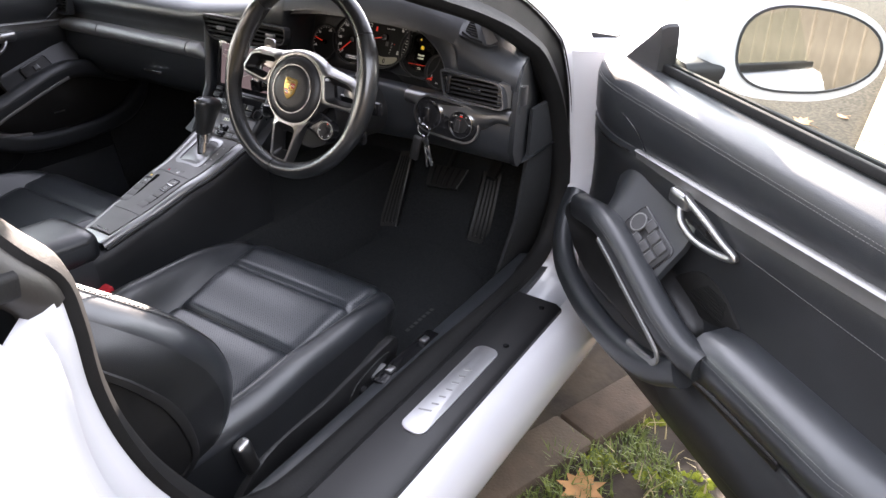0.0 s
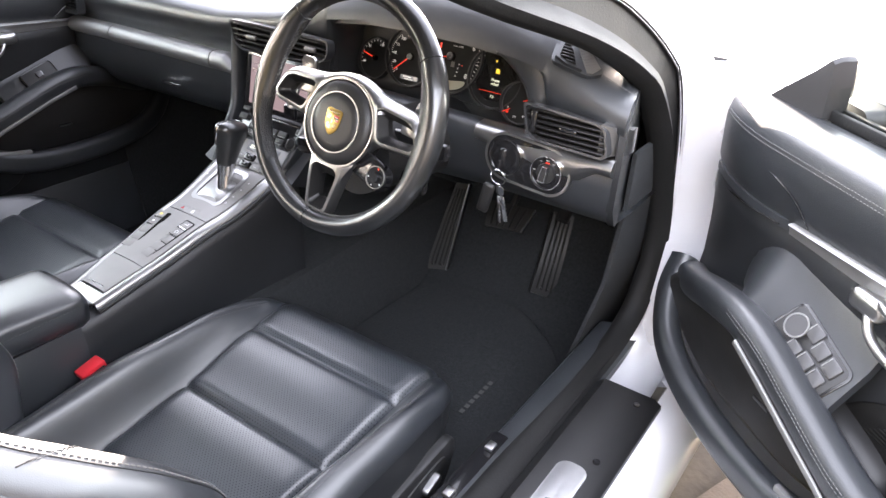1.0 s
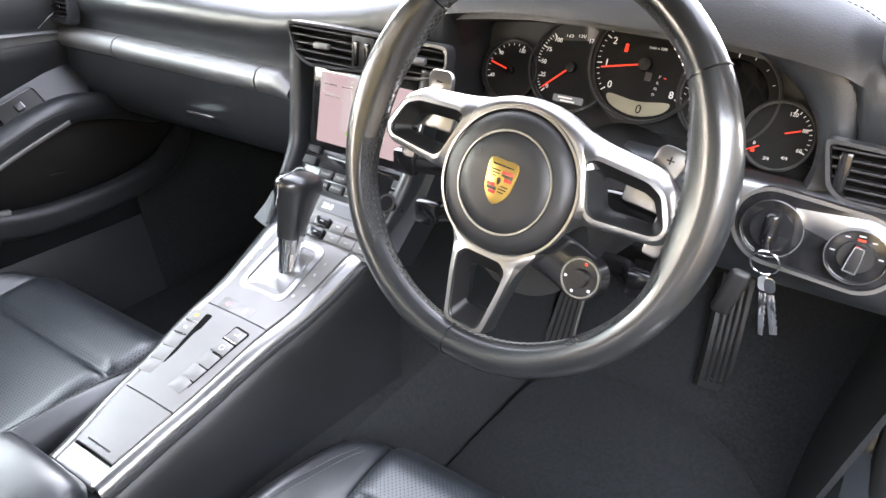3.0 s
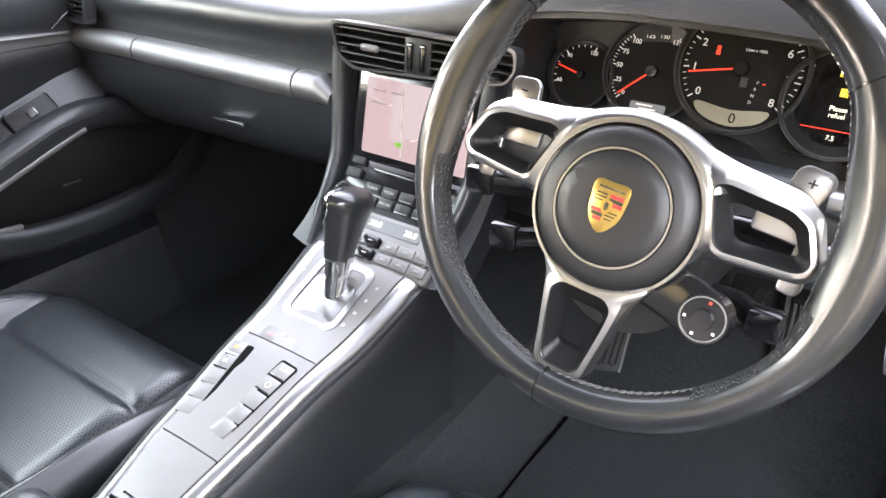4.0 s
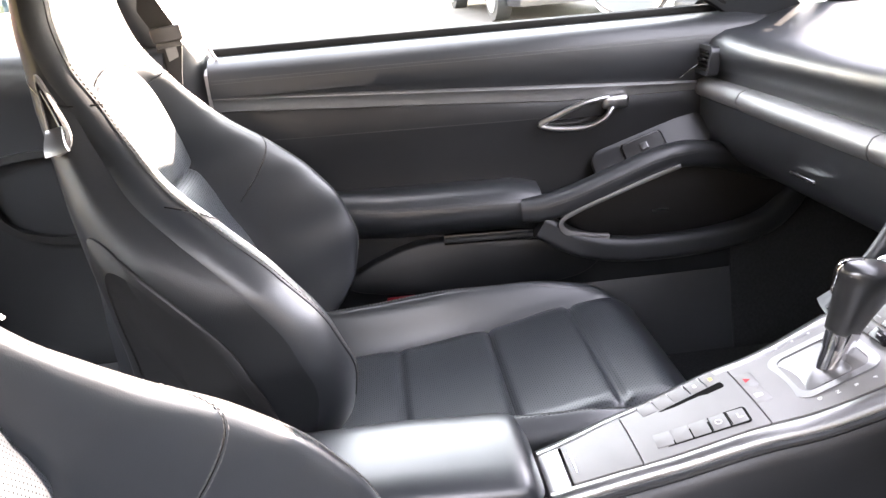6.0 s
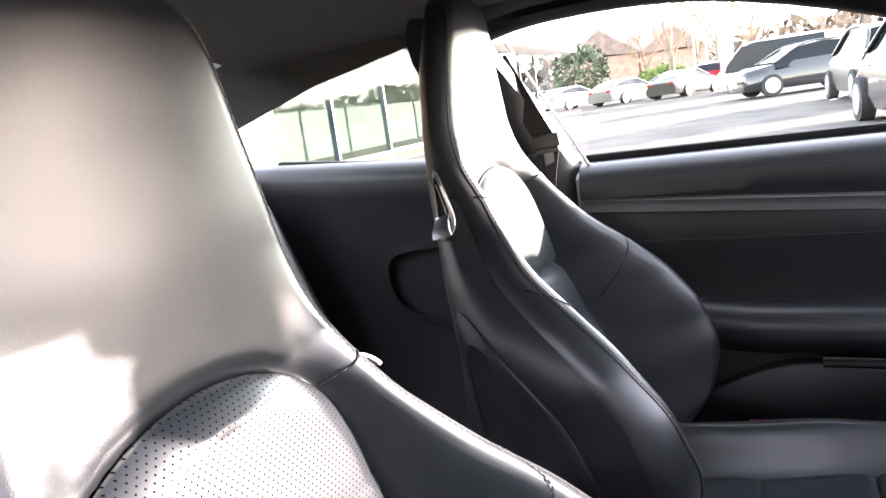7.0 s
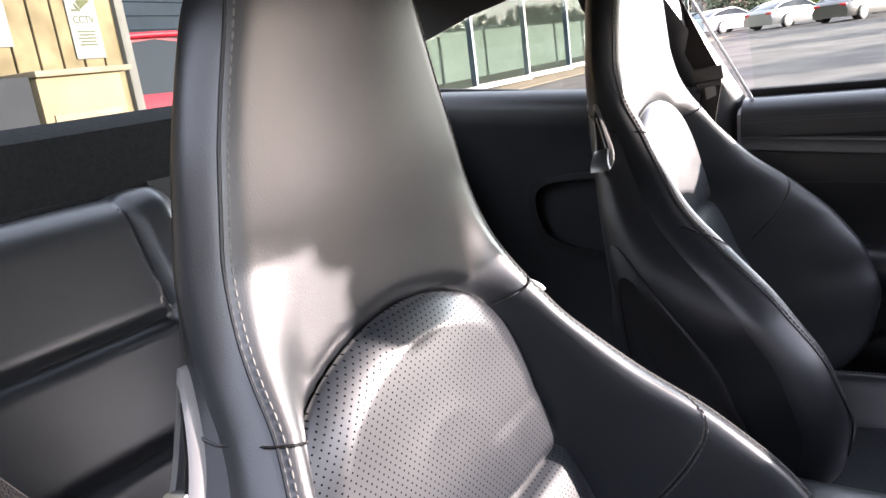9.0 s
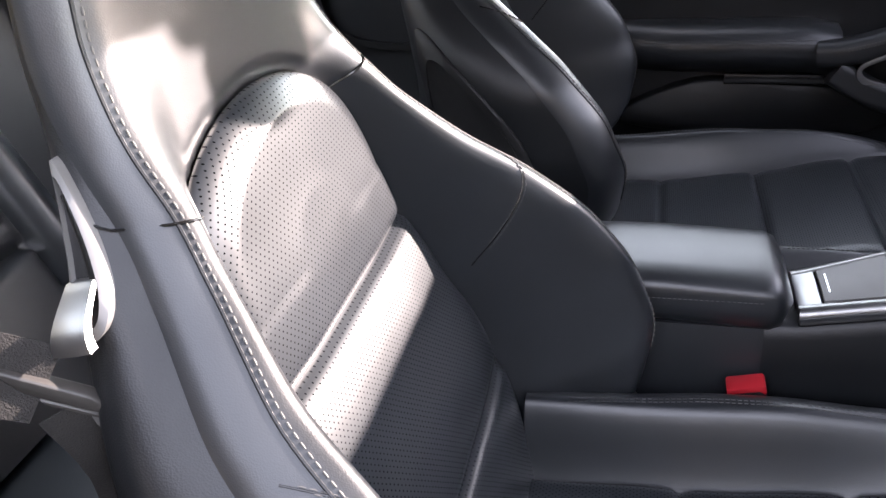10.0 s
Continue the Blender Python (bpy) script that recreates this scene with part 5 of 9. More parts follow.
vent(rrect(0.085, 0.055, 0.012), vent_pose(-0.690, 0.778, dy=-0.004), slats=5)
# side demister and tweeter grille at the foot of the screen pillar
m = frame_of((0.6564, 0.2520, 0.8879), (0.908, 0.3605, -0.2136), (-0.2448, 0.8701, 0.4278))
bm = bmesh.new()
plate(bm, poly([(-0.031, 0.042), (-0.036, 0.010), (-0.036, -0.026), (-0.029, -0.036), (-0.001, -0.041), (0.022, -0.044), (0.033, -0.040), (0.046, -0.021), (-0.003, 0.044), (-0.017, 0.049)], 3), m @ Matrix.Translation((0, 0, -0.005)), 0.006)
corner = part("vent_plate", bm, DASH, dashboard)
vent([(-0.026, 0.032), (-0.030, 0.005), (-0.031, -0.027), (-0.012, -0.038), (0.015, -0.041), (-0.001, -0.005)], m @ Matrix.Translation((0, 0, 0.004)), slats=8, mat=DASH, tab=False, deep=0.006, lift=0.0028)
bm = bmesh.new()
plate(bm, [(-0.016, 0.042), (-0.004, 0.043), (0.043, -0.021), (0.032, -0.037), (0.024, -0.039)], m @ Matrix.Translation((0, 0, 0.0005)), 0.0022)
for k in range(26):
    f = (k + 0.5) / 26
    p0, p1 = Vector((-0.016 + 0.040 * f, 0.042 - 0.081 * f, 0)), Vector((-0.004 + 0.047 * min(1, f * 1.12), 0.043 - 0.064 * min(1, f * 1.12), 0))
    mid, d = (p0 + p1) / 2, p1 - p0
    box(bm, (0, 0, 0), (d.length * 0.96, 0.0012, 0.0014), m @ Matrix.Translation((mid.x, mid.y, 0.0030)) @ Matrix.Rotation(math.atan2(d.y, d.x), 4, "Z"), 0.0002)
part("speaker_grille", bm, GREY_PANEL, corner, "fine grey tweeter grille")

# ---- instruments ----
FACE = material("dial_face", (0.009, 0.009, 0.009), 0.6, spec=0.2, spread=0.1, spread_scale=30)
DIAL_RING = material("dial_ring", (0.10, 0.10, 0.10), 0.35, metal=0.6)
NEEDLE = material("red_needle", (0.8, 0.045, 0.02), 0.4, glow=0.022)
MARK = material("dial_print", (0.7, 0.7, 0.68), 0.5, glow=0.01)
cluster = thing("instrument_cluster", "five round dark dials with white figures and red needles", "instrument cluster")
CL_Y = Vector((0, 0.30, 0.954))


def gauge(x, z, r, y, figures, a0, a1, needle, fs, ticks=40, needle_r=0.80, pane=None):
    """A dial facing the driver, angles in degrees anticlockwise from its right."""
    m = frame_of((x, y, z), (1, 0, 0), CL_Y)
    bm = bmesh.new()
    ring_plate(bm, circle(r * 1.035, 48), circle(r * 0.985, 48), m @ Matrix.Translation((0, 0, -0.012)), 0.013)
    rim = part("dial_rim", bm, PLASTIC, cluster)
    bm = bmesh.new()
    plate(bm, circle(r, 48), m @ Matrix.Translation((0, 0, -0.012)), 0.004)
    part("dial_face", bm, FACE, rim)
    bm = bmesh.new()
    ring_plate(bm, circle(r * 0.985, 48), circle(r * 0.955, 48), m @ Matrix.Translation((0, 0, -0.008)), 0.0012)
    part("dial_ring", bm, DIAL_RING, rim)
    bm = bmesh.new()
    for k in range(ticks + 1):
        a = radians(a0 + (a1 - a0) * k / ticks)
        big = k % 5 == 0
        rr = r * 0.90
        box(bm, (rr - (0.003 if big else 0.0016), 0, -0.0068), (0.006 if big else 0.003, 0.0011 if big else 0.0007, 0.0005), m @ Matrix.Rotation(a, 4, "Z"))
    part("dial_ticks", bm, MARK, rim)
    for k, t in enumerate(figures):
        a = radians(a0 + (a1 - a0) * k / (len(figures) - 1))
        words(t, fs, m @ Matrix.Translation((r * 0.72 * math.cos(a), r * 0.72 * math.sin(a), -0.0068)), MARK, rim, name="figure", depth=0.0002)
    if needle is not None:
        a = radians(needle)
        bm = bmesh.new()
        box(bm, (r * needle_r / 2, 0, -0.003), (r * needle_r, 0.0016, 0.0012), m @ Matrix.Rotation(a, 4, "Z"))
        part("needle", bm, NEEDLE, rim)
        bm = bmesh.new()
        cyl(bm, m @ Vector((0, 0, -0.007)), m @ Vector((0, 0, 0.000)), r * 0.13, r * 0.11, 24)
        part("needle_hub", bm, CREST_BLACK, rim)
    return rim, m


g3, m3 = gauge(0.382, 0.824, 0.068, 0.302, list("012345678"), 218, -38, 192, 0.0115, 40)
bm = bmesh.new()
plate(bm, poly([(-0.038, -0.0400), (0.0, -0.0440), (0.038, -0.0400), (0.031, -0.0535), (0.0, -0.0615), (-0.031, -0.0535)]), m3 @ Matrix.Translation((0, 0, -0.008)), 0.001)
win = part("digital_window", bm, material("lcd_pale", (0.25, 0.235, 0.18), 0.3, glow=0.004), g3)
words("0", 0.015, m3 @ Matrix.Translation((0.004, -0.0530, -0.0066)), CREST_BLACK, win, depth=0.0001)
words("1/min x 1000", 0.0042, m3 @ Matrix.Translation((0.010, 0.020, -0.0068)), MARK, g3, depth=0.0001)
for mark, mx, my in (("P", 0.020, -0.012), ("R", 0.019, -0.019), ("N", 0.018, -0.026), ("D", 0.017, -0.033)):
    words(mark, 0.0045, m3 @ Matrix.Translation((mx, my, -0.0068)), MARK, g3, depth=0.0001)
bm = bmesh.new()
box(bm, (0.0265, -0.0125, -0.0068), (0.0030, 0.0012, 0.0006), m3)
part("gear_mark", bm, NEEDLE, g3)
bm = bmesh.new()
box(bm, (0.006, -0.0135, -0.0070), (0.0075, 0.0100, 0.0006), m3)
part("symbol_window", bm, DIAL_RING, g3)
bm = bmesh.new()
cyl(bm, m3 @ Vector((-0.028, 0.0185, -0.0072)), m3 @ Vector((-0.028, 0.0185, -0.0066)), 0.0022, seg=12)
box(bm, (-0.028, 0.0135, -0.0068), (0.0042, 0.0055, 0.0006), m3)
part("warning_lamp", bm, NEEDLE, g3, "lit red belt warning")
g2, m2g = gauge(0.285, 0.804, 0.056, 0.307, ["0", "25", "50", "75", "100", "125", "150", "175"], 225, 60, 222, 0.0075, 35)
bm = bmesh.new()
plate(bm, rrect(0.042, 0.009, 0.002), m2g @ Matrix.Translation((0.004, -0.040, -0.008)), 0.001)
odo = part("odometer", bm, LCD, g2)
for bx, by in ((0.0, -0.0385), (0.004, -0.0425)):
    bm = bmesh.new()
    box(bm, (bx, by, -0.0066), (0.020, 0.0018, 0.0003), m2g)
    part("odometer_bar", bm, MARK, odo)
gauge(0.200, 0.787, 0.040, 0.303, ["60", "90", "120"], 200, 70, 165, 0.0065, 10)
g4, m4 = gauge(0.484, 0.805, 0.055, 0.296, [], 200, -20, None, 0.006, 10)
bm = bmesh.new()
plate(bm, circle(0.042, 40), m4 @ Matrix.Translation((0, 0, -0.009)), 0.001)
disp = part("info_display", bm, material("dark_display", (0.012, 0.012, 0.013), 0.15), g4)
AMBER = material("amber_symbol", (0.9, 0.6, 0.05), 0.4, glow=0.03)
bm = bmesh.new()
box(bm, (0.0, 0.012, -0.0072), (0.0056, 0.0080, 0.0005), m4)
box(bm, (0.0042, 0.011, -0.0072), (0.0012, 0.0068, 0.0005), m4)
box(bm, (-0.006, 0.029, -0.0072), (0.0030, 0.0036, 0.0005), m4)
part("fuel_symbol", bm, AMBER, disp, "lit amber fuel symbol")
words("Please\nrefuel", 0.0068, m4 @ Matrix.Translation((0.0, -0.008, -0.0072)), LIT, disp, depth=0.0001)
words("7.5", 0.0068, m4 @ Matrix.Translation((0.0, -0.034, -0.0072)), LIT, disp, depth=0.0001)
bm = bmesh.new()
box(bm, (0, -0.026, -0.0072), (0.060, 0.0008, 0.0004), m4)
part("display_line", bm, NEEDLE, disp)
g5, m5 = gauge(0.548, 0.777, 0.037, 0.278, ["60", "80", "120"], -25, 70, None, 0.0060, 10)
for nx_, ny_, turn in ((0.006, 0.004, 20), (-0.016, -0.014, 208)):
    bm = bmesh.new()
    box(bm, (0.008, 0, -0.003), (0.016, 0.0013, 0.0010), m5 @ pose(nx_, ny_, 0, 0, 0, turn))
    part("needle", bm, NEEDLE, g5)
for t_, nx_, ny_ in (("0", -0.022, -0.012), ("2/4", -0.006, -0.026), ("4/4", 0.012, -0.022)):
    words(t_, 0.0052, m5 @ Matrix.Translation((nx_, ny_, -0.0068)), MARK, g5, name="figure", depth=0.0002)
bm = bmesh.new()
box(bm, (-0.022, -0.020, -0.0068), (0.0042, 0.0034, 0.0006), m5)
part("warning_lamp", bm, NEEDLE, g5, "lit red fuel warning")
bm = bmesh.new()
rows = [[Vector((x, 0.312 - 0.02 * abs(x - 0.37) + 0.02 * k, 0.715 + 0.165 * k)) for x in np.linspace(0.140, 0.605, 20)] for k in np.linspace(0, 1, 8)]
sheet(bm, rows, 0.01, (0, 1, 0))
part("cluster_panel", bm, PLASTIC, cluster)
# padded cowl closing round the outer dials
bm = bmesh.new()
curve = smooth_path([(0.440, 0.0, 0.884), (0.500, 0.0, 0.876), (0.545, 0.0, 0.852), (0.575, 0.0, 0.826), (0.590, 0.0, 0.796), (0.592, 0.0, 0.766), (0.586, 0.0, 0.736)], 6)
rows = []
for i, p in enumerate(curve):
    q = i / (len(curve) - 1)
    out = Vector((0.660 - 0.02 * q, 0, lin_table(q, [(0, 0.925), (0.35, 0.900), (0.6, 0.860), (0.8, 0.800), (1, 0.736)])))
    if q < 0.3:
        out.x = 0.440 + 0.215 * q / 0.3
    yf = dash_front(p.x) + 0.004
    d = (out - p)
    rows.append([Vector((p.x, 0.318, p.z)), Vector((p.x, yf + 0.035, p.z)), Vector((p.x, yf + 0.010, p.z)) + d * 0.03, Vector((p.x, yf + 0.001, p.z)) + d * 0.14, Vector((p.x, yf + 0.004, p.z)) + d * 0.40, Vector((p.x, yf + 0.016, p.z)) + d * 0.75])
sheet(bm, rows, 0.006, (0.3, 0.8, 0.1))
part("dial_cowl", bm, DASH, dashboard, "padded leather cowl", angle=70)
# stalk pod between dials and wheel
bm = bmesh.new()
rings = []
for k in np.linspace(0, 1, 8):
    c = Vector((0.375, 0.30 - 0.25 * k, 0.675 + 0.02 * k))
    r = 0.070 - 0.012 * k
    rings.append([c + Vector((1.12 * r * math.cos(a), 0.3 * r * math.sin(a), r * math.sin(a))) for a in np.linspace(0, 2 * math.pi, 28, endpoint=False)])
loft(bm, rings)
column = whole("steering_column", bm, PLASTIC, "black plastic steering column shroud", "steering column")
for sx, zz, L in ((1, 0.735, 0.150), (-1, 0.725, 0.150), (-1, 0.672, 0.120), (1, 0.665, 0.11)):
    bm = bmesh.new()
    path = smooth_path([(0.375 + sx * 0.045, 0.10, zz), (0.375 + sx * 0.09, 0.085, zz + 0.008), (0.375 + sx * L, 0.06, zz + 0.012)], 6)
    sweep(bm, path, rrect(0.014, 0.022, 0.006, 3))
    box(bm, (0.375 + sx * (L + 0.01), 0.058, zz + 0.012), (0.030, 0.018, 0.028), Matrix(), 0.005)
    part("stalk", bm, GLOSS_BLACK, column)

# ignition, key and light switch
def round_switch(x, z, r, name, label):
    m = frame_of((x, dash_front(x) - 0.017, z), (1, 0, 0), (0, 0.10, 1))
    bm = bmesh.new()
    ring_plate(bm, circle(r * 1.03, 48), circle(r * 0.985, 48), m, 0.004)
    rim = part("switch_rim", bm, CHROME, dashboard, "chrome ring")
    bm = bmesh.new()
    plate(bm, circle(r * 0.99, 48), m @ Matrix.Translation((0, 0, -0.008)), 0.010, 0.001)
    part(name, bm, GLOSS_BLACK, rim, label)
    return m, rim


IGN, LAMP = (0.576, 0.7065), (0.656, 0.701)


def capsule(r):
    """A long round-ended outline that takes in both switches."""
    half = (LAMP[0] - IGN[0]) / 2
    return [(half + r * math.cos(t), r * math.sin(t)) for t in np.linspace(-math.pi / 2, math.pi / 2, 20)] + [(-half + r * math.cos(t), r * math.sin(t)) for t in np.linspace(math.pi / 2, 1.5 * math.pi, 20)]


px_, pz_ = (IGN[0] + LAMP[0]) / 2, (IGN[1] + LAMP[1]) / 2
panel_m = frame_of((px_, dash_front(px_) - 0.012, pz_), (LAMP[0] - IGN[0], 0, LAMP[1] - IGN[1]), (0, 0.10, 1))
bm = bmesh.new()
ring_plate(bm, capsule(0.0415), capsule(0.0375), panel_m @ Matrix.Translation((0, 0, -0.006)), 0.009)
switch_panel = part("switch_surround", bm, SILVER, dashboard, "satin silver surround", angle=50)
bm = bmesh.new()
plate(bm, capsule(0.038), panel_m @ Matrix.Translation((0, 0, -0.006)), 0.007, 0.001)
part("switch_panel", bm, GLOSS_BLACK, switch_panel, "gloss black switch panel")
mi, ring_i = round_switch(*IGN, 0.0300, "ignition_lock", "gloss black ignition lock")
bm = bmesh.new()
cyl(bm, mi @ Vector((0, 0, 0.001)), mi @ Vector((0, 0, 0.005)), 0.0215, 0.0205, 32)
box(bm, (0, 0.002, 0.008), (0.015, 0.034, 0.014), mi, 0.006, 4)
part("lock_barrel", bm, GLOSS_BLACK, ring_i)
ml, ring_l = round_switch(*LAMP, 0.0275, "light_switch_face", "gloss black light switch")
KNOB = [(-0.0045, 0.0135), (0.0045, 0.0135), (0.0060, 0.0), (0.0062, -0.0135), (-0.0062, -0.0135), (-0.0060, 0.0)]
knob_m = ml @ pose(0, 0, 0, 0, 0, -8)
bm = bmesh.new()
cyl(bm, ml @ Vector((0, 0, 0.001)), ml @ Vector((0, 0, 0.005)), 0.0170, 0.0160, 32)
plate(bm, KNOB, knob_m @ Matrix.Translation((0, 0, 0.004)), 0.010, 0.0015)
part("rotary_knob", bm, PLASTIC, ring_l)
bm = bmesh.new()
ring_plate(bm, KNOB, [(x * 0.80, y * 0.91) for x, y in KNOB], knob_m @ Matrix.Translation((0, 0, 0.0138)), 0.0008)
part("knob_outline", bm, CHROME, ring_l)
bm = bmesh.new()
box(bm, (0.001, 0.0175, 0.0028), (0.0070, 0.0018, 0.0006), ml)
part("red_mark", bm, NEEDLE, ring_l)
for a, w in ((55, 0.0045), (88, 0.0060), (122, 0.0045), (8, 0.0045), (175, 0.0045)):
    bm = bmesh.new()
    box(bm, (0.0215 * math.cos(radians(a)), 0.0215 * math.sin(radians(a)), 0.0027), (w, 0.0012, 0.0005), ml)
    part("switch_mark", bm, KEY_PRINT, ring_l)

keys = thing("car_keys", "bunch of steel keys and a black fob hanging from the ignition", "keys")
kp = mi @ Vector((0.006, -0.022, 0.030))
bm = bmesh.new()
box(bm, (0.002, -0.010, 0.020), (0.007, 0.020, 0.014), mi, 0.003)
part("key_head", bm, GLOSS_BLACK, keys)
bm = bmesh.new()
sweep(bm, [kp + Vector((0.014 * math.cos(a), -0.003 * math.sin(a), -0.006 + 0.014 * math.sin(a))) for a in np.linspace(0, 2 * math.pi, 28, endpoint=False)], circle(0.0011, 6), up=(0, 1, 0), closed=True)
part("key_ring", bm, CHROME, keys, "steel split ring")
for k, (dx, L, rz) in enumerate(((0.002, 0.060, -10), (0.008, 0.056, -16))):
    m = Matrix.Translation(kp + Vector((dx, -0.003 * k, -0.020))) @ pose(0, 0, 0, 0, rz, 18 * k - 20)
    bm = bmesh.new()
    plate(bm, rrect(0.011, 0.016, 0.005), m @ pose(0, 0.001, -0.008, 90, 0, 0), 0.002)
    box(bm, (0, 0, -0.018 - L * 0.4), (0.0075, 0.0022, L * 0.8), m, 0.0006)
    for t in range(5):
        box(bm, (0.0036, 0, -0.026 - t * 0.007), (0.002, 0.0022, 0.003), m)
    part("key", bm, CHROME, keys, "worn steel key")
bm = bmesh.new()
box(bm, (0, 0, -0.052), (0.022, 0.011, 0.062), Matrix.Translation(kp + Vector((-0.014, 0.008, -0.006))) @ pose(0, 0, 0, 8, 14, 10), 0.006, 3)
part("key_fob", bm, PLASTIC, keys)

# ---- steering wheel ----
HUB_PLASTIC = material("hub_plastic", (0.017, 0.017, 0.0175), 0.42, bump=0.12, bump_scale=1400, spread=0.12, spread_scale=18)
SPOKE_BLACK = material("spoke_black", (0.009, 0.009, 0.0095), 0.45, bump=0.1, bump_scale=1200, spread=0.12, spread_scale=20)
RIM_THREAD = material("rim_thread", (0.11, 0.108, 0.10), 0.8)
RIM_GRIP = material("dimpled_leather", (0.015, 0.0155, 0.016), 0.5, bump=0.6, bump_scale=420, voronoi=True, spread=0.15, spread_scale=30)
wheel = thing("steering_wheel", "black leather three-spoke steering wheel with silver spokes", "steering wheel")
RAKE = 20.0
WX = Vector((1, 0, 0))
WU = Vector((0, math.sin(radians(RAKE)), math.cos(radians(RAKE))))
WN = Vector((0, -math.cos(radians(RAKE)), math.sin(radians(RAKE))))
WM = frame_of((0.370, 0.0, 0.770), WX, WU, WN) @ pose(0, 0, 0, 0, 0, -6)
# the rim stands a little above the hub's middle and is turned slightly towards the tunnel
RN = Vector((math.sin(radians(-3.6)) * math.cos(radians(19.2)), -math.cos(radians(-3.6)) * math.cos(radians(19.2)), math.sin(radians(19.2))))
RX = Vector((0, 0, 1)).cross(RN).normalized()
RM = frame_of((0.370, 0.0156, 0.7877), RX, RN.cross(RX), RN) @ pose(0, 0, 0, 0, 0, -6)
WR, TUBE = 0.187, 0.0164


def grip(a):
    """Swelling of the rim for the thumbs, beside and above the side spokes."""
    d = lambda c: (a - radians(c) + math.pi) % (2 * math.pi) - math.pi
    return max(math.exp(-(d(8) / 0.42) ** 4), math.exp(-(d(172) / 0.42) ** 4)), max(math.exp(-(d(33) / 0.16) ** 2), math.exp(-(d(147) / 0.16) ** 2))


def rim_point(a, b, lift=0.0):
    g, thumb = grip(a)
    c, s_ = math.cos(b), math.sin(b)
    r_ = WR + (TUBE + lift) * c - (0.012 * g * (-c) ** 1.5 if c < 0 else 0.0) - 0.003 * thumb * (c < 0) * -c
    return RM @ Vector((r_ * math.cos(a), r_ * math.sin(a), (TUBE * (1.05 + 0.10 * g + 0.14 * thumb) + lift) * s_))


bm = bmesh.new()
NR = 128
loft(bm, [[rim_point(2 * math.pi * i / NR, b) for b in np.linspace(0, 2 * math.pi, 18, endpoint=False)] for i in list(range(NR)) + [0]], caps=False)
bmesh.ops.remove_doubles(bm, verts=bm.verts, dist=1e-6)
RIM_LEATHER = material("rim_leather", (0.0135, 0.0145, 0.0155), 0.36, coat=0.8, coat_rough=0.17, bump=0.07, bump_scale=900, spread=0.22, spread_scale=22, voronoi=True, rough_spread=0.08)
part("rim", bm, RIM_LEATHER, wheel, "smooth worn leather rim", angle=80)
# perforated grips on the rim's inner side
for a0, a1 in ((-48, -12), (192, 228), (52, 80), (100, 128)):
    bm = bmesh.new()
    loft(bm, [[rim_point(radians(a), b, 0.0005) for b in np.linspace(radians(128), radians(232), 9)] for a in np.linspace(a0, a1, 16)], closed=False)
    part("rim_grip", bm, RIM_GRIP, wheel, "dimpled leather grip", angle=80)
bm = bmesh.new()
for side in (0, 1):
    ln = []
    for i in range(150):
        a = 2 * math.pi * i / 150
        ln.append(rim_point(a, math.pi + (0.24 if (i + side) % 2 else -0.24), 0.0003))
    for p, q in zip(ln, ln[1:] + ln[:1]):
        cyl(bm, p, q, 0.0006, seg=4)
part("rim_stitching", bm, RIM_THREAD, wheel, "grey cross stitching")
for a in (41, 139, 270):
    bm = bmesh.new()
    sweep(bm, [rim_point(radians(a), b, 0.0003) for b in np.linspace(0, 2 * math.pi, 28, endpoint=False)], circle(0.0008, 5), up=RM.to_3x3() @ Vector((-math.sin(radians(a)), math.cos(radians(a)), 0)), closed=True)
    part("rim_seam", bm, CREST_BLACK, wheel)
# hub
bm = bmesh.new()
rings = []
for r_, z_ in ((0.062, -0.05), (0.0680, -0.022), (0.0685, -0.008), (0.0670, 0.000), (0.0630, 0.0048), (0.0570, 0.0072), (0.0500, 0.0080), (0.0487, 0.0066), (0.0470, 0.0066), (0.0458, 0.0082), (0.034, 0.0092), (0.0001, 0.0096)):
    rings.append([WM @ Vector((r_ * math.cos(a), r_ * math.sin(a), z_ - 0.006)) for a in np.linspace(0, 2 * math.pi, 72, endpoint=False)])
loft(bm, rings)
hub = part("hub_pad", bm, HUB_PLASTIC, wheel, "round black airbag pad", angle=50)
bm = bmesh.new()
ring_plate(bm, circle(0.0489, 72), circle(0.0472, 72), WM @ Matrix.Translation((0, 0, 0.0005)), 0.0022)
part("hub_ring", bm, SILVER, hub, "thin silver ring")
bm = bmesh.new()
plate(bm, rrect(0.0075, 0.0095, 0.002, 3), WM @ pose(-0.034, 0.018, 0.0026, 0, 0, 20), 0.0006)
part("hub_mark", bm, HUB_PLASTIC, hub)
words("AIRBAG", 0.0060, WM @ Matrix.Translation((0, -0.034, 0.0030)), HUB_PLASTIC, hub, depth=0.0005)
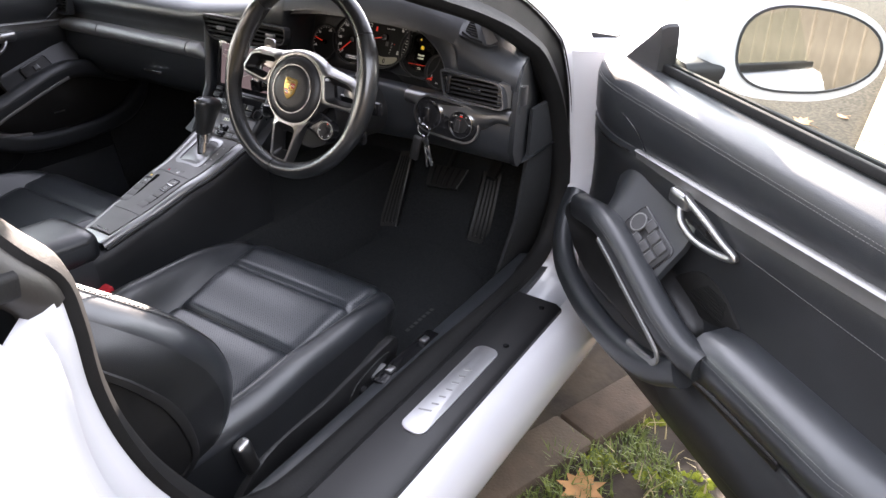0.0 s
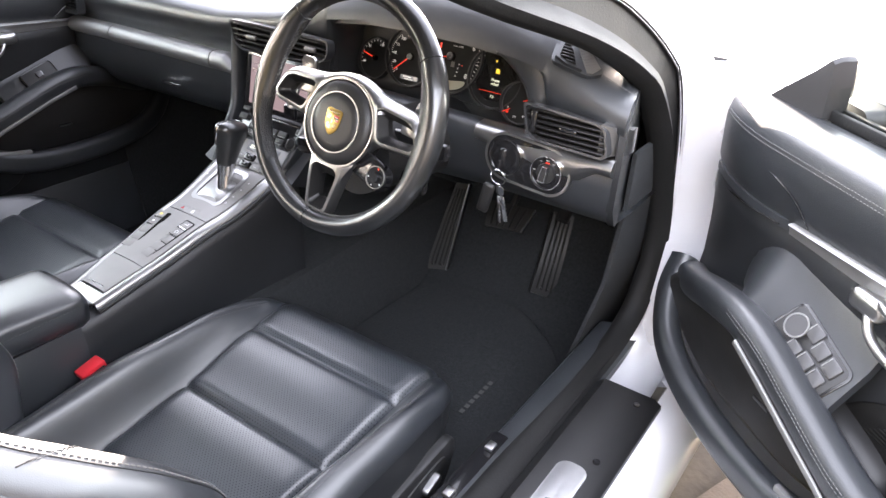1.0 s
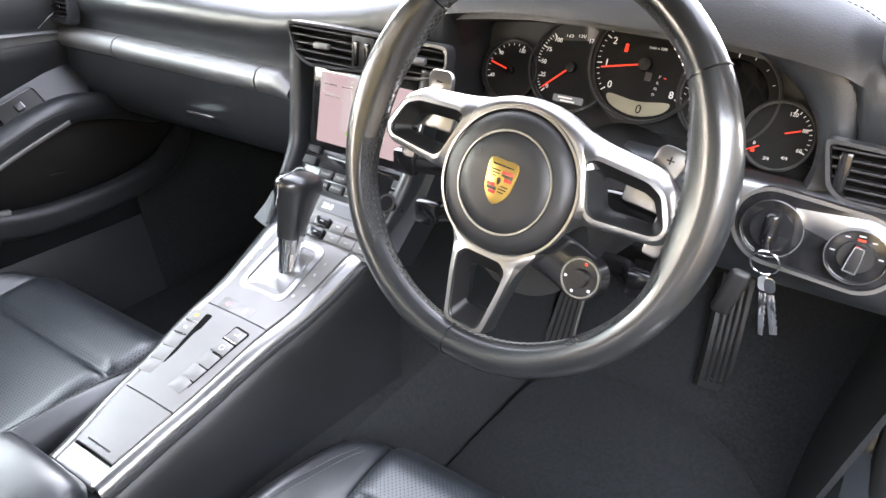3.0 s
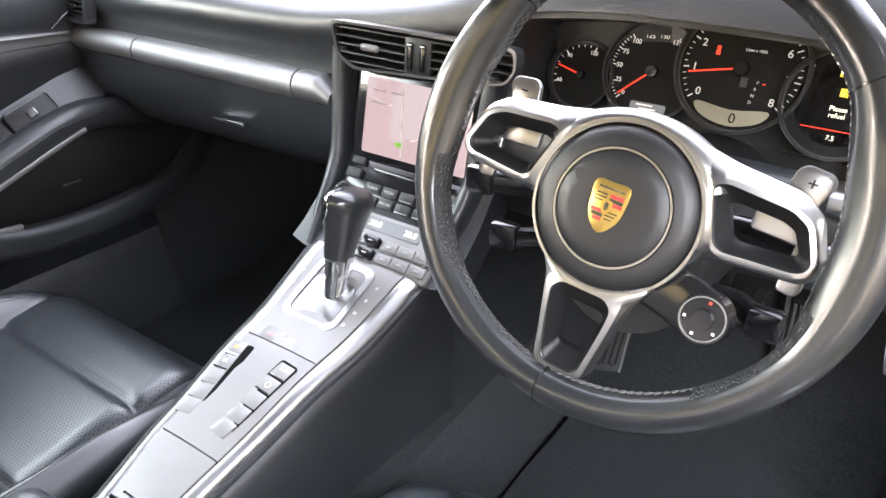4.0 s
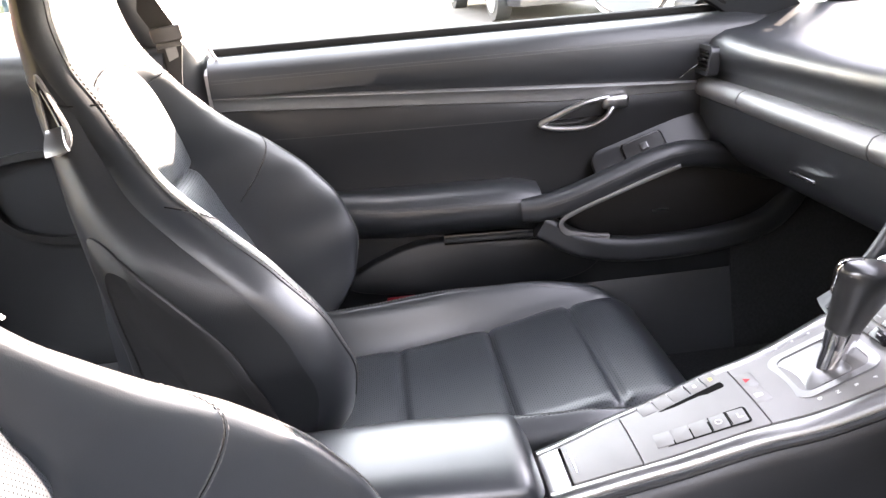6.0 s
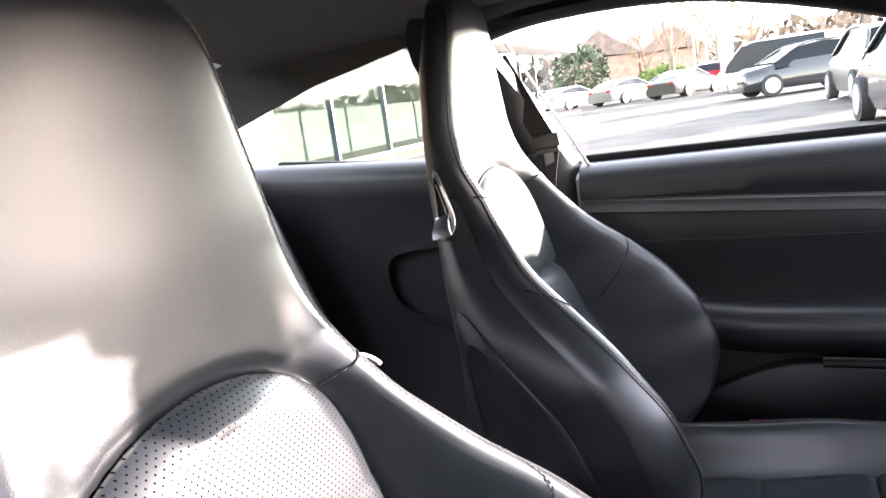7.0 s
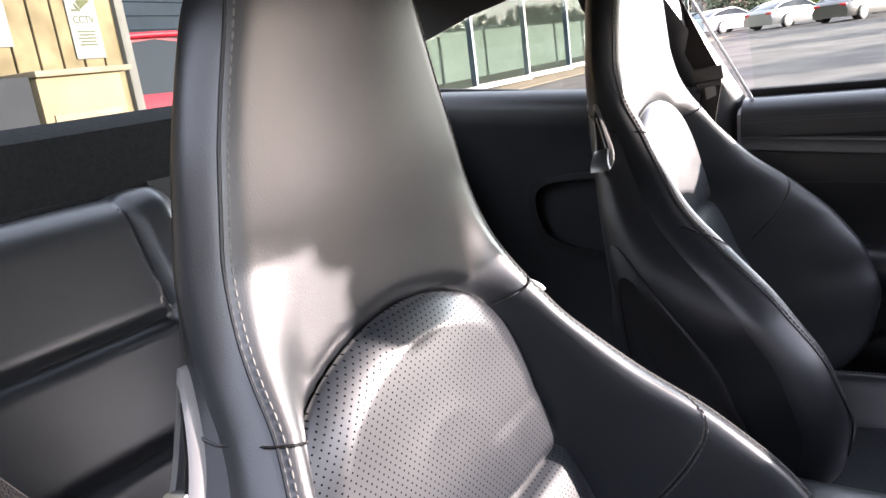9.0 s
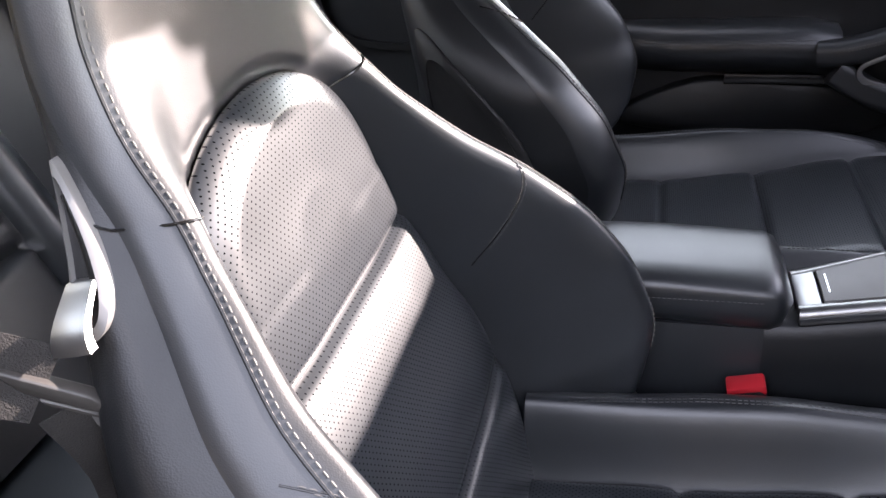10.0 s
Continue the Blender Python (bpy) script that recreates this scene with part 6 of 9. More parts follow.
# crest: a plain shield in its colours
crest_o = poly([(-0.0125, 0.0165), (0.0, 0.0172), (0.0125, 0.0165), (0.0132, 0.004), (0.0105, -0.009), (0.0, -0.0185), (-0.0105, -0.009), (-0.0132, 0.004)], 3)
bm = bmesh.new()
plate(bm, [(x * 1.15 - 0.003, y * 1.18) for x, y in crest_o], WM @ Matrix.Translation((0, 0, 0.0034)), 0.0016, 0.0004)
crest = part("badge", bm, GOLD, hub, "gold and red shield badge")
BADGE = ((0.0065, 0.0095, 0.0115, 0.0030, 1), (0.0065, 0.0062, 0.0118, 0.0030, 0), (0.0065, 0.0029, 0.0120, 0.0030, 1), (-0.0060, -0.0040, 0.0112, 0.0030, 1), (-0.0055, -0.0073, 0.0098, 0.0030, 0), (-0.0045, -0.0106, 0.0075, 0.0030, 1),
         (-0.0065, 0.0098, 0.0095, 0.0010, 0), (-0.0065, 0.0070, 0.0098, 0.0010, 0), (-0.0065, 0.0042, 0.0095, 0.0010, 0), (0.0062, -0.0035, 0.0095, 0.0010, 0), (0.0055, -0.0063, 0.0085, 0.0010, 0), (0.0046, -0.0091, 0.0065, 0.0010, 0), (0, 0.0150, 0.0220, 0.0014, 0))
for cx_, cy_, w_, h_, c_ in BADGE:
    bm = bmesh.new()
    box(bm, (cx_ - 0.003, cy_, 0.0051), (w_, h_, 0.0006), WM)
    part("badge_field", bm, (CREST_BLACK, CREST_RED)[c_], crest)
bm = bmesh.new()
plate(bm, poly([(-0.0070, 0.0052), (0.0010, 0.0052), (0.0012, -0.0010), (-0.003, -0.0062), (-0.0072, -0.0010)], 2), WM @ Matrix.Translation((0, 0.0, 0.0051)), 0.0008)
part("badge_field", bm, GOLD, crest)
bm = bmesh.new()
plate(bm, poly([(-0.0048, 0.0030), (-0.0016, 0.0036), (-0.0012, -0.0010), (-0.0036, -0.0030)], 2), WM @ Matrix.Translation((0, 0.0, 0.0058)), 0.0005)
part("badge_field", bm, CREST_BLACK, crest)
# spokes: silver frames with a dark inside
def spoke_frame(outer, inner, z=-0.006, name="spoke", slope=0.012):
    """A silver frame that falls away from its inner edge, with a dark funnel let into it."""
    o, i_ = rpoly(outer, 0.007, 4), rpoly(inner, 0.005, 4)
    n = len(o)

    def at(p, h):
        return WM @ Vector((p[0], p[1], z + h - 0.06 * max(0, math.hypot(*p) - 0.06)))
    lip, brow = [], []
    for (xo, yo), (xi, yi) in zip(o, i_):
        d = math.hypot(xo - xi, yo - yi)
        k = min(0.60, 0.0040 / max(d, 1e-5))
        lip.append((xi + (xo - xi) * k, yi + (yo - yi) * k))
        brow.append(min(1.0, max(0.0, (d - 0.007) / 0.009)))
    rows = [[at(p, -0.024) for p in o], [at(p, -0.003 - slope * b) for p, b in zip(o, brow)], [at((a[0] + (c[0] - a[0]) * 0.45, a[1] + (c[1] - a[1]) * 0.45), 0.0004 - slope * 0.35 * b) for a, c, b in zip(lip, o, brow)],
            [at(p, 0.0010) for p in lip], [at(p, 0.0014) for p in i_], [at(p, -0.003) for p in i_]]
    bm = bmesh.new()
    loft(bm, rows, caps=False)
    sp = part(name, bm, SILVER, wheel, "satin silver spoke", angle=28)
    c = (sum(p[0] for p in i_) / n, sum(p[1] for p in i_) / n)
    near = [(c[0] + (x - c[0]) * 0.97, c[1] + (y - c[1]) * 0.955) for x, y in i_]
    mid = [(c[0] + (x - c[0]) * 0.70, c[1] + (y - c[1]) * 0.56) for x, y in i_]
    bm = bmesh.new()
    loft(bm, [[at(p, h) for p in src] for src, h in ((i_, -0.001), (near, -0.002), (near, -0.004), (mid, -0.018), (mid, -0.030), (i_, -0.022))], caps=False)
    part("spoke_inlay", bm, SPOKE_BLACK, sp, angle=28)
    return sp


for sx in (-1, 1):
    spoke_frame([(sx * x, y) for x, y in ((0.040, 0.0715), (0.074, 0.0640), (0.126, 0.0585), (0.144, 0.046), (0.1575, 0.014), (0.155, 0.0015), (0.146, -0.0050), (0.088, -0.0095), (0.074, -0.014), (0.060, -0.030))],
                [(sx * x, y) for x, y in ((0.0655, 0.0440), (0.075, 0.0478), (0.1235, 0.0440), (0.1375, 0.037), (0.1490, 0.0115), (0.1465, 0.0050), (0.1400, 0.0020), (0.0880, -0.0020), (0.0800, 0.0025), (0.0755, 0.016))])
    # paddle behind the rim
    bm = bmesh.new()
    for outl in ([(0.108, 0.050), (0.112, 0.074), (0.118, 0.079), (0.138, 0.077), (0.142, 0.070), (0.134, 0.048)], [(0.096, 0.020), (0.096, 0.046), (0.136, 0.050), (0.142, 0.018)], [(0.130, -0.018), (0.132, 0.022), (0.148, 0.022), (0.148, -0.014), (0.144, -0.019)]):
        o = rpoly([(sx * x, y) for x, y in outl], 0.004, 3)
        plate(bm, o if sx > 0 else o[::-1], WM @ Matrix.Translation((0, 0, -0.046)), 0.006, 0.002)
    pd = part("shift_paddle", bm, SILVER, wheel, "silver shift paddle")
    bm = bmesh.new()
    box(bm, (sx * 0.126, 0.066, -0.0396), (0.007, 0.0014, 0.0006), WM)
    if sx > 0:
        box(bm, (sx * 0.126, 0.066, -0.0396), (0.0014, 0.007, 0.0008), WM)
    part("paddle_mark", bm, PLASTIC, pd)
# silver bridge over the hub, from spoke to spoke
bm = bmesh.new()
rows = []
for k in np.linspace(-1, 1, 40):
    a = radians(90 - 62 * k)
    r1 = 0.0785 + 0.0065 * min(1.0, abs(k) / 0.7) ** 2
    rows.append([WM @ Vector((r_ * math.cos(a), r_ * math.sin(a), z_)) for r_, z_ in ((0.0690, -0.0095), (0.0725, -0.0072), (0.0725 + (r1 - 0.0725) * 0.5, -0.0085), (r1, -0.014), (r1 + 0.003, -0.026))])
sheet(bm, rows, -0.005, WM.to_3x3() @ Vector((0, 0, 1)))
part("hub_bridge", bm, SILVER, wheel, "satin silver bridge over the hub", angle=60)
spoke_frame([(-0.050, -0.052), (0.050, -0.052), (0.0375, -0.074), (0.0320, -0.100), (0.0240, -0.146), (0.0170, -0.1525), (-0.0170, -0.1525), (-0.0240, -0.146), (-0.0320, -0.100), (-0.0375, -0.074)],
            [(-0.0200, -0.0725), (0.0200, -0.0725), (0.0275, -0.080), (0.0255, -0.100), (0.0185, -0.141), (0.0135, -0.1462), (-0.0135, -0.1462), (-0.0185, -0.141), (-0.0255, -0.100), (-0.0275, -0.080)], slope=0.004)
bm = bmesh.new()
ring_plate(bm, circle(0.0715, 72), circle(0.0690, 72), WM @ Matrix.Translation((0, 0, -0.014)), 0.0085)
part("hub_bezel", bm, SILVER, wheel)
# drive mode dial on a short arm
mm = WM @ pose(0.094, -0.057, -0.022)
bm = bmesh.new()
path = [WM @ Vector((0.045, -0.045, -0.03)), WM @ Vector((0.070, -0.050, -0.028)), WM @ Vector((0.094, -0.057, -0.026))]
sweep(bm, path, rrect(0.045, 0.012, 0.004, 3), up=WM.to_3x3() @ Vector((0, 0, 1)))
cyl(bm, mm @ Vector((0, 0, -0.012)), mm @ Vector((0, 0, 0.004)), 0.0225, 0.0200, 32)
dial = part("mode_dial", bm, GLOSS_BLACK, wheel)
bm = bmesh.new()
ring_plate(bm, circle(0.0182, 32), circle(0.0172, 32), mm @ Matrix.Translation((0, 0, 0.003)), 0.003)
part("dial_ring", bm, SILVER, dial)
bm = bmesh.new()
cyl(bm, mm @ Vector((0, 0, 0.003)), mm @ Vector((0, 0, 0.010)), 0.009, 0.008, 24)
part("dial_button", bm, GLOSS_BLACK, dial)
for a, c_ in ((85, NEEDLE), (190, WHITE), (255, WHITE), (325, WHITE)):
    bm = bmesh.new()
    box(bm, (0.0140 * math.cos(radians(a)), 0.0140 * math.sin(radians(a)), 0.0045), (0.0024, 0.0022, 0.0006), mm)
    part("dial_mark", bm, c_, dial)

# ---- centre console ----
console = thing("centre_console", "grey centre console with silver side rails and button rows", "console")
CON = [(-0.30, 0.446), (-0.264, 0.452), (-0.158, 0.470), (-0.06, 0.500), (0.0, 0.512), (0.05, 0.532), (0.10, 0.555)]


# middle of the console's panels
con_c = Smooth([(-0.30, 0.036), (-0.27, 0.033), (-0.185, 0.019), (-0.047, 0.0145), (0.10, 0.017)], 0.05)


def con_w(y):
    """Half the width of its panels."""
    return lin_table(y, [(-0.30, 0.029), (-0.265, 0.032), (-0.185, 0.043), (-0.047, 0.054), (0.10, 0.066), (0.16, 0.072)])


con_z = Smooth(CON, 0.045)


def con_pose(x, y, lift=0.0):
    s = (con_z(y + 0.02) - con_z(y - 0.02)) / 0.04
    return frame_of((x, y, con_z(y)), (1, 0, 0), (0, 1, s)) @ Matrix.Translation((0, 0, lift))


bm = bmesh.new()
rows = []
for y in np.linspace(-0.36, 0.16, 24):
    z = con_z(y)
    w = con_w(y) + 0.025
    rows.append([Vector((con_c(y) + u, y, zz)) for u, zz in ((-w - 0.022, 0.13), (-w - 0.014, 0.28), (-w - 0.009, z - 0.07), (-w - 0.005, z - 0.030), (-w, z - 0.016), (-w + 0.008, z - 0.010), (w - 0.008, z - 0.010), (w, z - 0.016), (w + 0.005, z - 0.030), (w + 0.009, z - 0.07), (w + 0.014, 0.28), (w + 0.022, 0.13))])
loft(bm, rows)
part("console_body", bm, LEATHER_DARK, console, "black leather console side", angle=40)
bm = bmesh.new()
rows = []
for y in np.linspace(-0.98, 0.80, 30):
    h = 0.33 + 0.02 * math.sin(2 * y)
    rows.append([Vector((XC + u, y, zz)) for u, zz in ((-0.17, 0.12), (-0.155, 0.24), (-0.13, h), (0.13, h), (0.155, 0.24), (0.17, 0.12))])
loft(bm, rows)
part("tunnel", bm, CARPET, console, "carpeted tunnel", angle=40)
for sx in (-1, 1):
    bm = bmesh.new()
    rows = []
    for y in np.linspace(-0.292, 0.128, 40):
        w = con_w(y)
        wide = lin_table(y, [(-0.29, 0.018), (-0.17, 0.016), (-0.04, 0.019), (0.10, 0.023)])
        rows.append([Vector((con_c(y) + sx * (w + u * wide), y, con_z(y) + h + 0.45 * max(0, y - 0.112))) for u, h in ((0.05, -0.004), (0.06, 0.0028), (0.16, 0.0040), (0.55, 0.0036), (0.82, 0.0016), (1.0, -0.0040), (1.04, -0.010))])
    sheet(bm, rows, 0.004, (0, 0, -1))
    part("silver_rail", bm, SILVER, console, "satin silver rail", angle=50)
for y0, y1, nm in ((-0.294, -0.2655, "silver_rail"), (0.1075, 0.124, "silver_rail")):
    bm = bmesh.new()
    rows = [[Vector((con_c(y) + u * (con_w(y) + 0.006), y, con_z(y) + 0.0034 + 0.45 * max(0, y - 0.112) - (0.003 if k in (0, 3) else 0))) for u in np.linspace(-1, 1, 9)] for k, y in enumerate((y0, y0 + 0.002, y1 - 0.002, y1))]
    sheet(bm, rows, 0.004, (0, 0, -1))
    part(nm, bm, SILVER, console, "satin silver end band", angle=50)
    # dark edge of leather outside the rails
for sx in (-1, 1):
    bm = bmesh.new()
    sweep(bm, [Vector((con_c(y) + sx * (con_w(y) + lin_table(y, [(-0.29, 0.018), (-0.17, 0.016), (-0.04, 0.019), (0.10, 0.023)]) + 0.003), y, con_z(y) - 0.009)) for y in np.linspace(-0.292, 0.128, 30)], circle(0.0045, 8))
    part("edge_roll", bm, LEATHER_DARK, console)


def con_panel(y0, y1, mat, name, x0=-0.063, x1=0.063, r=0.006, lift=0.002, depth=0.003):
    bm = bmesh.new()
    n = 10
    rows = []
    for y in np.linspace(y0, y1, n):
        rows.append([Vector((con_c(y) + u * con_w(y), y, con_z(y) + lift + 0.0015 * (1 - u * u))) for u in np.linspace(-1, 1, 9)])
    sheet(bm, rows, depth, (0, 0, 1))
    return part(name, bm, mat, console, angle=40)


ash = con_panel(-0.264, -0.1855, GREY_PANEL, "ashtray_lid")
keyp = con_panel(-0.1835, -0.0435, GREY_PANEL, "key_panel")
front = con_panel(-0.0415, 0.107, GREY_PANEL, "gate_panel")
# bright strip along the lid's end
bm = bmesh.new()
box(bm, (0, 0, 0.0062), (0.040, 0.0030, 0.0016), con_pose(0.030, -0.2555), 0.0007, 1)
part("lid_strip", bm, CHROME, ash)


def row_pose(x0, x1, y, lift=0.0):
    """A place in a row of keys that runs from x0 at its near end to x1 at its far end."""
    q = (y + 0.160) / 0.102
    return con_pose(x0 + (x1 - x0) * q, y, lift) @ Matrix.Rotation(-math.atan2(x1 - x0, 0.102), 4, "Z")


# long slot between the rows of keys, a flat strip with its shade put in as near-black, with a shallow scoop at its near
# end
bm = bmesh.new()
plate(bm, rrect(0.0105, 0.112, 0.003, 3), row_pose(-0.0035, -0.0165, -0.110, 0.0050), 0.0008)
part("slot", bm, RECESS_SHADE, keyp, "flat near-black strip standing for the slot's shaded depth")
bm = bmesh.new()
plate(bm, rrect(0.030, 0.010, 0.004, 3), row_pose(0.0065, 0.0065, -0.1690, 0.0050), 0.0008)
part("scoop", bm, SILVER, keyp)
for k in range(5):
    y = -0.1485 + 0.0206 * k
    bm = bmesh.new()
    plate(bm, rrect(0.0225, 0.0200, 0.0015, 3), row_pose(-0.0220, -0.0335, y, 0.0035), 0.0026, 0.0006)
    b = part("key_left", bm, BUTTON, keyp)
    if k > 2:
        bm = bmesh.new()
        box(bm, (0, 0.001, 0.0063), (0.005, 0.004, 0.0003), row_pose(-0.0220, -0.0335, y))
        part("key_mark", bm, AMBER if k == 4 else WHITE, b)
        bm = bmesh.new()
        box(bm, (0, -0.0095, 0.0062), (0.021, 0.0016, 0.0008), row_pose(-0.0220, -0.0335, y))
        part("key_edge", bm, CHROME, b)
# flat well plate, its shade painted in as near-black
bm = bmesh.new()
plate(bm, rrect(0.0265, 0.112, 0.004, 3), row_pose(0.0360, 0.0445, -0.109, 0.0035), 0.0025)
part("key_well", bm, RECESS_SHADE, keyp)
for k in range(5):
    y = -0.1505 + 0.0207 * k
    bm = bmesh.new()
    plate(bm, rrect(0.0232, 0.0198, 0.0015, 3), row_pose(0.0360, 0.0445, y, 0.0045), 0.0022, 0.0006)
    b = part("key_right", bm, BUTTON, keyp)
    if k > 2:
        bm = bmesh.new()
        if k == 3:
            ring_plate(bm, circle(0.0040, 14), circle(0.0032, 14), row_pose(0.0360, 0.0445, y, 0.0068), 0.0003)
        else:
            box(bm, (0, 0.001, 0.0069), (0.008, 0.0010, 0.0004), row_pose(0.0360, 0.0445, y))
            box(bm, (0.003, 0.0032, 0.0069), (0.0010, 0.0050, 0.0004), row_pose(0.0360, 0.0445, y))
        part("key_mark", bm, WHITE, b)
        bm = bmesh.new()
        box(bm, (0, -0.0093, 0.0070), (0.0215, 0.0014, 0.0007), row_pose(0.0360, 0.0445, y))
        part("key_edge", bm, CHROME, b)
for bx, c_ in ((-0.0100, CREST_RED), (0.0205, MARK)):
    bm = bmesh.new()
    plate(bm, rrect(0.0285, 0.0200, 0.003, 3), con_pose(bx, -0.0305, 0.0045), 0.0018, 0.0006)
    b = part("hazard_key" if bx < 0 else "lock_key", bm, BUTTON, front)
    bm = bmesh.new()
    if bx < 0:
        plate(bm, [(0.0045, -0.003), (0, 0.0045), (-0.0045, -0.003)], con_pose(bx, -0.0310, 0.0062), 0.0003)
    else:
        ring_plate(bm, circle(0.0028, 12), circle(0.0020, 12), con_pose(bx, -0.0295, 0.0062), 0.0003)
        box(bm, (0, -0.003, 0.0064), (0.0062, 0.0045, 0.0003), con_pose(bx, -0.0305))
    part("key_mark", bm, c_, b)
# lever gate
gm = con_pose(0.0105, 0.049, 0.004)
outer = rrect(0.086, 0.102, 0.016, 5)
bm = bmesh.new()
ring_plate(bm, outer, [(x * 0.80, y * 0.82) for x, y in outer], gm, 0.004)
gate = part("gate_frame", bm, SILVER, front, "silver lever surround")
bm = bmesh.new()
plate(bm, [(x * 0.80, y * 0.82) for x, y in outer], gm @ Matrix.Translation((0, 0, -0.001)), 0.0015)
part("gate_well", bm, CREST_BLACK, gate)
bm = bmesh.new()
plate(bm, rrect(0.064, 0.060, 0.008), gm @ Matrix.Translation((0.0, -0.010, 0.0006)), 0.0022, 0.0005)
part("gate_slide", bm, SILVER, gate, "polished slide plate")
for k, t in enumerate("DNRP"):
    words(t, 0.0065, con_pose(0.0600 + 0.0022 * k, 0.018 + 0.019 * k, 0.0066), WHITE, front, name="gate_letter", depth=0.0002)
for k in range(3):
    bm = bmesh.new()
    box(bm, (0, 0, 0.0072), (0.0026, 0.0026, 0.0004), con_pose(-0.0440, 0.024 + 0.020 * k))
    part("gate_mark", bm, WHITE, front)
# armrest
bm = bmesh.new()
rings = []
for y in np.linspace(-0.665, -0.300, 30):
    k = (y + 0.665) / 0.365
    e = min(1.0, (1 - k) / 0.07, k / 0.05)
    e = math.sqrt(max(0.02, 1 - (1 - e) ** 2))
    top = 0.502 - 0.020 * max(0, k - 0.6)
    ring = []
    for a in np.linspace(0, 2 * math.pi, 32, endpoint=False):
        c_, s_ = math.cos(a), math.sin(a)
        sq = 0.45
        ring.append(Vector((XC + 0.012 + 0.076 * (0.6 + 0.4 * e) * math.copysign(abs(c_) ** sq, c_), y, 0.468 + (0.034 if s_ > 0 else 0.040) * e * math.copysign(abs(s_) ** 0.6, s_) + (top - 0.502))))
    rings.append(ring)
loft(bm, rings)
arm = tagged(link_mesh("armrest", bm, LEATHER, True, 70), "padded black leather armrest lid on the console", "armrest")
bm = bmesh.new()
line = [Vector((XC + 0.012 + sx_ * 0.0765, y, 0.474)) for sx_ in (1,) for y in np.linspace(-0.64, -0.33, 30)]
stitches(bm, line, 0.004, 0.002, 0.0007)
part("stitching", bm, DARK_THREAD, arm)
bm = bmesh.new()
rows = []
for y in np.linspace(-0.70, -0.33, 12):
    rows.append([Vector((XC + 0.010 + u, y, zz)) for u, zz in ((-0.09, 0.2), (-0.078, 0.40), (-0.07, 0.432), (0.07, 0.432), (0.078, 0.40), (0.09, 0.2))])
loft(bm, rows)
part("armrest_box", bm, DASH, console, angle=40)

# ---- gear lever ----
lever = thing("gear_lever", "black leather gear selector with polished metal side and neck", "gear lever")
bm = bmesh.new()
cyl(bm, (XC + 0.002, 0.052, 0.530), (XC + 0.002, 0.066, 0.592), 0.0150, 0.0140, 28)
cyl(bm, (XC + 0.002, 0.0600, 0.560), (XC + 0.002, 0.0655, 0.585), 0.0172, 0.0178, 28)
part("lever_neck", bm, CHROME, lever, "polished neck")
bm = bmesh.new()
box(bm, (XC + 0.008, 0.050, 0.572), (0.012, 0.003, 0.016), pose(0, 0, 0), 0.001)
part("neck_plate", bm, GREY_PANEL, lever)
bm = bmesh.new()
rings = []
grip_w = Smooth([(0, 0.0165), (0.10, 0.0185), (0.3, 0.0205), (0.5, 0.0235), (0.68, 0.0272), (0.82, 0.0280), (0.92, 0.0240), (0.98, 0.0150), (1.0, 0.004)], 0.06)


def grip_point(k, a, lift=0.0):
    """A point of the lever's grip: k up its length, a round it."""
    w = grip_w(k) + lift
    c = Vector((XC + 0.003 + 0.004 * k, 0.060 + 0.032 * k - 0.006 * k * k, 0.580 + 0.088 * k))
    long = 1.05 + 0.30 * k
    return c + Vector((0.92 * w * math.cos(a), long * w * math.sin(a), -0.34 * w * math.sin(a)))


for k in np.linspace(0, 1, 30):
    rings.append([grip_point(k, a) for a in np.linspace(0, 2 * math.pi, 32, endpoint=False)])
loft(bm, rings)
part("lever_grip", bm, RIM_LEATHER, lever, angle=80)
bm = bmesh.new()
rows = []
for k in np.linspace(0.40, 0.985, 20):
    half = 62 * math.sin(math.pi / 2 * min(1.0, (k - 0.38) / 0.34)) ** 0.8
    rows.append([grip_point(k, a, 0.0012) for a in np.linspace(radians(204 - half), radians(204 + half), 15)])
sheet(bm, rows, -0.003, (-0.5, -0.8, 0.1))
part("lever_inlay", bm, CHROME, lever, "polished silver inlay", angle=60)
bm = bmesh.new()
sweep(bm, [grip_point(k, radians(204 + 62 * math.sin(math.pi / 2 * min(1.0, (k - 0.38) / 0.34)) ** 0.8), 0.0016) for k in np.linspace(0.40, 0.985, 20)], circle(0.0010, 6), up=(1, 0, 0))
part("inlay_edge", bm, CREST_BLACK, lever)
bm = bmesh.new()
rows = [[grip_point(k, a, 0.0022) for a in np.linspace(radians(188 - 14), radians(188 + 14), 6)] for k in np.linspace(0.60, 0.80, 8)]
sheet(bm, rows, -0.002, (-0.5, -0.8, 0.1))
part("lever_button", bm, SILVER, lever)

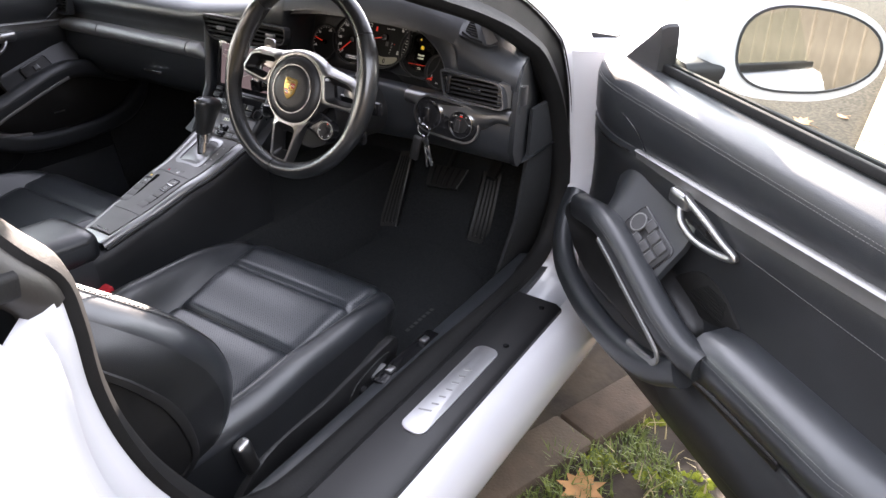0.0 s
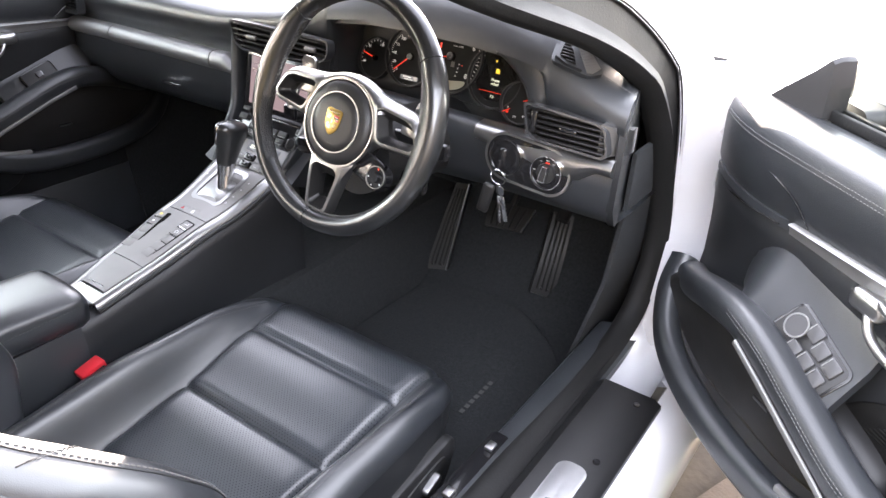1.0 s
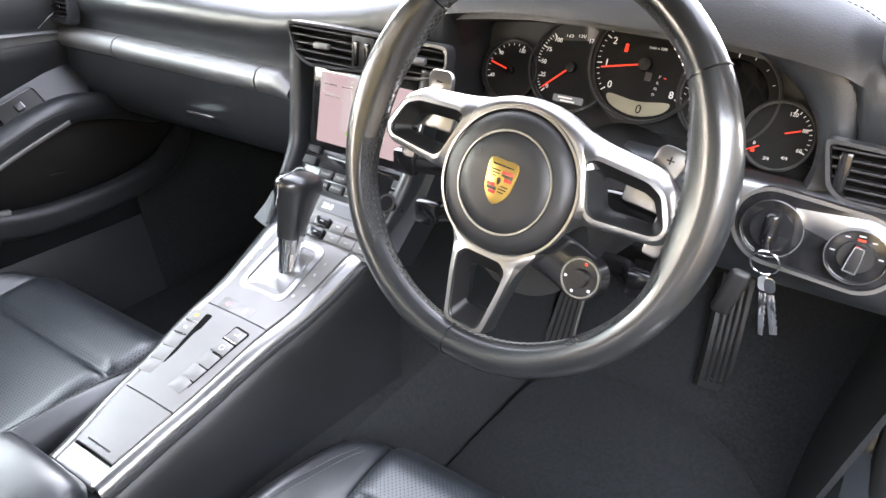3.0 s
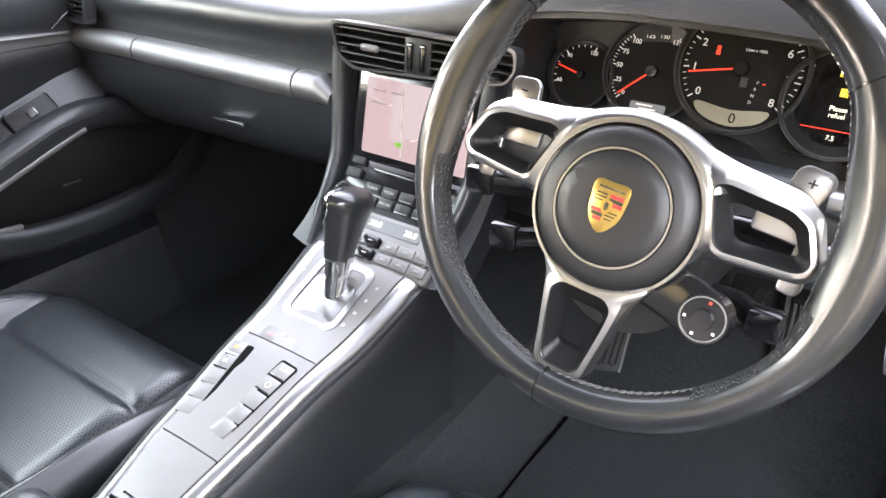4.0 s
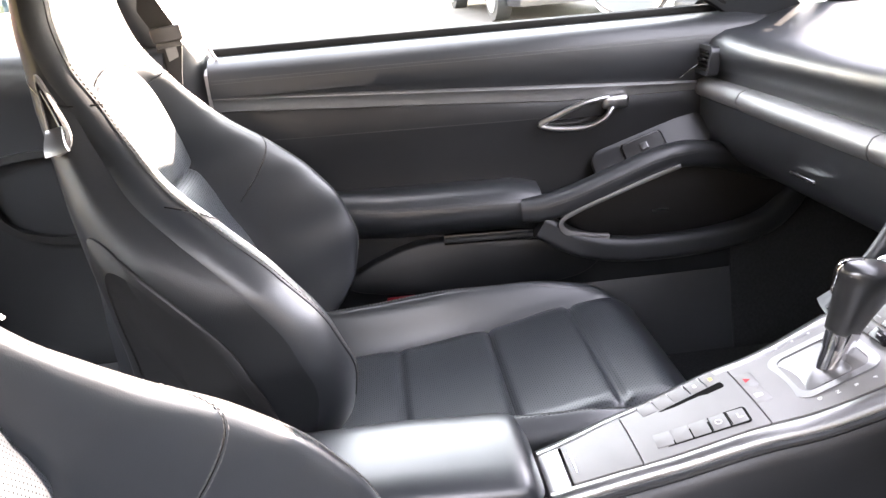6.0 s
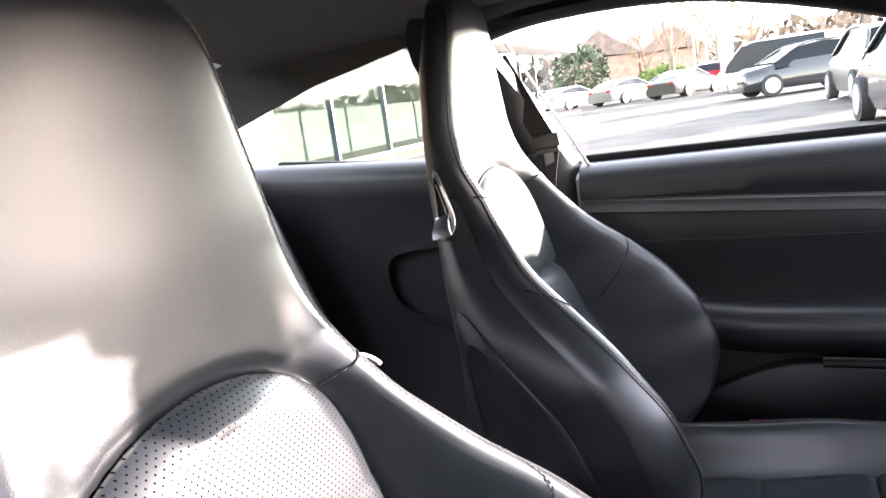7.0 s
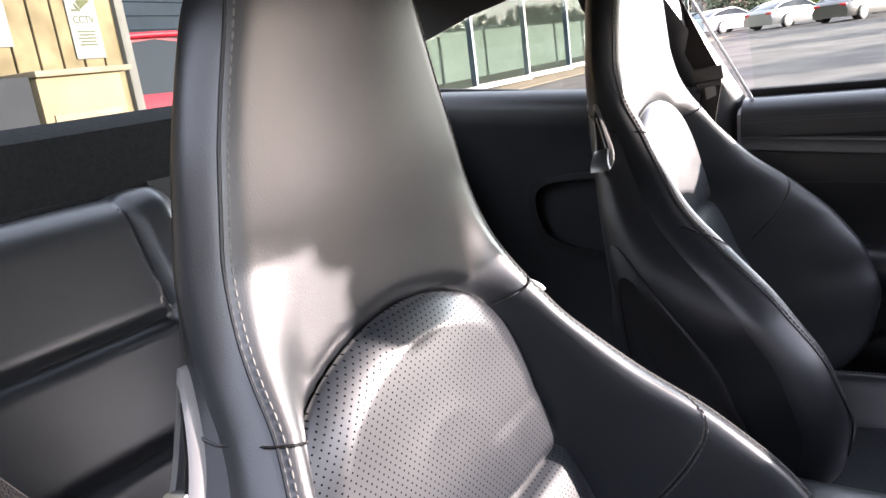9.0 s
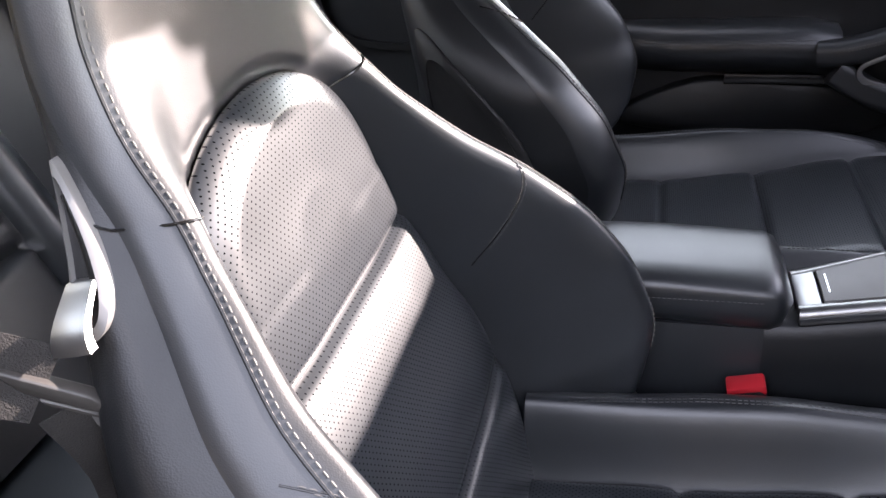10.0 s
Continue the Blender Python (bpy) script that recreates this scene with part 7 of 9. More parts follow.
# ---- pedals and mat ----
def pedal(name, label, quad, thick, ribs, mat=PLASTIC):
    """A foot pedal from its four corners: bottom left, bottom right, top right, top left."""
    a, b, c, d = [Vector(p) for p in quad]
    nrm = (b - a).cross(d - a).normalized()
    p = thing(name, label, "pedal")
    bm = bmesh.new()
    rows = []
    for v in np.linspace(0, 1, 8):
        l_, r_ = a.lerp(d, v), b.lerp(c, v)
        rows.append([l_.lerp(r_, u) + nrm * (0.003 * math.sin(math.pi * v)) for u in np.linspace(0, 1, 5)])
    sheet(bm, rows, thick, -nrm)
    part("pedal_pad", bm, mat, p)
    for k in range(ribs):
        u = (k + 1) / (ribs + 1)
        bm = bmesh.new()
        path = [a.lerp(d, v).lerp(b.lerp(c, v), u) + nrm * (0.003 * math.sin(math.pi * v) + 0.001) for v in np.linspace(0.06, 0.94, 8)]
        sweep(bm, path, rrect(0.005, 0.005, 0.002, 2), up=nrm)
        part("pedal_rib", bm, RUBBER, p)
    return p, (a, b, c, d, nrm)


acc, q = pedal("accelerator_pedal", "long black ribbed accelerator pedal", [(0.470, 0.592, 0.200), (0.516, 0.632, 0.176), (0.505, 0.72, 0.372), (0.450, 0.715, 0.372)], 0.012, 4)
for u in (0.35, 0.65):
    bm = bmesh.new()
    box(bm, q[0].lerp(q[1], u) + Vector((0, 0.01, 0.014)), (0.007, 0.006, 0.007), Matrix(), 0.002)
    part("stud", bm, CHROME, acc)
rest, q = pedal("foot_rest", "long black ribbed foot rest with bright edge", [(0.170, 0.561, 0.170), (0.226, 0.577, 0.178), (0.224, 0.668, 0.395), (0.188, 0.660, 0.393)], 0.03, 4)
bm = bmesh.new()
sweep(bm, [q[1].lerp(q[2], v) + q[4] * 0.002 for v in np.linspace(0, 1, 8)], circle(0.0025, 6))
part("edge_strip", bm, SILVER, rest)
for u in (0.3, 0.7):
    bm = bmesh.new()
    box(bm, q[0].lerp(q[1], u) + Vector((0, 0.006, 0.012)), (0.007, 0.006, 0.007), Matrix(), 0.002)
    part("stud", bm, CHROME, rest)
brk, q = pedal("brake_pedal", "wide black brake pedal with bright rim", [(0.318, 0.60, 0.335), (0.418, 0.605, 0.345), (0.430, 0.65, 0.392), (0.305, 0.645, 0.385)], 0.012, 5)
bm = bmesh.new()
sweep(bm, [q[1].lerp(q[2], v) for v in np.linspace(0, 1, 5)], circle(0.0022, 6))
part("edge_strip", bm, SILVER, brk)
bm = bmesh.new()
sweep(bm, smooth_path([(0.365, 0.64, 0.37), (0.365, 0.72, 0.46), (0.37, 0.80, 0.62)], 5), rrect(0.02, 0.012, 0.003, 2), up=(1, 0, 0))
part("pedal_arm", bm, PLASTIC, brk)
for nm, xx in (("accelerator", 0.48),):
    bm = bmesh.new()
    sweep(bm, [(xx, 0.70, 0.36), (xx, 0.76, 0.40)], rrect(0.03, 0.02, 0.004, 2), up=(0, 0, 1))
    part("pedal_mount", bm, PLASTIC, acc)

mat_o = poly([(0.195, 0.06), (0.19, 0.35), (0.22, 0.52), (0.40, 0.56), (0.53, 0.52), (0.64, 0.42), (0.66, 0.25), (0.655, 0.0), (0.60, -0.06), (0.24, -0.06)], 5)
bm = bmesh.new()
rings = []
for g, z in ((1.0, 0.146), (1.0, 0.153), (0.985, 0.157), (0.96, 0.156)):
    rings.append([Vector((0.42 + (x - 0.42) * g, 0.25 + (y - 0.25) * g, z + 0.18 * max(0, y - 0.47))) for x, y in mat_o])
loft(bm, rings)
mat_ob = whole("floor_mat", bm, CARPET, "black velour floor mat with woven lettering", "floor mat")
for k in range(7):
    bm = bmesh.new()
    box(bm, (0, 0, 0), (0.0095, 0.0120, 0.0008), pose(0.553, 0.160 + 0.0185 * k, 0.158))
    part("lettering_bar", bm, material("mat_thread", (0.055, 0.055, 0.055), 0.9), mat_ob)
bm = bmesh.new()
rows = [[Vector((x, y, 0.156 + 0.18 * max(0, y - 0.47))) for x in np.linspace(-0.62, -0.20, 8)] for y in np.linspace(-0.06, 0.55, 12)]
sheet(bm, rows, 0.008, (0, 0, -1))
whole("floor_mat", bm, CARPET, "black velour passenger floor mat", "floor mat")

# ---- doors ----
SWITCH_KEY = material("switch_key", (0.045, 0.045, 0.047), 0.4, spread=0.1, spread_scale=20)


def make_door(o, ax, nx, mirror, label):
    """A door built along ax from its hinge, its lining facing nx."""
    M = frame_of(o, ax, nx, (0, 0, 1))
    door = thing("hinged_door", label, "car door", "doors")

    def P(a, n_, z):
        return M @ Vector((a, n_, z))

    def DM(a, n_, z):
        """Local plane: x along the door, y up, z inwards."""
        return M @ Matrix(((1, 0, 0, a), (0, 0, 1, n_), (0, 1, 0, z), (0, 0, 0, 1)))
    A = np.linspace(0.03, 1.21, 50)

    def front_end(a):
        return max(0.0, 1 - a / 0.20)
    # lining, top to bottom
    def face(rows_of, mat, name, lab="", thick=0.012, angle=50, start=0.0):
        bm = bmesh.new()
        sheet(bm, [[P(a, n_, z) for n_, z in rows_of(a)] for a in A if a >= start], thick, M.to_3x3() @ Vector((0, -1, 0)))
        return part(name, bm, mat, door, lab, angle=angle)

    def sh(a):
        return -0.05 * front_end(a) ** 2
    def zt(a):
        return 0.736 + 0.062 * (max(a, 0.20) - 0.275)

    def zb(a):
        return lin_table(a, [(0.0, 0.716), (0.28, 0.717), (0.55, 0.719), (0.76, 0.734), (1.2, 0.762)])
    face(lambda a: [(sh(a) + n_, z) for n_, z in ((-0.03, 0.850), (-0.012, 0.858), (0.012, 0.857), (0.030, 0.848), (0.040, 0.834), (0.045, 0.814), (0.044, 0.790), (0.040, zt(a) + 0.012), (0.034, zt(a) - 0.002))], DASH, "belt_pad", "padded leather window sill")
    face(lambda a: [(sh(a) + n_, zt(a) + (zb(a) - zt(a)) * k) for n_, k in ((0.032, -0.02), (0.041, 0.04), (0.044, 0.16), (0.041, 0.26), (0.039, 0.6), (0.038, 0.9), (0.030, 1.02))], TRIM, "trim_strip", "brushed silver trim strip", start=0.27 if mirror else 0.0)
    if mirror:
        face(lambda a: [(sh(a) + n_ - (0.006 if a > 0.27 else 0.0), zt(a) + (zb(a) - zt(a)) * k) for n_, k in ((0.032, -0.02), (0.038, 0.1), (0.038, 0.9), (0.030, 1.02))], DASH, "corner_pad")
    face(lambda a: [(sh(a) + n_, z) for n_, z in ((0.032, zb(a) + 0.004), (0.036, zb(a) - 0.006), (0.035, 0.69), (0.030, 0.66), (0.026, 0.62), (0.024, 0.56), (0.030, 0.50), (0.034, 0.44), (0.030, 0.36), (0.022, 0.30), (0.006, 0.255), (-0.03, 0.235))], LEATHER_DARK, "lining", "black leather door lining")
    for zz in (0.823, 0.817):
        bm = bmesh.new()
        stitches(bm, [P(a, sh(a) + 0.0448, zz) for a in A], 0.004, 0.002, 0.0007)
        part("stitching", bm, DARK_THREAD, door)
    bm = bmesh.new()
    stitches(bm, [P(a, sh(a) + 0.0358, 0.690 + 0.02 * (a - 0.58)) for a in np.linspace(0.58, 1.15, 40)], 0.004, 0.002, 0.0007)
    part("stitching", bm, DARK_THREAD, door)
    for pts_ in ([(0.06, 0.029, 0.704), (0.16, 0.035, 0.715), (0.25, 0.0375, 0.724)], [(0.12, 0.033, 0.782), (0.20, 0.042, 0.785), (0.27, 0.0452, 0.770), (0.31, 0.045, 0.745)]):
        bm = bmesh.new()
        sweep(bm, [P(v.x, v.y + sh(v.x) + (0.003 if v.z < 0.73 else 0.0), v.z) for v in smooth_path(pts_, 8)], circle(0.0013, 6))
        part("panel_seam", bm, CREST_BLACK, door)
    # outer skin
    bm = bmesh.new()
    rows = [[P(a, -n_, z) for n_, z in ((0.056, 0.853), (0.078, 0.842), (0.115, 0.76), (0.135, 0.62), (0.14, 0.45), (0.125, 0.30), (0.10, 0.23), (0.03, 0.225))] for a in np.linspace(-0.01, 1.225, 24)]
    sheet(bm, rows, 0.008, M.to_3x3() @ Vector((0, 1, 0)))
    part("door_skin", bm, WHITE_PAINT, door, "white painted outer skin", angle=50)
    for a in (0.005, 1.215):
        bm = bmesh.new()
        sec = [(0.02, 0.25), (0.02, 0.83), (-0.03, 0.855), (-0.09, 0.82), (-0.125, 0.62), (-0.13, 0.45), (-0.11, 0.26)] if a > 0.5 else [(-0.045, 0.25), (-0.045, 0.83), (-0.06, 0.85), (-0.10, 0.80), (-0.125, 0.62), (-0.13, 0.45), (-0.11, 0.26)]
        loft(bm, [[P(a + d, n_, z) for n_, z in sec] for d in (-0.006, 0.006)])
        part("door_edge", bm, WHITE_PAINT, door)
    # window pane and channel
    bm = bmesh.new()
    rows = []
    for a in np.linspace(0.15, 1.20, 24):
        top = lin_table(a, [(0.15, 0.875), (0.30, 0.945), (0.50, 1.02), (0.72, 1.09), (0.95, 1.135), (1.10, 1.135), (1.20, 1.08)])
        rows.append([P(a, -0.045 + 0.62 * max(0, (z - 0.86)) * 0.62, z) for z in np.linspace(0.845, top, 6)])
    sheet(bm, rows, 0.004, M.to_3x3() @ Vector((0, -1, 0)))
    g = part("window_pane", bm, DOOR_GLASS, door)
    g.visible_shadow = False
    for n_ in (-0.052, -0.034):
        bm = bmesh.new()
        sweep(bm, [P(a, n_, 0.864) for a in np.linspace(0.13, 1.21, 20)], rrect(0.010, 0.016, 0.003, 2))
        part("window_seal", bm, RUBBER, door)
    # mirror triangle
    bm = bmesh.new()
    tri = [(0.055, 0.838), (0.205, 0.858), (0.204, 0.905), (0.199, 0.938), (0.192, 0.943), (0.165, 0.920), (0.11, 0.880)]
    rings = []
    for n_, g in ((-0.056, 0.90), (-0.052, 1.0), (-0.030, 1.0), (-0.018, 0.93)):
        rings.append([P(0.165 + (a - 0.165) * g, n_, 0.87 + (z - 0.87) * g) for a, z in tri])
    loft(bm, rings)
    part("mirror_corner", bm, PLASTIC, door)
    # door mirror
    mc = P(0.275, -0.262, 0.912)
    mz = M.to_3x3() @ Vector((-0.882, -0.46, -0.09)).normalized()
    mx_ = M.to_3x3() @ Vector((-0.46, 0.882, 0)).normalized()
    mm_ = frame_of(mc, mx_, mz.cross(mx_), mz)

    def egg(t, w, h, lean):
        """An oval that is fuller on the side towards the car."""
        c_, s_ = math.cos(t), math.sin(t)
        return w * math.copysign(abs(c_) ** 0.80, c_), h * math.copysign(abs(s_) ** 0.82, s_) * (1 + lean * c_)
    turns = np.linspace(0, 2 * math.pi, 40, endpoint=False)
    bm = bmesh.new()
    rings = []
    for k in np.linspace(0, 1, 12):
        f = math.sqrt(max(0.001, 1 - k ** 2.4))
        rings.append([mm_ @ Vector((x + 0.016 + 0.085 * k, y - 0.002 - 0.015 * k, -0.045 + 0.150 * k)) for x, y in (egg(t, 0.146 * f, 0.088 * f, 0.10) for t in turns)])
    loft(bm, rings)
    mir = part("door_mirror", bm, WHITE_PAINT, door, "white painted door mirror", angle=70)
    oval = [egg(t, 0.116, 0.070, 0.16) for t in turns]
    bm = bmesh.new()
    plate(bm, oval, mm_ @ Matrix.Translation((0, 0, -0.051)), 0.005)
    part("mirror_glass", bm, MIRROR, mir)
    bm = bmesh.new()
    ring_plate(bm, [(x * 1.035, y * 1.06) for x, y in oval], oval, mm_ @ Matrix.Translation((0, 0, -0.053)), 0.010)
    part("mirror_rim", bm, PLASTIC, mir)
    bm = bmesh.new()
    sweep(bm, [P(0.205, -0.06, 0.858), P(0.215, -0.12, 0.862), P(0.225, -0.20, 0.880)], rrect(0.085, 0.044, 0.016, 4), up=(0, 0, 1))
    part("mirror_arm", bm, PLASTIC, mir)
    # pull handle (release)
    bm = bmesh.new()
    loop = smooth_path([(0.425, 0.030, 0.716), (0.47, 0.052, 0.722), (0.52, 0.054, 0.712), (0.56, 0.048, 0.694), (0.590, 0.040, 0.678), (0.55, 0.046, 0.668), (0.50, 0.052, 0.668), (0.465, 0.055, 0.682), (0.448, 0.050, 0.700)], 5, closed=True)
    sweep(bm, [P(v.x, v.y, v.z) for v in loop], rrect(0.011, 0.013, 0.005, 3), up=M.to_3x3() @ Vector((0, 1, 0)), closed=True)
    box(bm, (0, 0, 0), (0.055, 0.028, 0.020), DM(0.440, 0.046, 0.712), 0.009, 3)
    part("door_handle", bm, SILVER, door, "satin silver door handle")
    bm = bmesh.new()
    plate(bm, poly([(0.455, 0.700), (0.50, 0.708), (0.55, 0.692), (0.575, 0.680), (0.52, 0.670), (0.47, 0.680)], 4), M @ Matrix(((1, 0, 0, 0), (0, 0, 1, 0.030), (0, 1, 0, 0), (0, 0, 0, 1))), 0.004)
    part("handle_recess", bm, CREST_BLACK, door)
    # pull bar running down to the armrest
    inwards = M.to_3x3() @ Vector((0, 1, 0))
    bm = bmesh.new()
    path = smooth_path([(0.06, 0.020, 0.525), (0.13, 0.055, 0.552), (0.22, 0.085, 0.588), (0.31, 0.100, 0.607), (0.38, 0.104, 0.597), (0.46, 0.105, 0.570), (0.54, 0.105, 0.542), (0.60, 0.100, 0.526), (0.64, 0.090, 0.522)], 6)
    sweep(bm, [P(v.x, v.y, v.z) for v in path], rrect(0.050, 0.050, 0.019, 5), up=inwards)
    pull = part("door_pull", bm, DASH, door, angle=70)
    bm = bmesh.new()
    path = smooth_path([(0.335, 0.129, 0.592), (0.40, 0.131, 0.573), (0.47, 0.132, 0.549), (0.545, 0.131, 0.521), (0.572, 0.128, 0.502), (0.560, 0.124, 0.478), (0.515, 0.120, 0.462), (0.475, 0.116, 0.452)], 6)
    sweep(bm, [P(v.x, v.y, v.z) for v in path], rrect(0.009, 0.005, 0.002, 2), up=inwards, scale=lambda k: 1 + 1.6 * max(0, k - 0.6) / 0.4)
    part("pull_inlay", bm, TRIM, pull, "thin silver inlay")
    for off in (0.012, 0.018):
        bm = bmesh.new()
        stitches(bm, [P(v.x, v.y + 0.0253, v.z + off - 0.004) for v in smooth_path([(0.30, 0.1, 0.607), (0.38, 0.104, 0.597), (0.46, 0.105, 0.570), (0.54, 0.105, 0.542), (0.60, 0.100, 0.526)], 8)], 0.004, 0.002, 0.0007)
        part("stitching", bm, DARK_THREAD, pull)
    # speaker recess behind the pull, with its lower lip
    bm = bmesh.new()
    outl = poly([(0.05, 0.53), (0.20, 0.585), (0.31, 0.600), (0.42, 0.57), (0.54, 0.53), (0.54, 0.46), (0.44, 0.42), (0.28, 0.41), (0.16, 0.425), (0.06, 0.48)], 4)
    plate(bm, outl, M @ Matrix(((1, 0, 0, 0), (0, 0, 1, 0.005), (0, 1, 0, 0), (0, 0, 0, 1))), 0.055, 0.022)
    part("speaker_pod", bm, PLASTIC, door, angle=50)
    bm = bmesh.new()
    path = smooth_path([(0.02, 0.015, 0.54), (0.05, 0.050, 0.485), (0.13, 0.085, 0.438), (0.26, 0.105, 0.420), (0.42, 0.112, 0.422), (0.53, 0.110, 0.445), (0.61, 0.102, 0.492)], 6)
    sweep(bm, [P(v.x, v.y, v.z) for v in path], rrect(0.052, 0.040, 0.016, 5), up=inwards)
    part("pod_lip", bm, DASH, door, angle=70)
    bm = bmesh.new()
    box(bm, (0, 0, 0), (0.034, 0.004, 0.002), DM(0.345, 0.062, 0.480))
    part("speaker_badge", bm, SILVER, door)
    if mirror:
        # sloped shelf that carries the switches
        bm = bmesh.new()
        rows = []
        for a in np.linspace(0.17, 0.475, 24):
            k = min(1.0, (a - 0.17) / 0.14)
            k = k * k * (3 - 2 * k)
            dz, dn = -0.29 * (max(a, 0.27) - 0.405), 0.05 * (a - 0.405)
            rows.append([P(a, 0.018 + (n_ + dn - 0.018) * k, z + dz) for n_, z in ((0.026, 0.700), (0.034, 0.678), (0.044, 0.6575), (0.060, 0.638), (0.100, 0.588), (0.108, 0.575), (0.108, 0.555))])
        sheet(bm, rows, 0.012, M.to_3x3() @ Vector((0, -0.7, -0.7)))
        part("switch_shelf", bm, DASH, door, angle=60)
        # ribbed tray between shelf and armrest
        bm = bmesh.new()
        outl = poly([(0.44, 0.55), (0.50, 0.605), (0.56, 0.605), (0.605, 0.582), (0.618, 0.565), (0.54, 0.535)], 4)
        plate(bm, outl, M @ Matrix(((1, 0, 0, 0), (0, 0, 1, 0.018), (0, 1, 0, 0), (0, 0, 0, 1))), 0.012, 0.003)
        tray = part("door_tray", bm, RUBBER, door, "ribbed rubber tray")
        for k in range(9):
            bm = bmesh.new()
            box(bm, (0, 0, 0), (0.100 - 0.006 * k, 0.0016, 0.002), DM(0.535 + 0.003 * k, 0.031, 0.556 + 0.005 * k))
            part("tray_rib", bm, RUBBER, tray)
    # armrest
    bm = bmesh.new()
    rings = []
    for a in np.linspace(0.600, 1.16, 20):
        k = (a - 0.600) / 0.56
        w = 0.082 * (1 - 0.75 * max(0, k - 0.55) / 0.45)
        t = 0.570 + 0.014 * k - 0.012 * max(0, 1 - k * 12)
        rings.append([P(a, n_, z) for n_, z in ((0.015, t - 0.095), (0.015, t - 0.002), (0.030, t + 0.003), (w * 0.7 + 0.015, t - 0.002), (w + 0.008, t - 0.016), (w + 0.020, t - 0.036), (w + 0.016, t - 0.060), (w - 0.005, t - 0.090))])
    loft(bm, rings)
    part("armrest", bm, LEATHER, door, "padded armrest", angle=70)
    for dz in (0.0, 0.006):
        bm = bmesh.new()
        stitches(bm, [P(a, 0.0975 + dz * 0.7 - 0.0615 * max(0, (a - 0.600) / 0.56 - 0.55) / 0.45, 0.5475 - dz + 0.014 * (a - 0.60) / 0.56) for a in np.linspace(0.62, 1.14, 60)], 0.004, 0.002, 0.0007)
        part("stitching", bm, DARK_THREAD, door)
    # lower pocket flap
    bm = bmesh.new()
    outl = poly([(0.50, 0.43), (0.70, 0.455), (0.86, 0.46), (1.0, 0.40), (0.98, 0.365), (0.80, 0.345), (0.55, 0.345), (0.47, 0.385)], 4)
    plate(bm, outl, M @ Matrix(((1, 0, 0, 0), (0, 0, 1, 0.028), (0, 1, 0, 0), (0, 0, 0, 1))), 0.034, 0.010)
    part("door_pocket", bm, LEATHER_DARK, door, angle=50)
    bm = bmesh.new()
    sweep(bm, [P(a, 0.060, 0.462 + 0.004 * math.sin(9 * a)) for a in np.linspace(0.56, 0.80, 10)], rrect(0.012, 0.022, 0.004, 2), up=(0, 0, 1))
    part("pocket_slot", bm, CREST_BLACK, door)
    # red marker lamp low down
    bm = bmesh.new()
    box(bm, (0, 0, 0), (0.060, 0.018, 0.004), DM(0.90, 0.030, 0.325), 0.001)
    part("door_reflector", bm, RED, door)
    # window switches
    sw = frame_of(P(0.405, 0.072, 0.622), M.to_3x3() @ Vector((1, 0.05, -0.30)), M.to_3x3() @ Vector((0.22, -0.62, 0.76)))
    if sw.to_3x3().col[2].dot(M.to_3x3() @ Vector((0, 1, 0))) < 0:
        sw = sw @ Matrix.Diagonal((1, 1, -1, 1))
    if not mirror:
        sw = sw @ Matrix.Translation((-0.02, 0.0, -0.018)) @ Matrix.Diagonal((0.72, 0.72, 1, 1))
        bm = bmesh.new()
        plate(bm, rrect(0.34, 0.105, 0.035), sw @ Matrix.Translation((-0.02, -0.008, -0.020)), 0.016, 0.004)
        part("switch_shelf", bm, DASH, door)
    bm = bmesh.new()
    plate(bm, rrect(0.124, 0.060, 0.012), sw @ Matrix.Translation((0, 0, -0.008)), 0.011, 0.002)
    pod = part("switch_panel", bm, GLOSS_BLACK, door)
    bm = bmesh.new()
    plate(bm, rrect(0.116, 0.052, 0.009), sw @ Matrix.Translation((0, 0, 0.002)), 0.0018, 0.0005)
    part("switch_well", bm, PLASTIC, pod)
    if mirror:
        bm = bmesh.new()
        cyl(bm, sw @ Vector((-0.034, 0.004, 0.004)), sw @ Vector((-0.034, 0.004, 0.010)), 0.0165, 0.0155, 28)
        part("mirror_knob", bm, SWITCH_KEY, pod)
        bm = bmesh.new()
        ring_plate(bm, circle(0.0172, 28), circle(0.0150, 28), sw @ Matrix.Translation((-0.034, 0.004, 0.008)), 0.003)
        part("knob_ring", bm, SILVER, pod)
        keys_ = [(0.012, 0.012), (0.012, -0.012), (0.038, 0.012), (0.038, -0.012), (-0.012, 0.018), (-0.012, -0.016)]
    else:
        keys_ = [(0.0, 0.0)]
    for bx, by in keys_:
        bm = bmesh.new()
        plate(bm, rrect(0.023, 0.021, 0.003, 3), sw @ Matrix.Translation((bx, by, 0.0035)), 0.005, 0.002)
        b = part("window_switch", bm, SWITCH_KEY, pod)
        bm = bmesh.new()
        box(bm, (bx - 0.0085, by, 0.0086), (0.0012, 0.016, 0.0006), sw)
        part("switch_edge", bm, SILVER, b)
    return door


make_door((0.86, 0.400, 0.0), (0.738, -0.675, 0), (-0.675, -0.738, 0), True, "open white driver's door with black leather lining")
make_door((-0.745, 0.470, 0.0), (0, -1, 0), (1, 0, 0), False, "closed passenger door with black leather lining")
bm = bmesh.new()
sweep(bm, [(0.84, 0.445, 0.44), (0.90, 0.36, 0.435), (0.93, 0.31, 0.432)], rrect(0.020, 0.014, 0.003, 2))
whole("door_check_strap", bm, PLASTIC, "black door check strap", "door check")
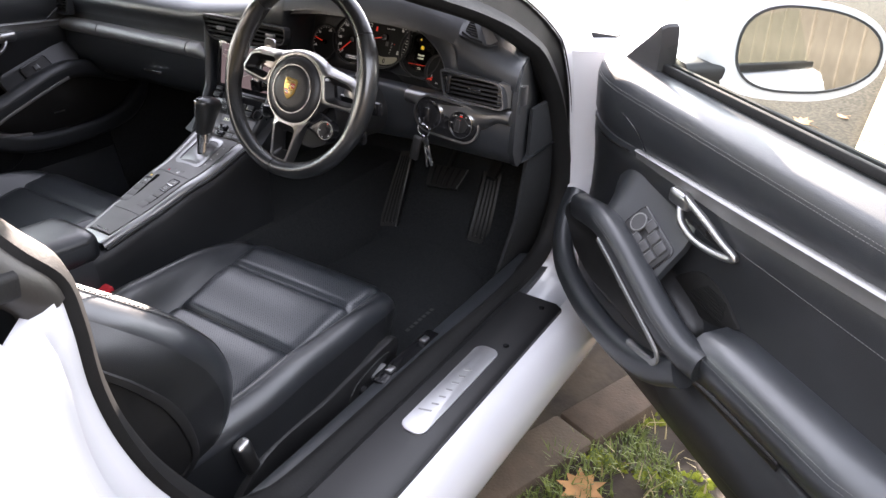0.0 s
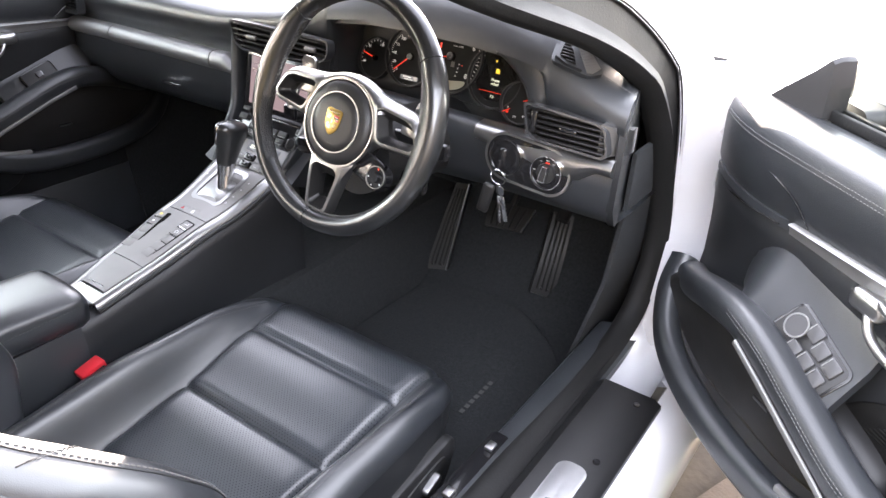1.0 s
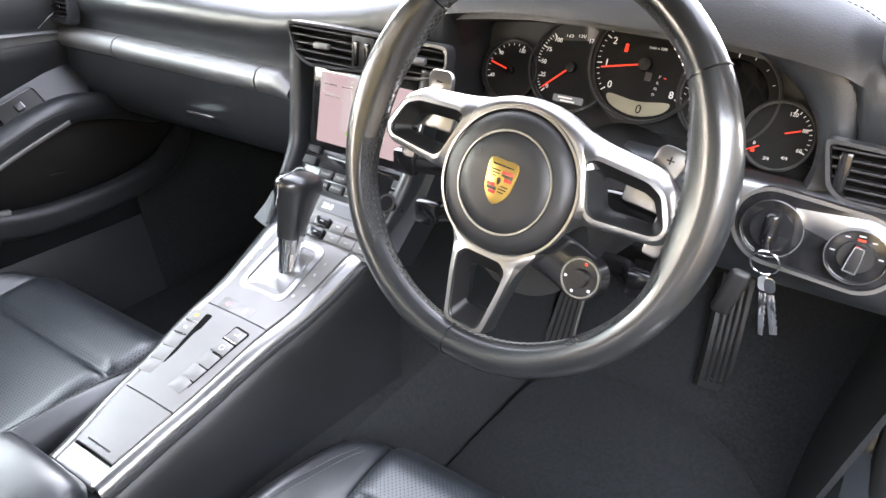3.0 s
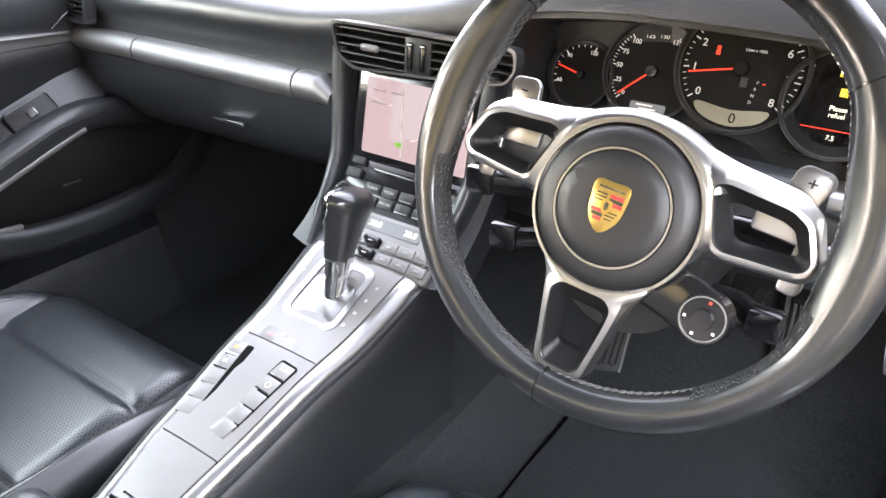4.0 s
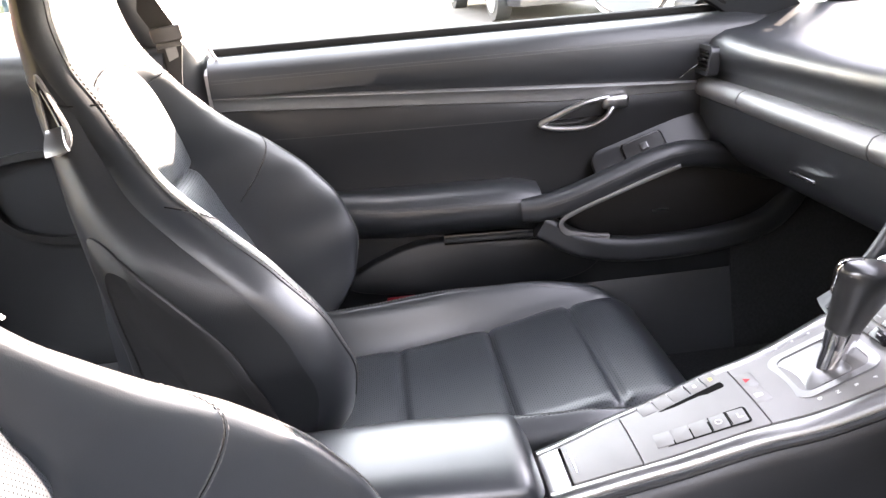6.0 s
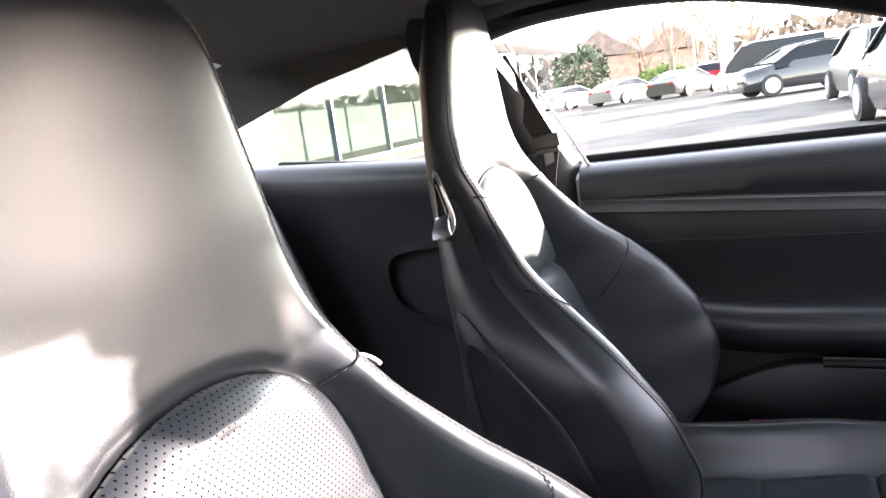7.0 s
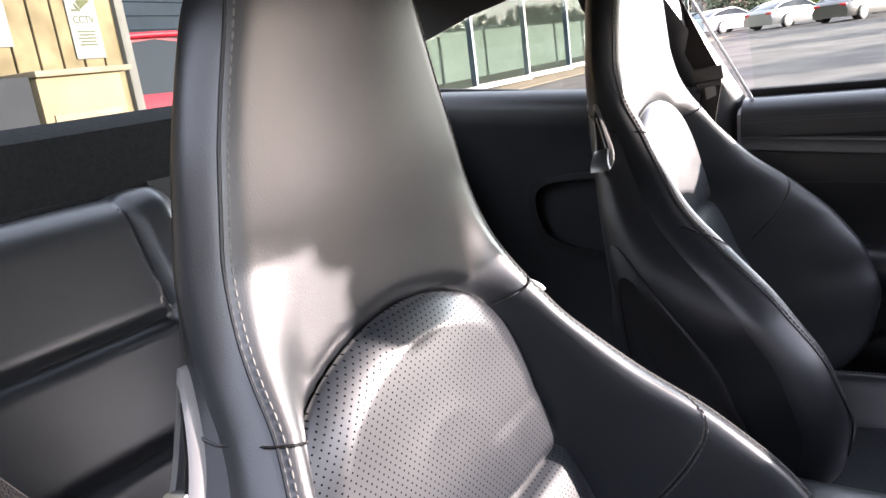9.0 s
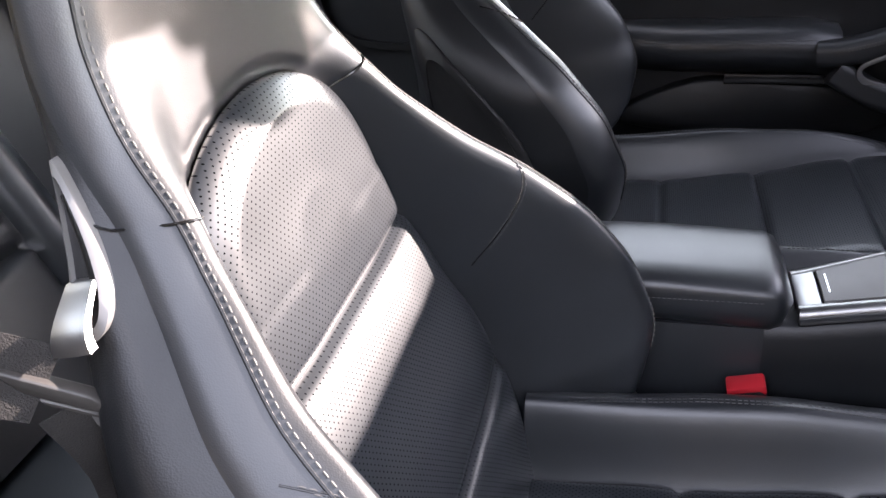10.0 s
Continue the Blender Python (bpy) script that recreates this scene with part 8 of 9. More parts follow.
# buckles and belts
for cx, lab in ((0.128, "driver's belt buckle with a red button"), (-0.125, "passenger belt buckle with a red button")):
    bk = thing("belt_buckle", lab, "belt buckle", "buckles")
    m = pose(cx, -0.345, 0.365, 14, 0, 0)
    bm = bmesh.new()
    box(bm, (0, 0, -0.045), (0.030, 0.042, 0.11), m, 0.007)
    part("buckle_body", bm, PLASTIC, bk)
    bm = bmesh.new()
    box(bm, (0, 0, 0.008), (0.026, 0.044, 0.014), m, 0.003)
    part("release_button", bm, RED, bk, "red release button")

# ---- outdoors ----
def ground_z(x, y):
    return 0.0085 * max(0.0, -x - 3.0)


ASPHALT = material("asphalt", (0.074, 0.066, 0.060), 0.85, spec=0.15, bump=0.9, bump_scale=110, spread=0.35, spread_scale=0.9)
GRAVEL_ASPHALT = material("coarse_asphalt", (0.030, 0.025, 0.019), 0.9, spec=0.08, bump=1.0, bump_scale=60, spread=0.95, spread_scale=55)
SOIL = material("soil", (0.040, 0.028, 0.020), 0.95, bump=1.0, bump_scale=60, spread=0.5, spread_scale=9, tint=(0.075, 0.056, 0.038))
KERB = material("kerb_concrete", (0.085, 0.060, 0.042), 0.9, bump=0.7, bump_scale=160, spread=0.25, spread_scale=14)
KERB_YELLOW = material("kerb_sandy", (0.48, 0.38, 0.22), 0.9, bump=0.6, bump_scale=120, spread=0.2, spread_scale=10)
bm = bmesh.new()
xs = [-900, -300, -120, -80, -60, -40, -30, -20, -10, -3, 0, 1.5, 4, 10, 30, 100, 900]
ys = [-900, -200, -60, -20, -8, -3, 0, 3, 8, 20, 60, 200, 900]
rows = [[Vector((x, y, ground_z(max(x, -90), y))) for y in ys] for x in xs]
sheet(bm, rows, 0.5, (0, 0, -1))
whole("ground", bm, ASPHALT, "pale grey asphalt yard, sunlit and patchy", "ground", kind="structure", smooth=False)

# planted strip beside the car, edged with kerb stones
def jitter(k, s=1.0):
    return s * (noise.noise(Vector((k * 1.7, 3.1, k * 0.37))))


bm = bmesh.new()
rows = []
for i, y in enumerate(np.linspace(-2.2, 2.2, 60)):
    rows.append([Vector((x, y, 0.025 + 0.028 * noise.noise(Vector((x * 5, y * 5, 0))) + 0.012 * noise.noise(Vector((x * 19, y * 19, 2))))) for x in np.linspace(0.55, 2.1, 44)])
sheet(bm, rows, 0.1, (0, 0, -1))
whole("soil_bed", bm, SOIL, "bare brown soil with moss and grass", "soil", kind="structure")
kerb = thing("kerb", "row of worn brown concrete edging stones", "kerb", kind="structure")
for k in range(5):
    y0 = -1.05 + 0.60 * k
    bm = bmesh.new()
    # the stones run slantwise away from the car
    m = Matrix.Translation((0.962, 0.19, 0.0)) @ pose(0, 0, 0, 0, 0, -20)
    box(bm, (0.045, -0.60 * (2 - k) + 0.305, 0.010), (0.115, 0.592, 0.10), m, 0.010, 2)
    for v in bm.verts:
        v.co += Vector((jitter(v.co.y * 9 + v.co.x * 5, 0.003), 0, jitter(v.co.x * 11 + v.co.y * 3, 0.003)))
    part("kerb_stone", bm, KERB, kerb)
bm = bmesh.new()
rows = [[Vector((x, y, 0.004)) for x in np.linspace(-0.5, 4.5, 10)] for y in np.linspace(2.2, 9, 10)]
sheet(bm, rows, 0.02, (0, 0, -1))
whole("pavement", bm, GRAVEL_ASPHALT, "coarse sunlit asphalt with scattered leaves", "pavement", kind="structure")
far_kerb = thing("kerb", "sandy yellow kerb stones along a planted edge", "kerb", kind="structure")
for k in range(6):
    bm = bmesh.new()
    m = Matrix.Translation((1.315, 1.9, 0.0)) @ pose(0, 0, 0, 0, 0, -1.2)
    box(bm, (0.16, 0.45 + 0.91 * k, 0.02), (0.26, 0.90, 0.09), m, 0.012, 2)
    part("kerb_stone", bm, KERB_YELLOW, far_kerb)
GRASS = material("grass_blade", (0.085, 0.14, 0.025), 0.6, spread=0.5, spread_scale=40, tint=(0.20, 0.24, 0.05))
MOSS = material("moss", (0.16, 0.20, 0.015), 0.95, bump=1.0, bump_scale=300, spread=0.5, spread_scale=40, tint=(0.30, 0.34, 0.03))
STRAW = material("dry_straw", (0.42, 0.34, 0.18), 0.7, spread=0.3, spread_scale=30)
rnd = random.Random(4)


def soil_z(x, y):
    return 0.025 + 0.028 * noise.noise(Vector((x * 5, y * 5, 0))) + 0.012 * noise.noise(Vector((x * 19, y * 19, 2)))


def blades(n, xr, yr, hmin, hmax, keep):
    verts, faces = [], []
    while n:
        x, y = rnd.uniform(*xr), rnd.uniform(*yr)
        n -= 1
        if not keep(x, y):
            continue
        z, a, h, w = soil_z(x, y), rnd.uniform(0, 6.28), rnd.uniform(hmin, hmax), rnd.uniform(0.0012, 0.0026)
        lean = rnd.uniform(0.2, 1.1) * h
        dx, dy = math.cos(a), math.sin(a)
        b = len(verts)
        for t, ww in ((0, w), (0.5, w * 0.8), (1, 0.0002)):
            cx, cy, cz = x + dx * lean * t * t, y + dy * lean * t * t, z + h * t * (1 - 0.25 * t)
            verts += [(cx - dy * ww, cy + dx * ww, cz), (cx + dy * ww, cy - dx * ww, cz)]
        faces += [(b, b + 1, b + 3, b + 2), (b + 2, b + 3, b + 5, b + 4)]
    return verts, faces


def from_lists(name, verts, faces, mat, label, category, kind="stuff"):
    me = bpy.data.meshes.new(name)
    me.from_pydata(verts, [], faces)
    me.materials.append(mat)
    for p in me.polygons:
        p.use_smooth = True
    return tagged(new(name, me), label, category, kind=kind)


def tuft(x, y):
    return noise.noise(Vector((x * 7, y * 7, 9))) > -0.05


v, f = blades(26000, (0.98, 1.95), (-0.75, 0.95), 0.015, 0.05, lambda x, y: tuft(x, y) and x > 1.0 + 0.36 * (y - 0.1))
from_lists("grass", v, f, GRASS, "short patchy green grass on the soil", "grass")
v, f = blades(260, (1.0, 1.6), (-0.4, 0.6), 0.03, 0.075, lambda x, y: x > 1.05)
from_lists("straw", v, f, STRAW, "dry pale stalks lying in the grass", "straw")
# moss cushions
verts, faces = [], []
for _ in range(2600):
    x, y = rnd.uniform(1.0, 1.5), rnd.uniform(-0.1, 0.75)
    if noise.noise(Vector((x * 6 + 3, y * 6, 4))) < 0.10 or x < 1.03 + 0.36 * (y - 0.1) or y < 0.12:
        continue
    z, r = soil_z(x, y), rnd.uniform(0.006, 0.013)
    b = len(verts)
    verts += [(x - r, y, z), (x, y - r, z), (x + r, y, z), (x, y + r, z), (x, y, z + r * 1.2)]
    faces += [(b, b + 1, b + 4), (b + 1, b + 2, b + 4), (b + 2, b + 3, b + 4), (b + 3, b, b + 4)]
from_lists("moss", verts, faces, MOSS, "bright yellow-green moss beside the kerb", "moss")
LEAF = material("dead_leaf", (0.46, 0.24, 0.10), 0.7, bump=0.4, bump_scale=120, spread=0.3, spread_scale=25)


def dead_leaf(x, y, z, size, turn):
    lobes = [(0, -0.45), (0.16, -0.25), (0.50, -0.30), (0.36, -0.05), (0.60, 0.15), (0.30, 0.18), (0.34, 0.42), (0.12, 0.34), (0.0, 0.62), (-0.12, 0.34), (-0.34, 0.42), (-0.30, 0.18), (-0.60, 0.15), (-0.36, -0.05), (-0.50, -0.30), (-0.16, -0.25)]
    m = pose(x, y, z, 6, -5, turn)
    bm = bmesh.new()
    top = [bm.verts.new(m @ Vector((a * size, b * size, size * 0.18 * (a * a + 0.3 * b * b)))) for a, b in lobes]
    c = bm.verts.new(m @ Vector((0, 0, 0)))
    for i in range(len(top)):
        bm.faces.new((c, top[i], top[(i + 1) % len(top)]))
    ext = bmesh.ops.extrude_face_region(bm, geom=list(bm.faces))
    bmesh.ops.translate(bm, vec=(0, 0, 0.0012), verts=[e for e in ext["geom"] if isinstance(e, bmesh.types.BMVert)])
    leaf = whole("fallen_leaf", bm, LEAF, "dry brown maple leaf lying on the ground", "leaf", "fallen leaves")
    bm = bmesh.new()
    cyl(bm, m @ Vector((0, -0.42 * size, 0.004)), m @ Vector((0.05 * size, -1.0 * size, 0.006)), 0.0012, 0.0008, 6)
    part("leaf_stalk", bm, LEAF, leaf)


for x, y, size, turn in ((1.085, 0.02, 0.085, 25), (1.20, 0.02, 0.045, 80), (1.08, 3.11, 0.10, 60), (1.25, 3.35, 0.06, 140), (0.75, 4.6, 0.08, 10), (1.30, 5.0, 0.07, 200), (1.15, 2.75, 0.05, 30)):
    dead_leaf(x, y, (soil_z(x, y) + 0.012) if y < 2 else 0.010, size, turn)

# dark wall added on the driver's side to block sky light; boarded for the door mirror
BOARDING = material("grey_boarding", (0.055, 0.048, 0.040), 0.9, spec=0.1, bump=0.5, bump_scale=60, spread=0.35, spread_scale=4)
bm = bmesh.new()
box(bm, (3.36, -2.6, 1.10), (0.08, 8.8, 2.20))
screening_wall = whole("screening_wall", bm, BOARDING, "dark weathered timber wall added beside the planted strip to block side light", "wall", kind="structure")
bm = bmesh.new()
box(bm, (0, 0, 1.10), (0.024, 0.135, 2.18), Matrix(), 0.004, 1)
board = part("board", bm, BOARDING, screening_wall)
board.location = (3.305, 1.7, 0.004)
for k in range(1, 58):
    ob = new("board", board.data)
    ob.parent = screening_wall
    ob.location = (3.305 + 0.004 * math.sin(k * 2.3), 1.7 - 0.15 * k, 0.004)

# ---- board fence behind the car ----
WOOD = material("fence_board", (0.105, 0.084, 0.048), 0.85, spec=0.08, bump=0.5, bump_scale=60, spread=0.3, spread_scale=5, tint=(0.14, 0.112, 0.066))
FGAP = material("fence_backing", (0.03, 0.028, 0.025), 0.9)
FM = frame_of((-2.02, -4.52, 0.0), (0.974, 0.225, 0), (-0.225, 0.974, 0))
fence = thing("board_fence", "pale upright board fence with narrow dark gaps", "fence")
for k in range(30):
    bm = bmesh.new()
    box(bm, (0.10 + 0.150 * k, 0.0, 1.20), (0.136, 0.022, 2.30 + 0.0), FM, 0.003, 1)
    b = part("board", bm, WOOD, fence)
bm = bmesh.new()
box(bm, (2.3, -0.03, 1.2), (4.6, 0.01, 2.3), FM)
part("fence_backing", bm, FGAP, fence)
bm = bmesh.new()
box(bm, (0.0, 0.0, 1.22), (0.07, 0.08, 2.44), FM, 0.006)
part("end_post", bm, material("grey_post", (0.085, 0.083, 0.075), 0.85, spec=0.08, bump=0.3, spread=0.1), fence, "pale grey end post")
SIGN_WHITE = material("sign_white", (0.125, 0.127, 0.122), 0.85, spec=0.08, spread=0.03)
SIGN_GREEN = material("sign_green", (0.050, 0.055, 0.030), 0.8, spec=0.05)
sign = None
bm = bmesh.new()
box(bm, (0.275, 0.018, 1.445), (0.212, 0.005, 0.385), FM, 0.002)
sign = whole("wall_sign", bm, SIGN_WHITE, "white camera warning sign on the fence", "sign")
SGN = FM @ Matrix(((-1, 0, 0, 0.275), (0, 0, 1, 0.0215), (0, 1, 0, 1.445), (0, 0, 0, 1)))
words("CCTV", 0.058, SGN @ Matrix.Translation((0, 0.018, 0)), SIGN_GREEN, sign, depth=0.0005)
bm = bmesh.new()
box(bm, (0, 0, 0.001), (0.085, 0.048, 0.002), SGN @ pose(0.018, 0.118, 0, 0, 0, 30))
box(bm, (0, 0, 0.001), (0.012, 0.05, 0.002), SGN @ pose(-0.03, 0.085, 0, 0, 0, 40))
box(bm, (0, 0, 0.001), (0.040, 0.010, 0.002), SGN @ pose(-0.055, 0.070, 0, 0, 0, 0))
part("camera_symbol", bm, SIGN_GREEN, sign)
for k in range(5):
    bm = bmesh.new()
    box(bm, (0, 0, 0.0006), (0.13 - 0.02 * (k % 2), 0.007, 0.0012), SGN @ pose(0, -0.045 - 0.018 * k, 0))
    part("print_bar", bm, SIGN_GREEN, sign)
bm = bmesh.new()
box(bm, (0.93, 0.018, 1.445), (0.33, 0.005, 0.225), FM, 0.002)
whole("wall_sign", bm, SIGN_WHITE, "plain white notice board on the fence", "sign")
bx = thing("storage_box", "sandy timber storage box with a dark end", "box")
bm = bmesh.new()
box(bm, (0.82, 0.24, 0.575), (0.52, 0.44, 1.15), FM, 0.006)
part("box_body", bm, material("box_wood", (0.15, 0.122, 0.075), 0.85, spec=0.08, bump=0.2, spread=0.12, spread_scale=4), bx)
bm = bmesh.new()
box(bm, (0.80, 0.24, 1.165), (0.60, 0.50, 0.03), FM, 0.006)
part("box_lid", bm, material("box_lid", (0.14, 0.115, 0.08), 0.85, spec=0.08, spread=0.15), bx)
bm = bmesh.new()
box(bm, (0.82, 0.462, 0.55), (0.42, 0.012, 0.85), FM, 0.003)
part("box_door", bm, material("box_panel", (0.17, 0.137, 0.088), 0.85, spec=0.08, spread=0.1), bx)
bm = bmesh.new()
box(bm, (1.33, 0.24, 0.57), (0.44, 0.44, 1.18), FM, 0.01)
whole("equipment_cabinet", bm, material("cabinet_dark", (0.018, 0.019, 0.021), 0.85, spec=0.08, spread=0.1), "dark grey metal cabinet beside the box", "cabinet")

# clad wall beyond the fence
CLAD = material("blue_cladding", (0.011, 0.016, 0.021), 0.85, spec=0.08, bump=0.2, bump_scale=40, spread=0.15, spread_scale=3)
clad = thing("clad_building", "slate-blue building with lapped horizontal boards", "building")
CM = frame_of((-9.0, -8.6, 0.0), (0.985, 0.17, 0), (-0.17, 0.985, 0))
for k in range(24):
    bm = bmesh.new()
    box(bm, (0, 0, 0), (6.0, 0.03, 0.165), CM @ pose(3.6, 0, 0.30 + 0.15 * k, 8, 0, 0), 0.004, 1)
    part("board", bm, CLAD, clad)
bm = bmesh.new()
box(bm, (3.6, -0.2, 1.9), (6.0, 0.3, 3.8), CM)
part("wall", bm, CLAD, clad)
# ---- glass-fronted showroom ----
CREAM = material("cream_wall", (0.22, 0.195, 0.145), 0.85, spec=0.08, bump=0.1, spread=0.08, spread_scale=2)
PALE_FRAME = material("pale_frame", (0.26, 0.255, 0.235), 0.5, spread=0.05)
DARK_FRAME = material("dark_post", (0.10, 0.12, 0.15), 0.5, spread=0.1)
shop = thing("showroom", "glass-fronted showroom with pale frames and a white fascia", "building")


def z_at(x):
    return ground_z(x, 0)


def front_y(x):
    """The showroom's front runs along the yard and turns slightly from it."""
    return -9.4 + 0.03 * (x + 14)


x0, x1 = -36.0, -9.2
for k in range(26):
    bm = bmesh.new()
    box(bm, (-10.2, -8.95, 0.10 + 0.15 * k), (2.2, 0.10, 0.140), pose(0, 0, 0, 0, 0, 0), 0.006, 1)
    part("board", bm, CREAM, shop)
k = 0
x = -11.35
while x > -36:
    step = 2.9
    z0 = z_at(x)
    bm = bmesh.new()
    box(bm, (x, front_y(x), z0 + 1.55), (0.09, 0.14, 3.1), Matrix(), 0.006, 1)
    part("window_post", bm, DARK_FRAME if k % 2 == 1 else PALE_FRAME, shop)
    bm = bmesh.new()
    box(bm, (x - step / 2, front_y(x) - 0.02, z0 + 1.6), (step - 0.10, 0.02, 2.8))
    g = part("window_pane", bm, BLUE_GLASS, shop)
    for zz in (0.12, 3.05):
        bm = bmesh.new()
        box(bm, (x - step / 2, front_y(x), z0 + zz), (step - 0.08, 0.12, 0.12), Matrix(), 0.004, 1)
        part("window_rail", bm, PALE_FRAME, shop)
    k += 1
    x -= step
bm = bmesh.new()
box(bm, (-23.5, -9.25, 3.95), (27.5, 1.6, 1.5), pose(0, 0, 0, 0, 0, 0), 0.03)
part("fascia", bm, material("white_fascia", (0.82, 0.82, 0.82), 0.5, spread=0.02), shop)
bm = bmesh.new()
box(bm, (-23.5, -14.0, 2.2), (27, 0.2, 4.4))
box(bm, (-10.0, -11.5, 2.2), (0.2, 5.0, 4.4))
part("wall", bm, CREAM, shop)
bm = bmesh.new()
box(bm, (-23.5, -11.6, 4.6), (27, 5.2, 0.2))
part("roof", bm, CREAM, shop)
bm = bmesh.new()
rows = [[Vector((x, y, z_at(x) + 0.012)) for y in (-13.9, -9.5, -8.2)] for x in np.linspace(-36, -9.0, 8)]
sheet(bm, rows, 0.02, (0, 0, -1))
whole("pavement", bm, material("sandy_paving", (0.14, 0.10, 0.055), 0.85, bump=0.3, bump_scale=50, spread=0.15, spread_scale=3), "sandy paving along the showroom", "pavement", kind="structure")


# ---- parked cars ----
DARK_GLASS = material("dark_glass", (0.012, 0.015, 0.018), 0.10, spec=0.08)
TYRE = material("tyre", (0.02, 0.02, 0.02), 0.8, spread=0.2)
ALLOY = material("alloy", (0.45, 0.45, 0.46), 0.35, metal=0.8)
LAMP = material("lamp_lens", (0.6, 0.6, 0.6), 0.1, spec=0.8)
TAIL = material("tail_lens", (0.4, 0.02, 0.02), 0.2)


def parked_car(x, y, turn, paint, label, kind_="coupe", scale=1.0):
    m = pose(x, y, z_at(x), 0, 0, turn) @ Matrix.Scale(scale, 4)
    c = thing("parked_car", label, "car", "parked cars")
    prof = {"coupe": [(-2.2, 0.72, 0.80), (-2.0, 0.88, 0.86), (-1.2, 0.92, 0.90), (0.4, 0.90, 0.90), (1.2, 0.82, 0.90), (1.9, 0.70, 0.86), (2.2, 0.55, 0.76)],
            "hatch": [(-2.0, 0.85, 0.80), (-1.9, 1.0, 0.86), (-1.0, 1.02, 0.90), (0.5, 0.98, 0.90), (1.3, 0.92, 0.88), (1.9, 0.80, 0.84), (2.05, 0.62, 0.76)],
            "van": [(-2.5, 1.10, 0.92), (-2.4, 1.15, 0.95), (-1.0, 1.15, 0.97), (1.0, 1.12, 0.97), (1.9, 1.05, 0.95), (2.4, 0.90, 0.90), (2.6, 0.70, 0.84)]}[kind_]
    bm = bmesh.new()
    rings = []
    for yy, h, w in prof:
        rings.append([m @ Vector((u, yy, z)) for u, z in ((-w * 0.95, 0.20), (-w, 0.40), (-w * 0.98, h * 0.75), (-w * 0.86, h), (-w * 0.4, h + 0.02), (w * 0.4, h + 0.02), (w * 0.86, h), (w * 0.98, h * 0.75), (w, 0.40), (w * 0.95, 0.20))])
    loft(bm, rings)
    part("body", bm, paint, c, angle=50)
    cab = {"coupe": [(-1.9, 0.92, 0.70), (-1.2, 1.16, 0.62), (-0.4, 1.28, 0.58), (0.2, 1.24, 0.60), (1.0, 0.90, 0.74)],
           "hatch": [(-1.85, 1.05, 0.74), (-1.6, 1.40, 0.66), (-0.4, 1.50, 0.64), (0.3, 1.42, 0.66), (1.1, 1.0, 0.78)],
           "van": [(-2.45, 1.2, 0.88), (-2.35, 1.95, 0.80), (0.6, 2.0, 0.80), (1.2, 1.90, 0.80), (2.0, 1.10, 0.86)]}[kind_]
    bm = bmesh.new()
    rings = []
    for yy, h, w in cab:
        rings.append([m @ Vector((u, yy, z)) for u, z in ((-w * 1.18, 0.80), (-w * 1.1, min(h, 0.80 + (h - 0.80) * 0.4)), (-w, h - 0.03), (-w * 0.7, h), (w * 0.7, h), (w, h - 0.03), (w * 1.1, min(h, 0.80 + (h - 0.80) * 0.4)), (w * 1.18, 0.80))])
    loft(bm, rings)
    part("cabin_glass", bm, DARK_GLASS, c, angle=40)
    bm = bmesh.new()
    rr = cab[1:-1]
    rows = [[m @ Vector((w * u * 1.01, yy, h + 0.006 - 0.04 * u * u)) for u in np.linspace(-1, 1, 7)] for yy, h, w in rr]
    sheet(bm, rows, 0.02, (0, 0, -1))
    part("roof", bm, paint, c)
    for sx in (-1, 1):
        bm = bmesh.new()
        sweep(bm, smooth_path([m @ Vector((sx * w * 1.03, yy, h - 0.02)) for yy, h, w in cab], 4), rrect(0.07, 0.05, 0.02, 3), up=(0, 0, 1))
        part("roof_pillar", bm, paint, c)
    yw = {"coupe": (-1.2, 1.25), "hatch": (-1.25, 1.25), "van": (-1.6, 1.6)}[kind_]
    for yy in yw:
        for sx in (-1, 1):
            bm = bmesh.new()
            cyl(bm, m @ Vector((sx * 0.74, yy, 0.325)), m @ Vector((sx * 0.93, yy, 0.325)), 0.325 * scale, seg=28)
            wh = part("wheel", bm, TYRE, c)
            bm = bmesh.new()
            cyl(bm, m @ Vector((sx * 0.92, yy, 0.325)), m @ Vector((sx * 0.945, yy, 0.325)), 0.225 * scale, seg=20)
            part("wheel_rim", bm, ALLOY, wh)
    e = prof[-1]
    for sx in (-1, 1):
        bm = bmesh.new()
        box(bm, (sx * 0.62, e[0] - 0.05, 0.60), (0.22, 0.16, 0.12), m, 0.04)
        part("headlight", bm, LAMP, c)
        bm = bmesh.new()
        box(bm, (sx * 0.60, prof[0][0] + 0.02, 0.72), (0.30, 0.10, 0.10), m, 0.03)
        part("tail_light", bm, TAIL, c)
    bm = bmesh.new()
    box(bm, (0, e[0] + 0.01, 0.42), (0.46, 0.03, 0.10), m, 0.004)
    part("number_plate", bm, WHITE, c)
    return c


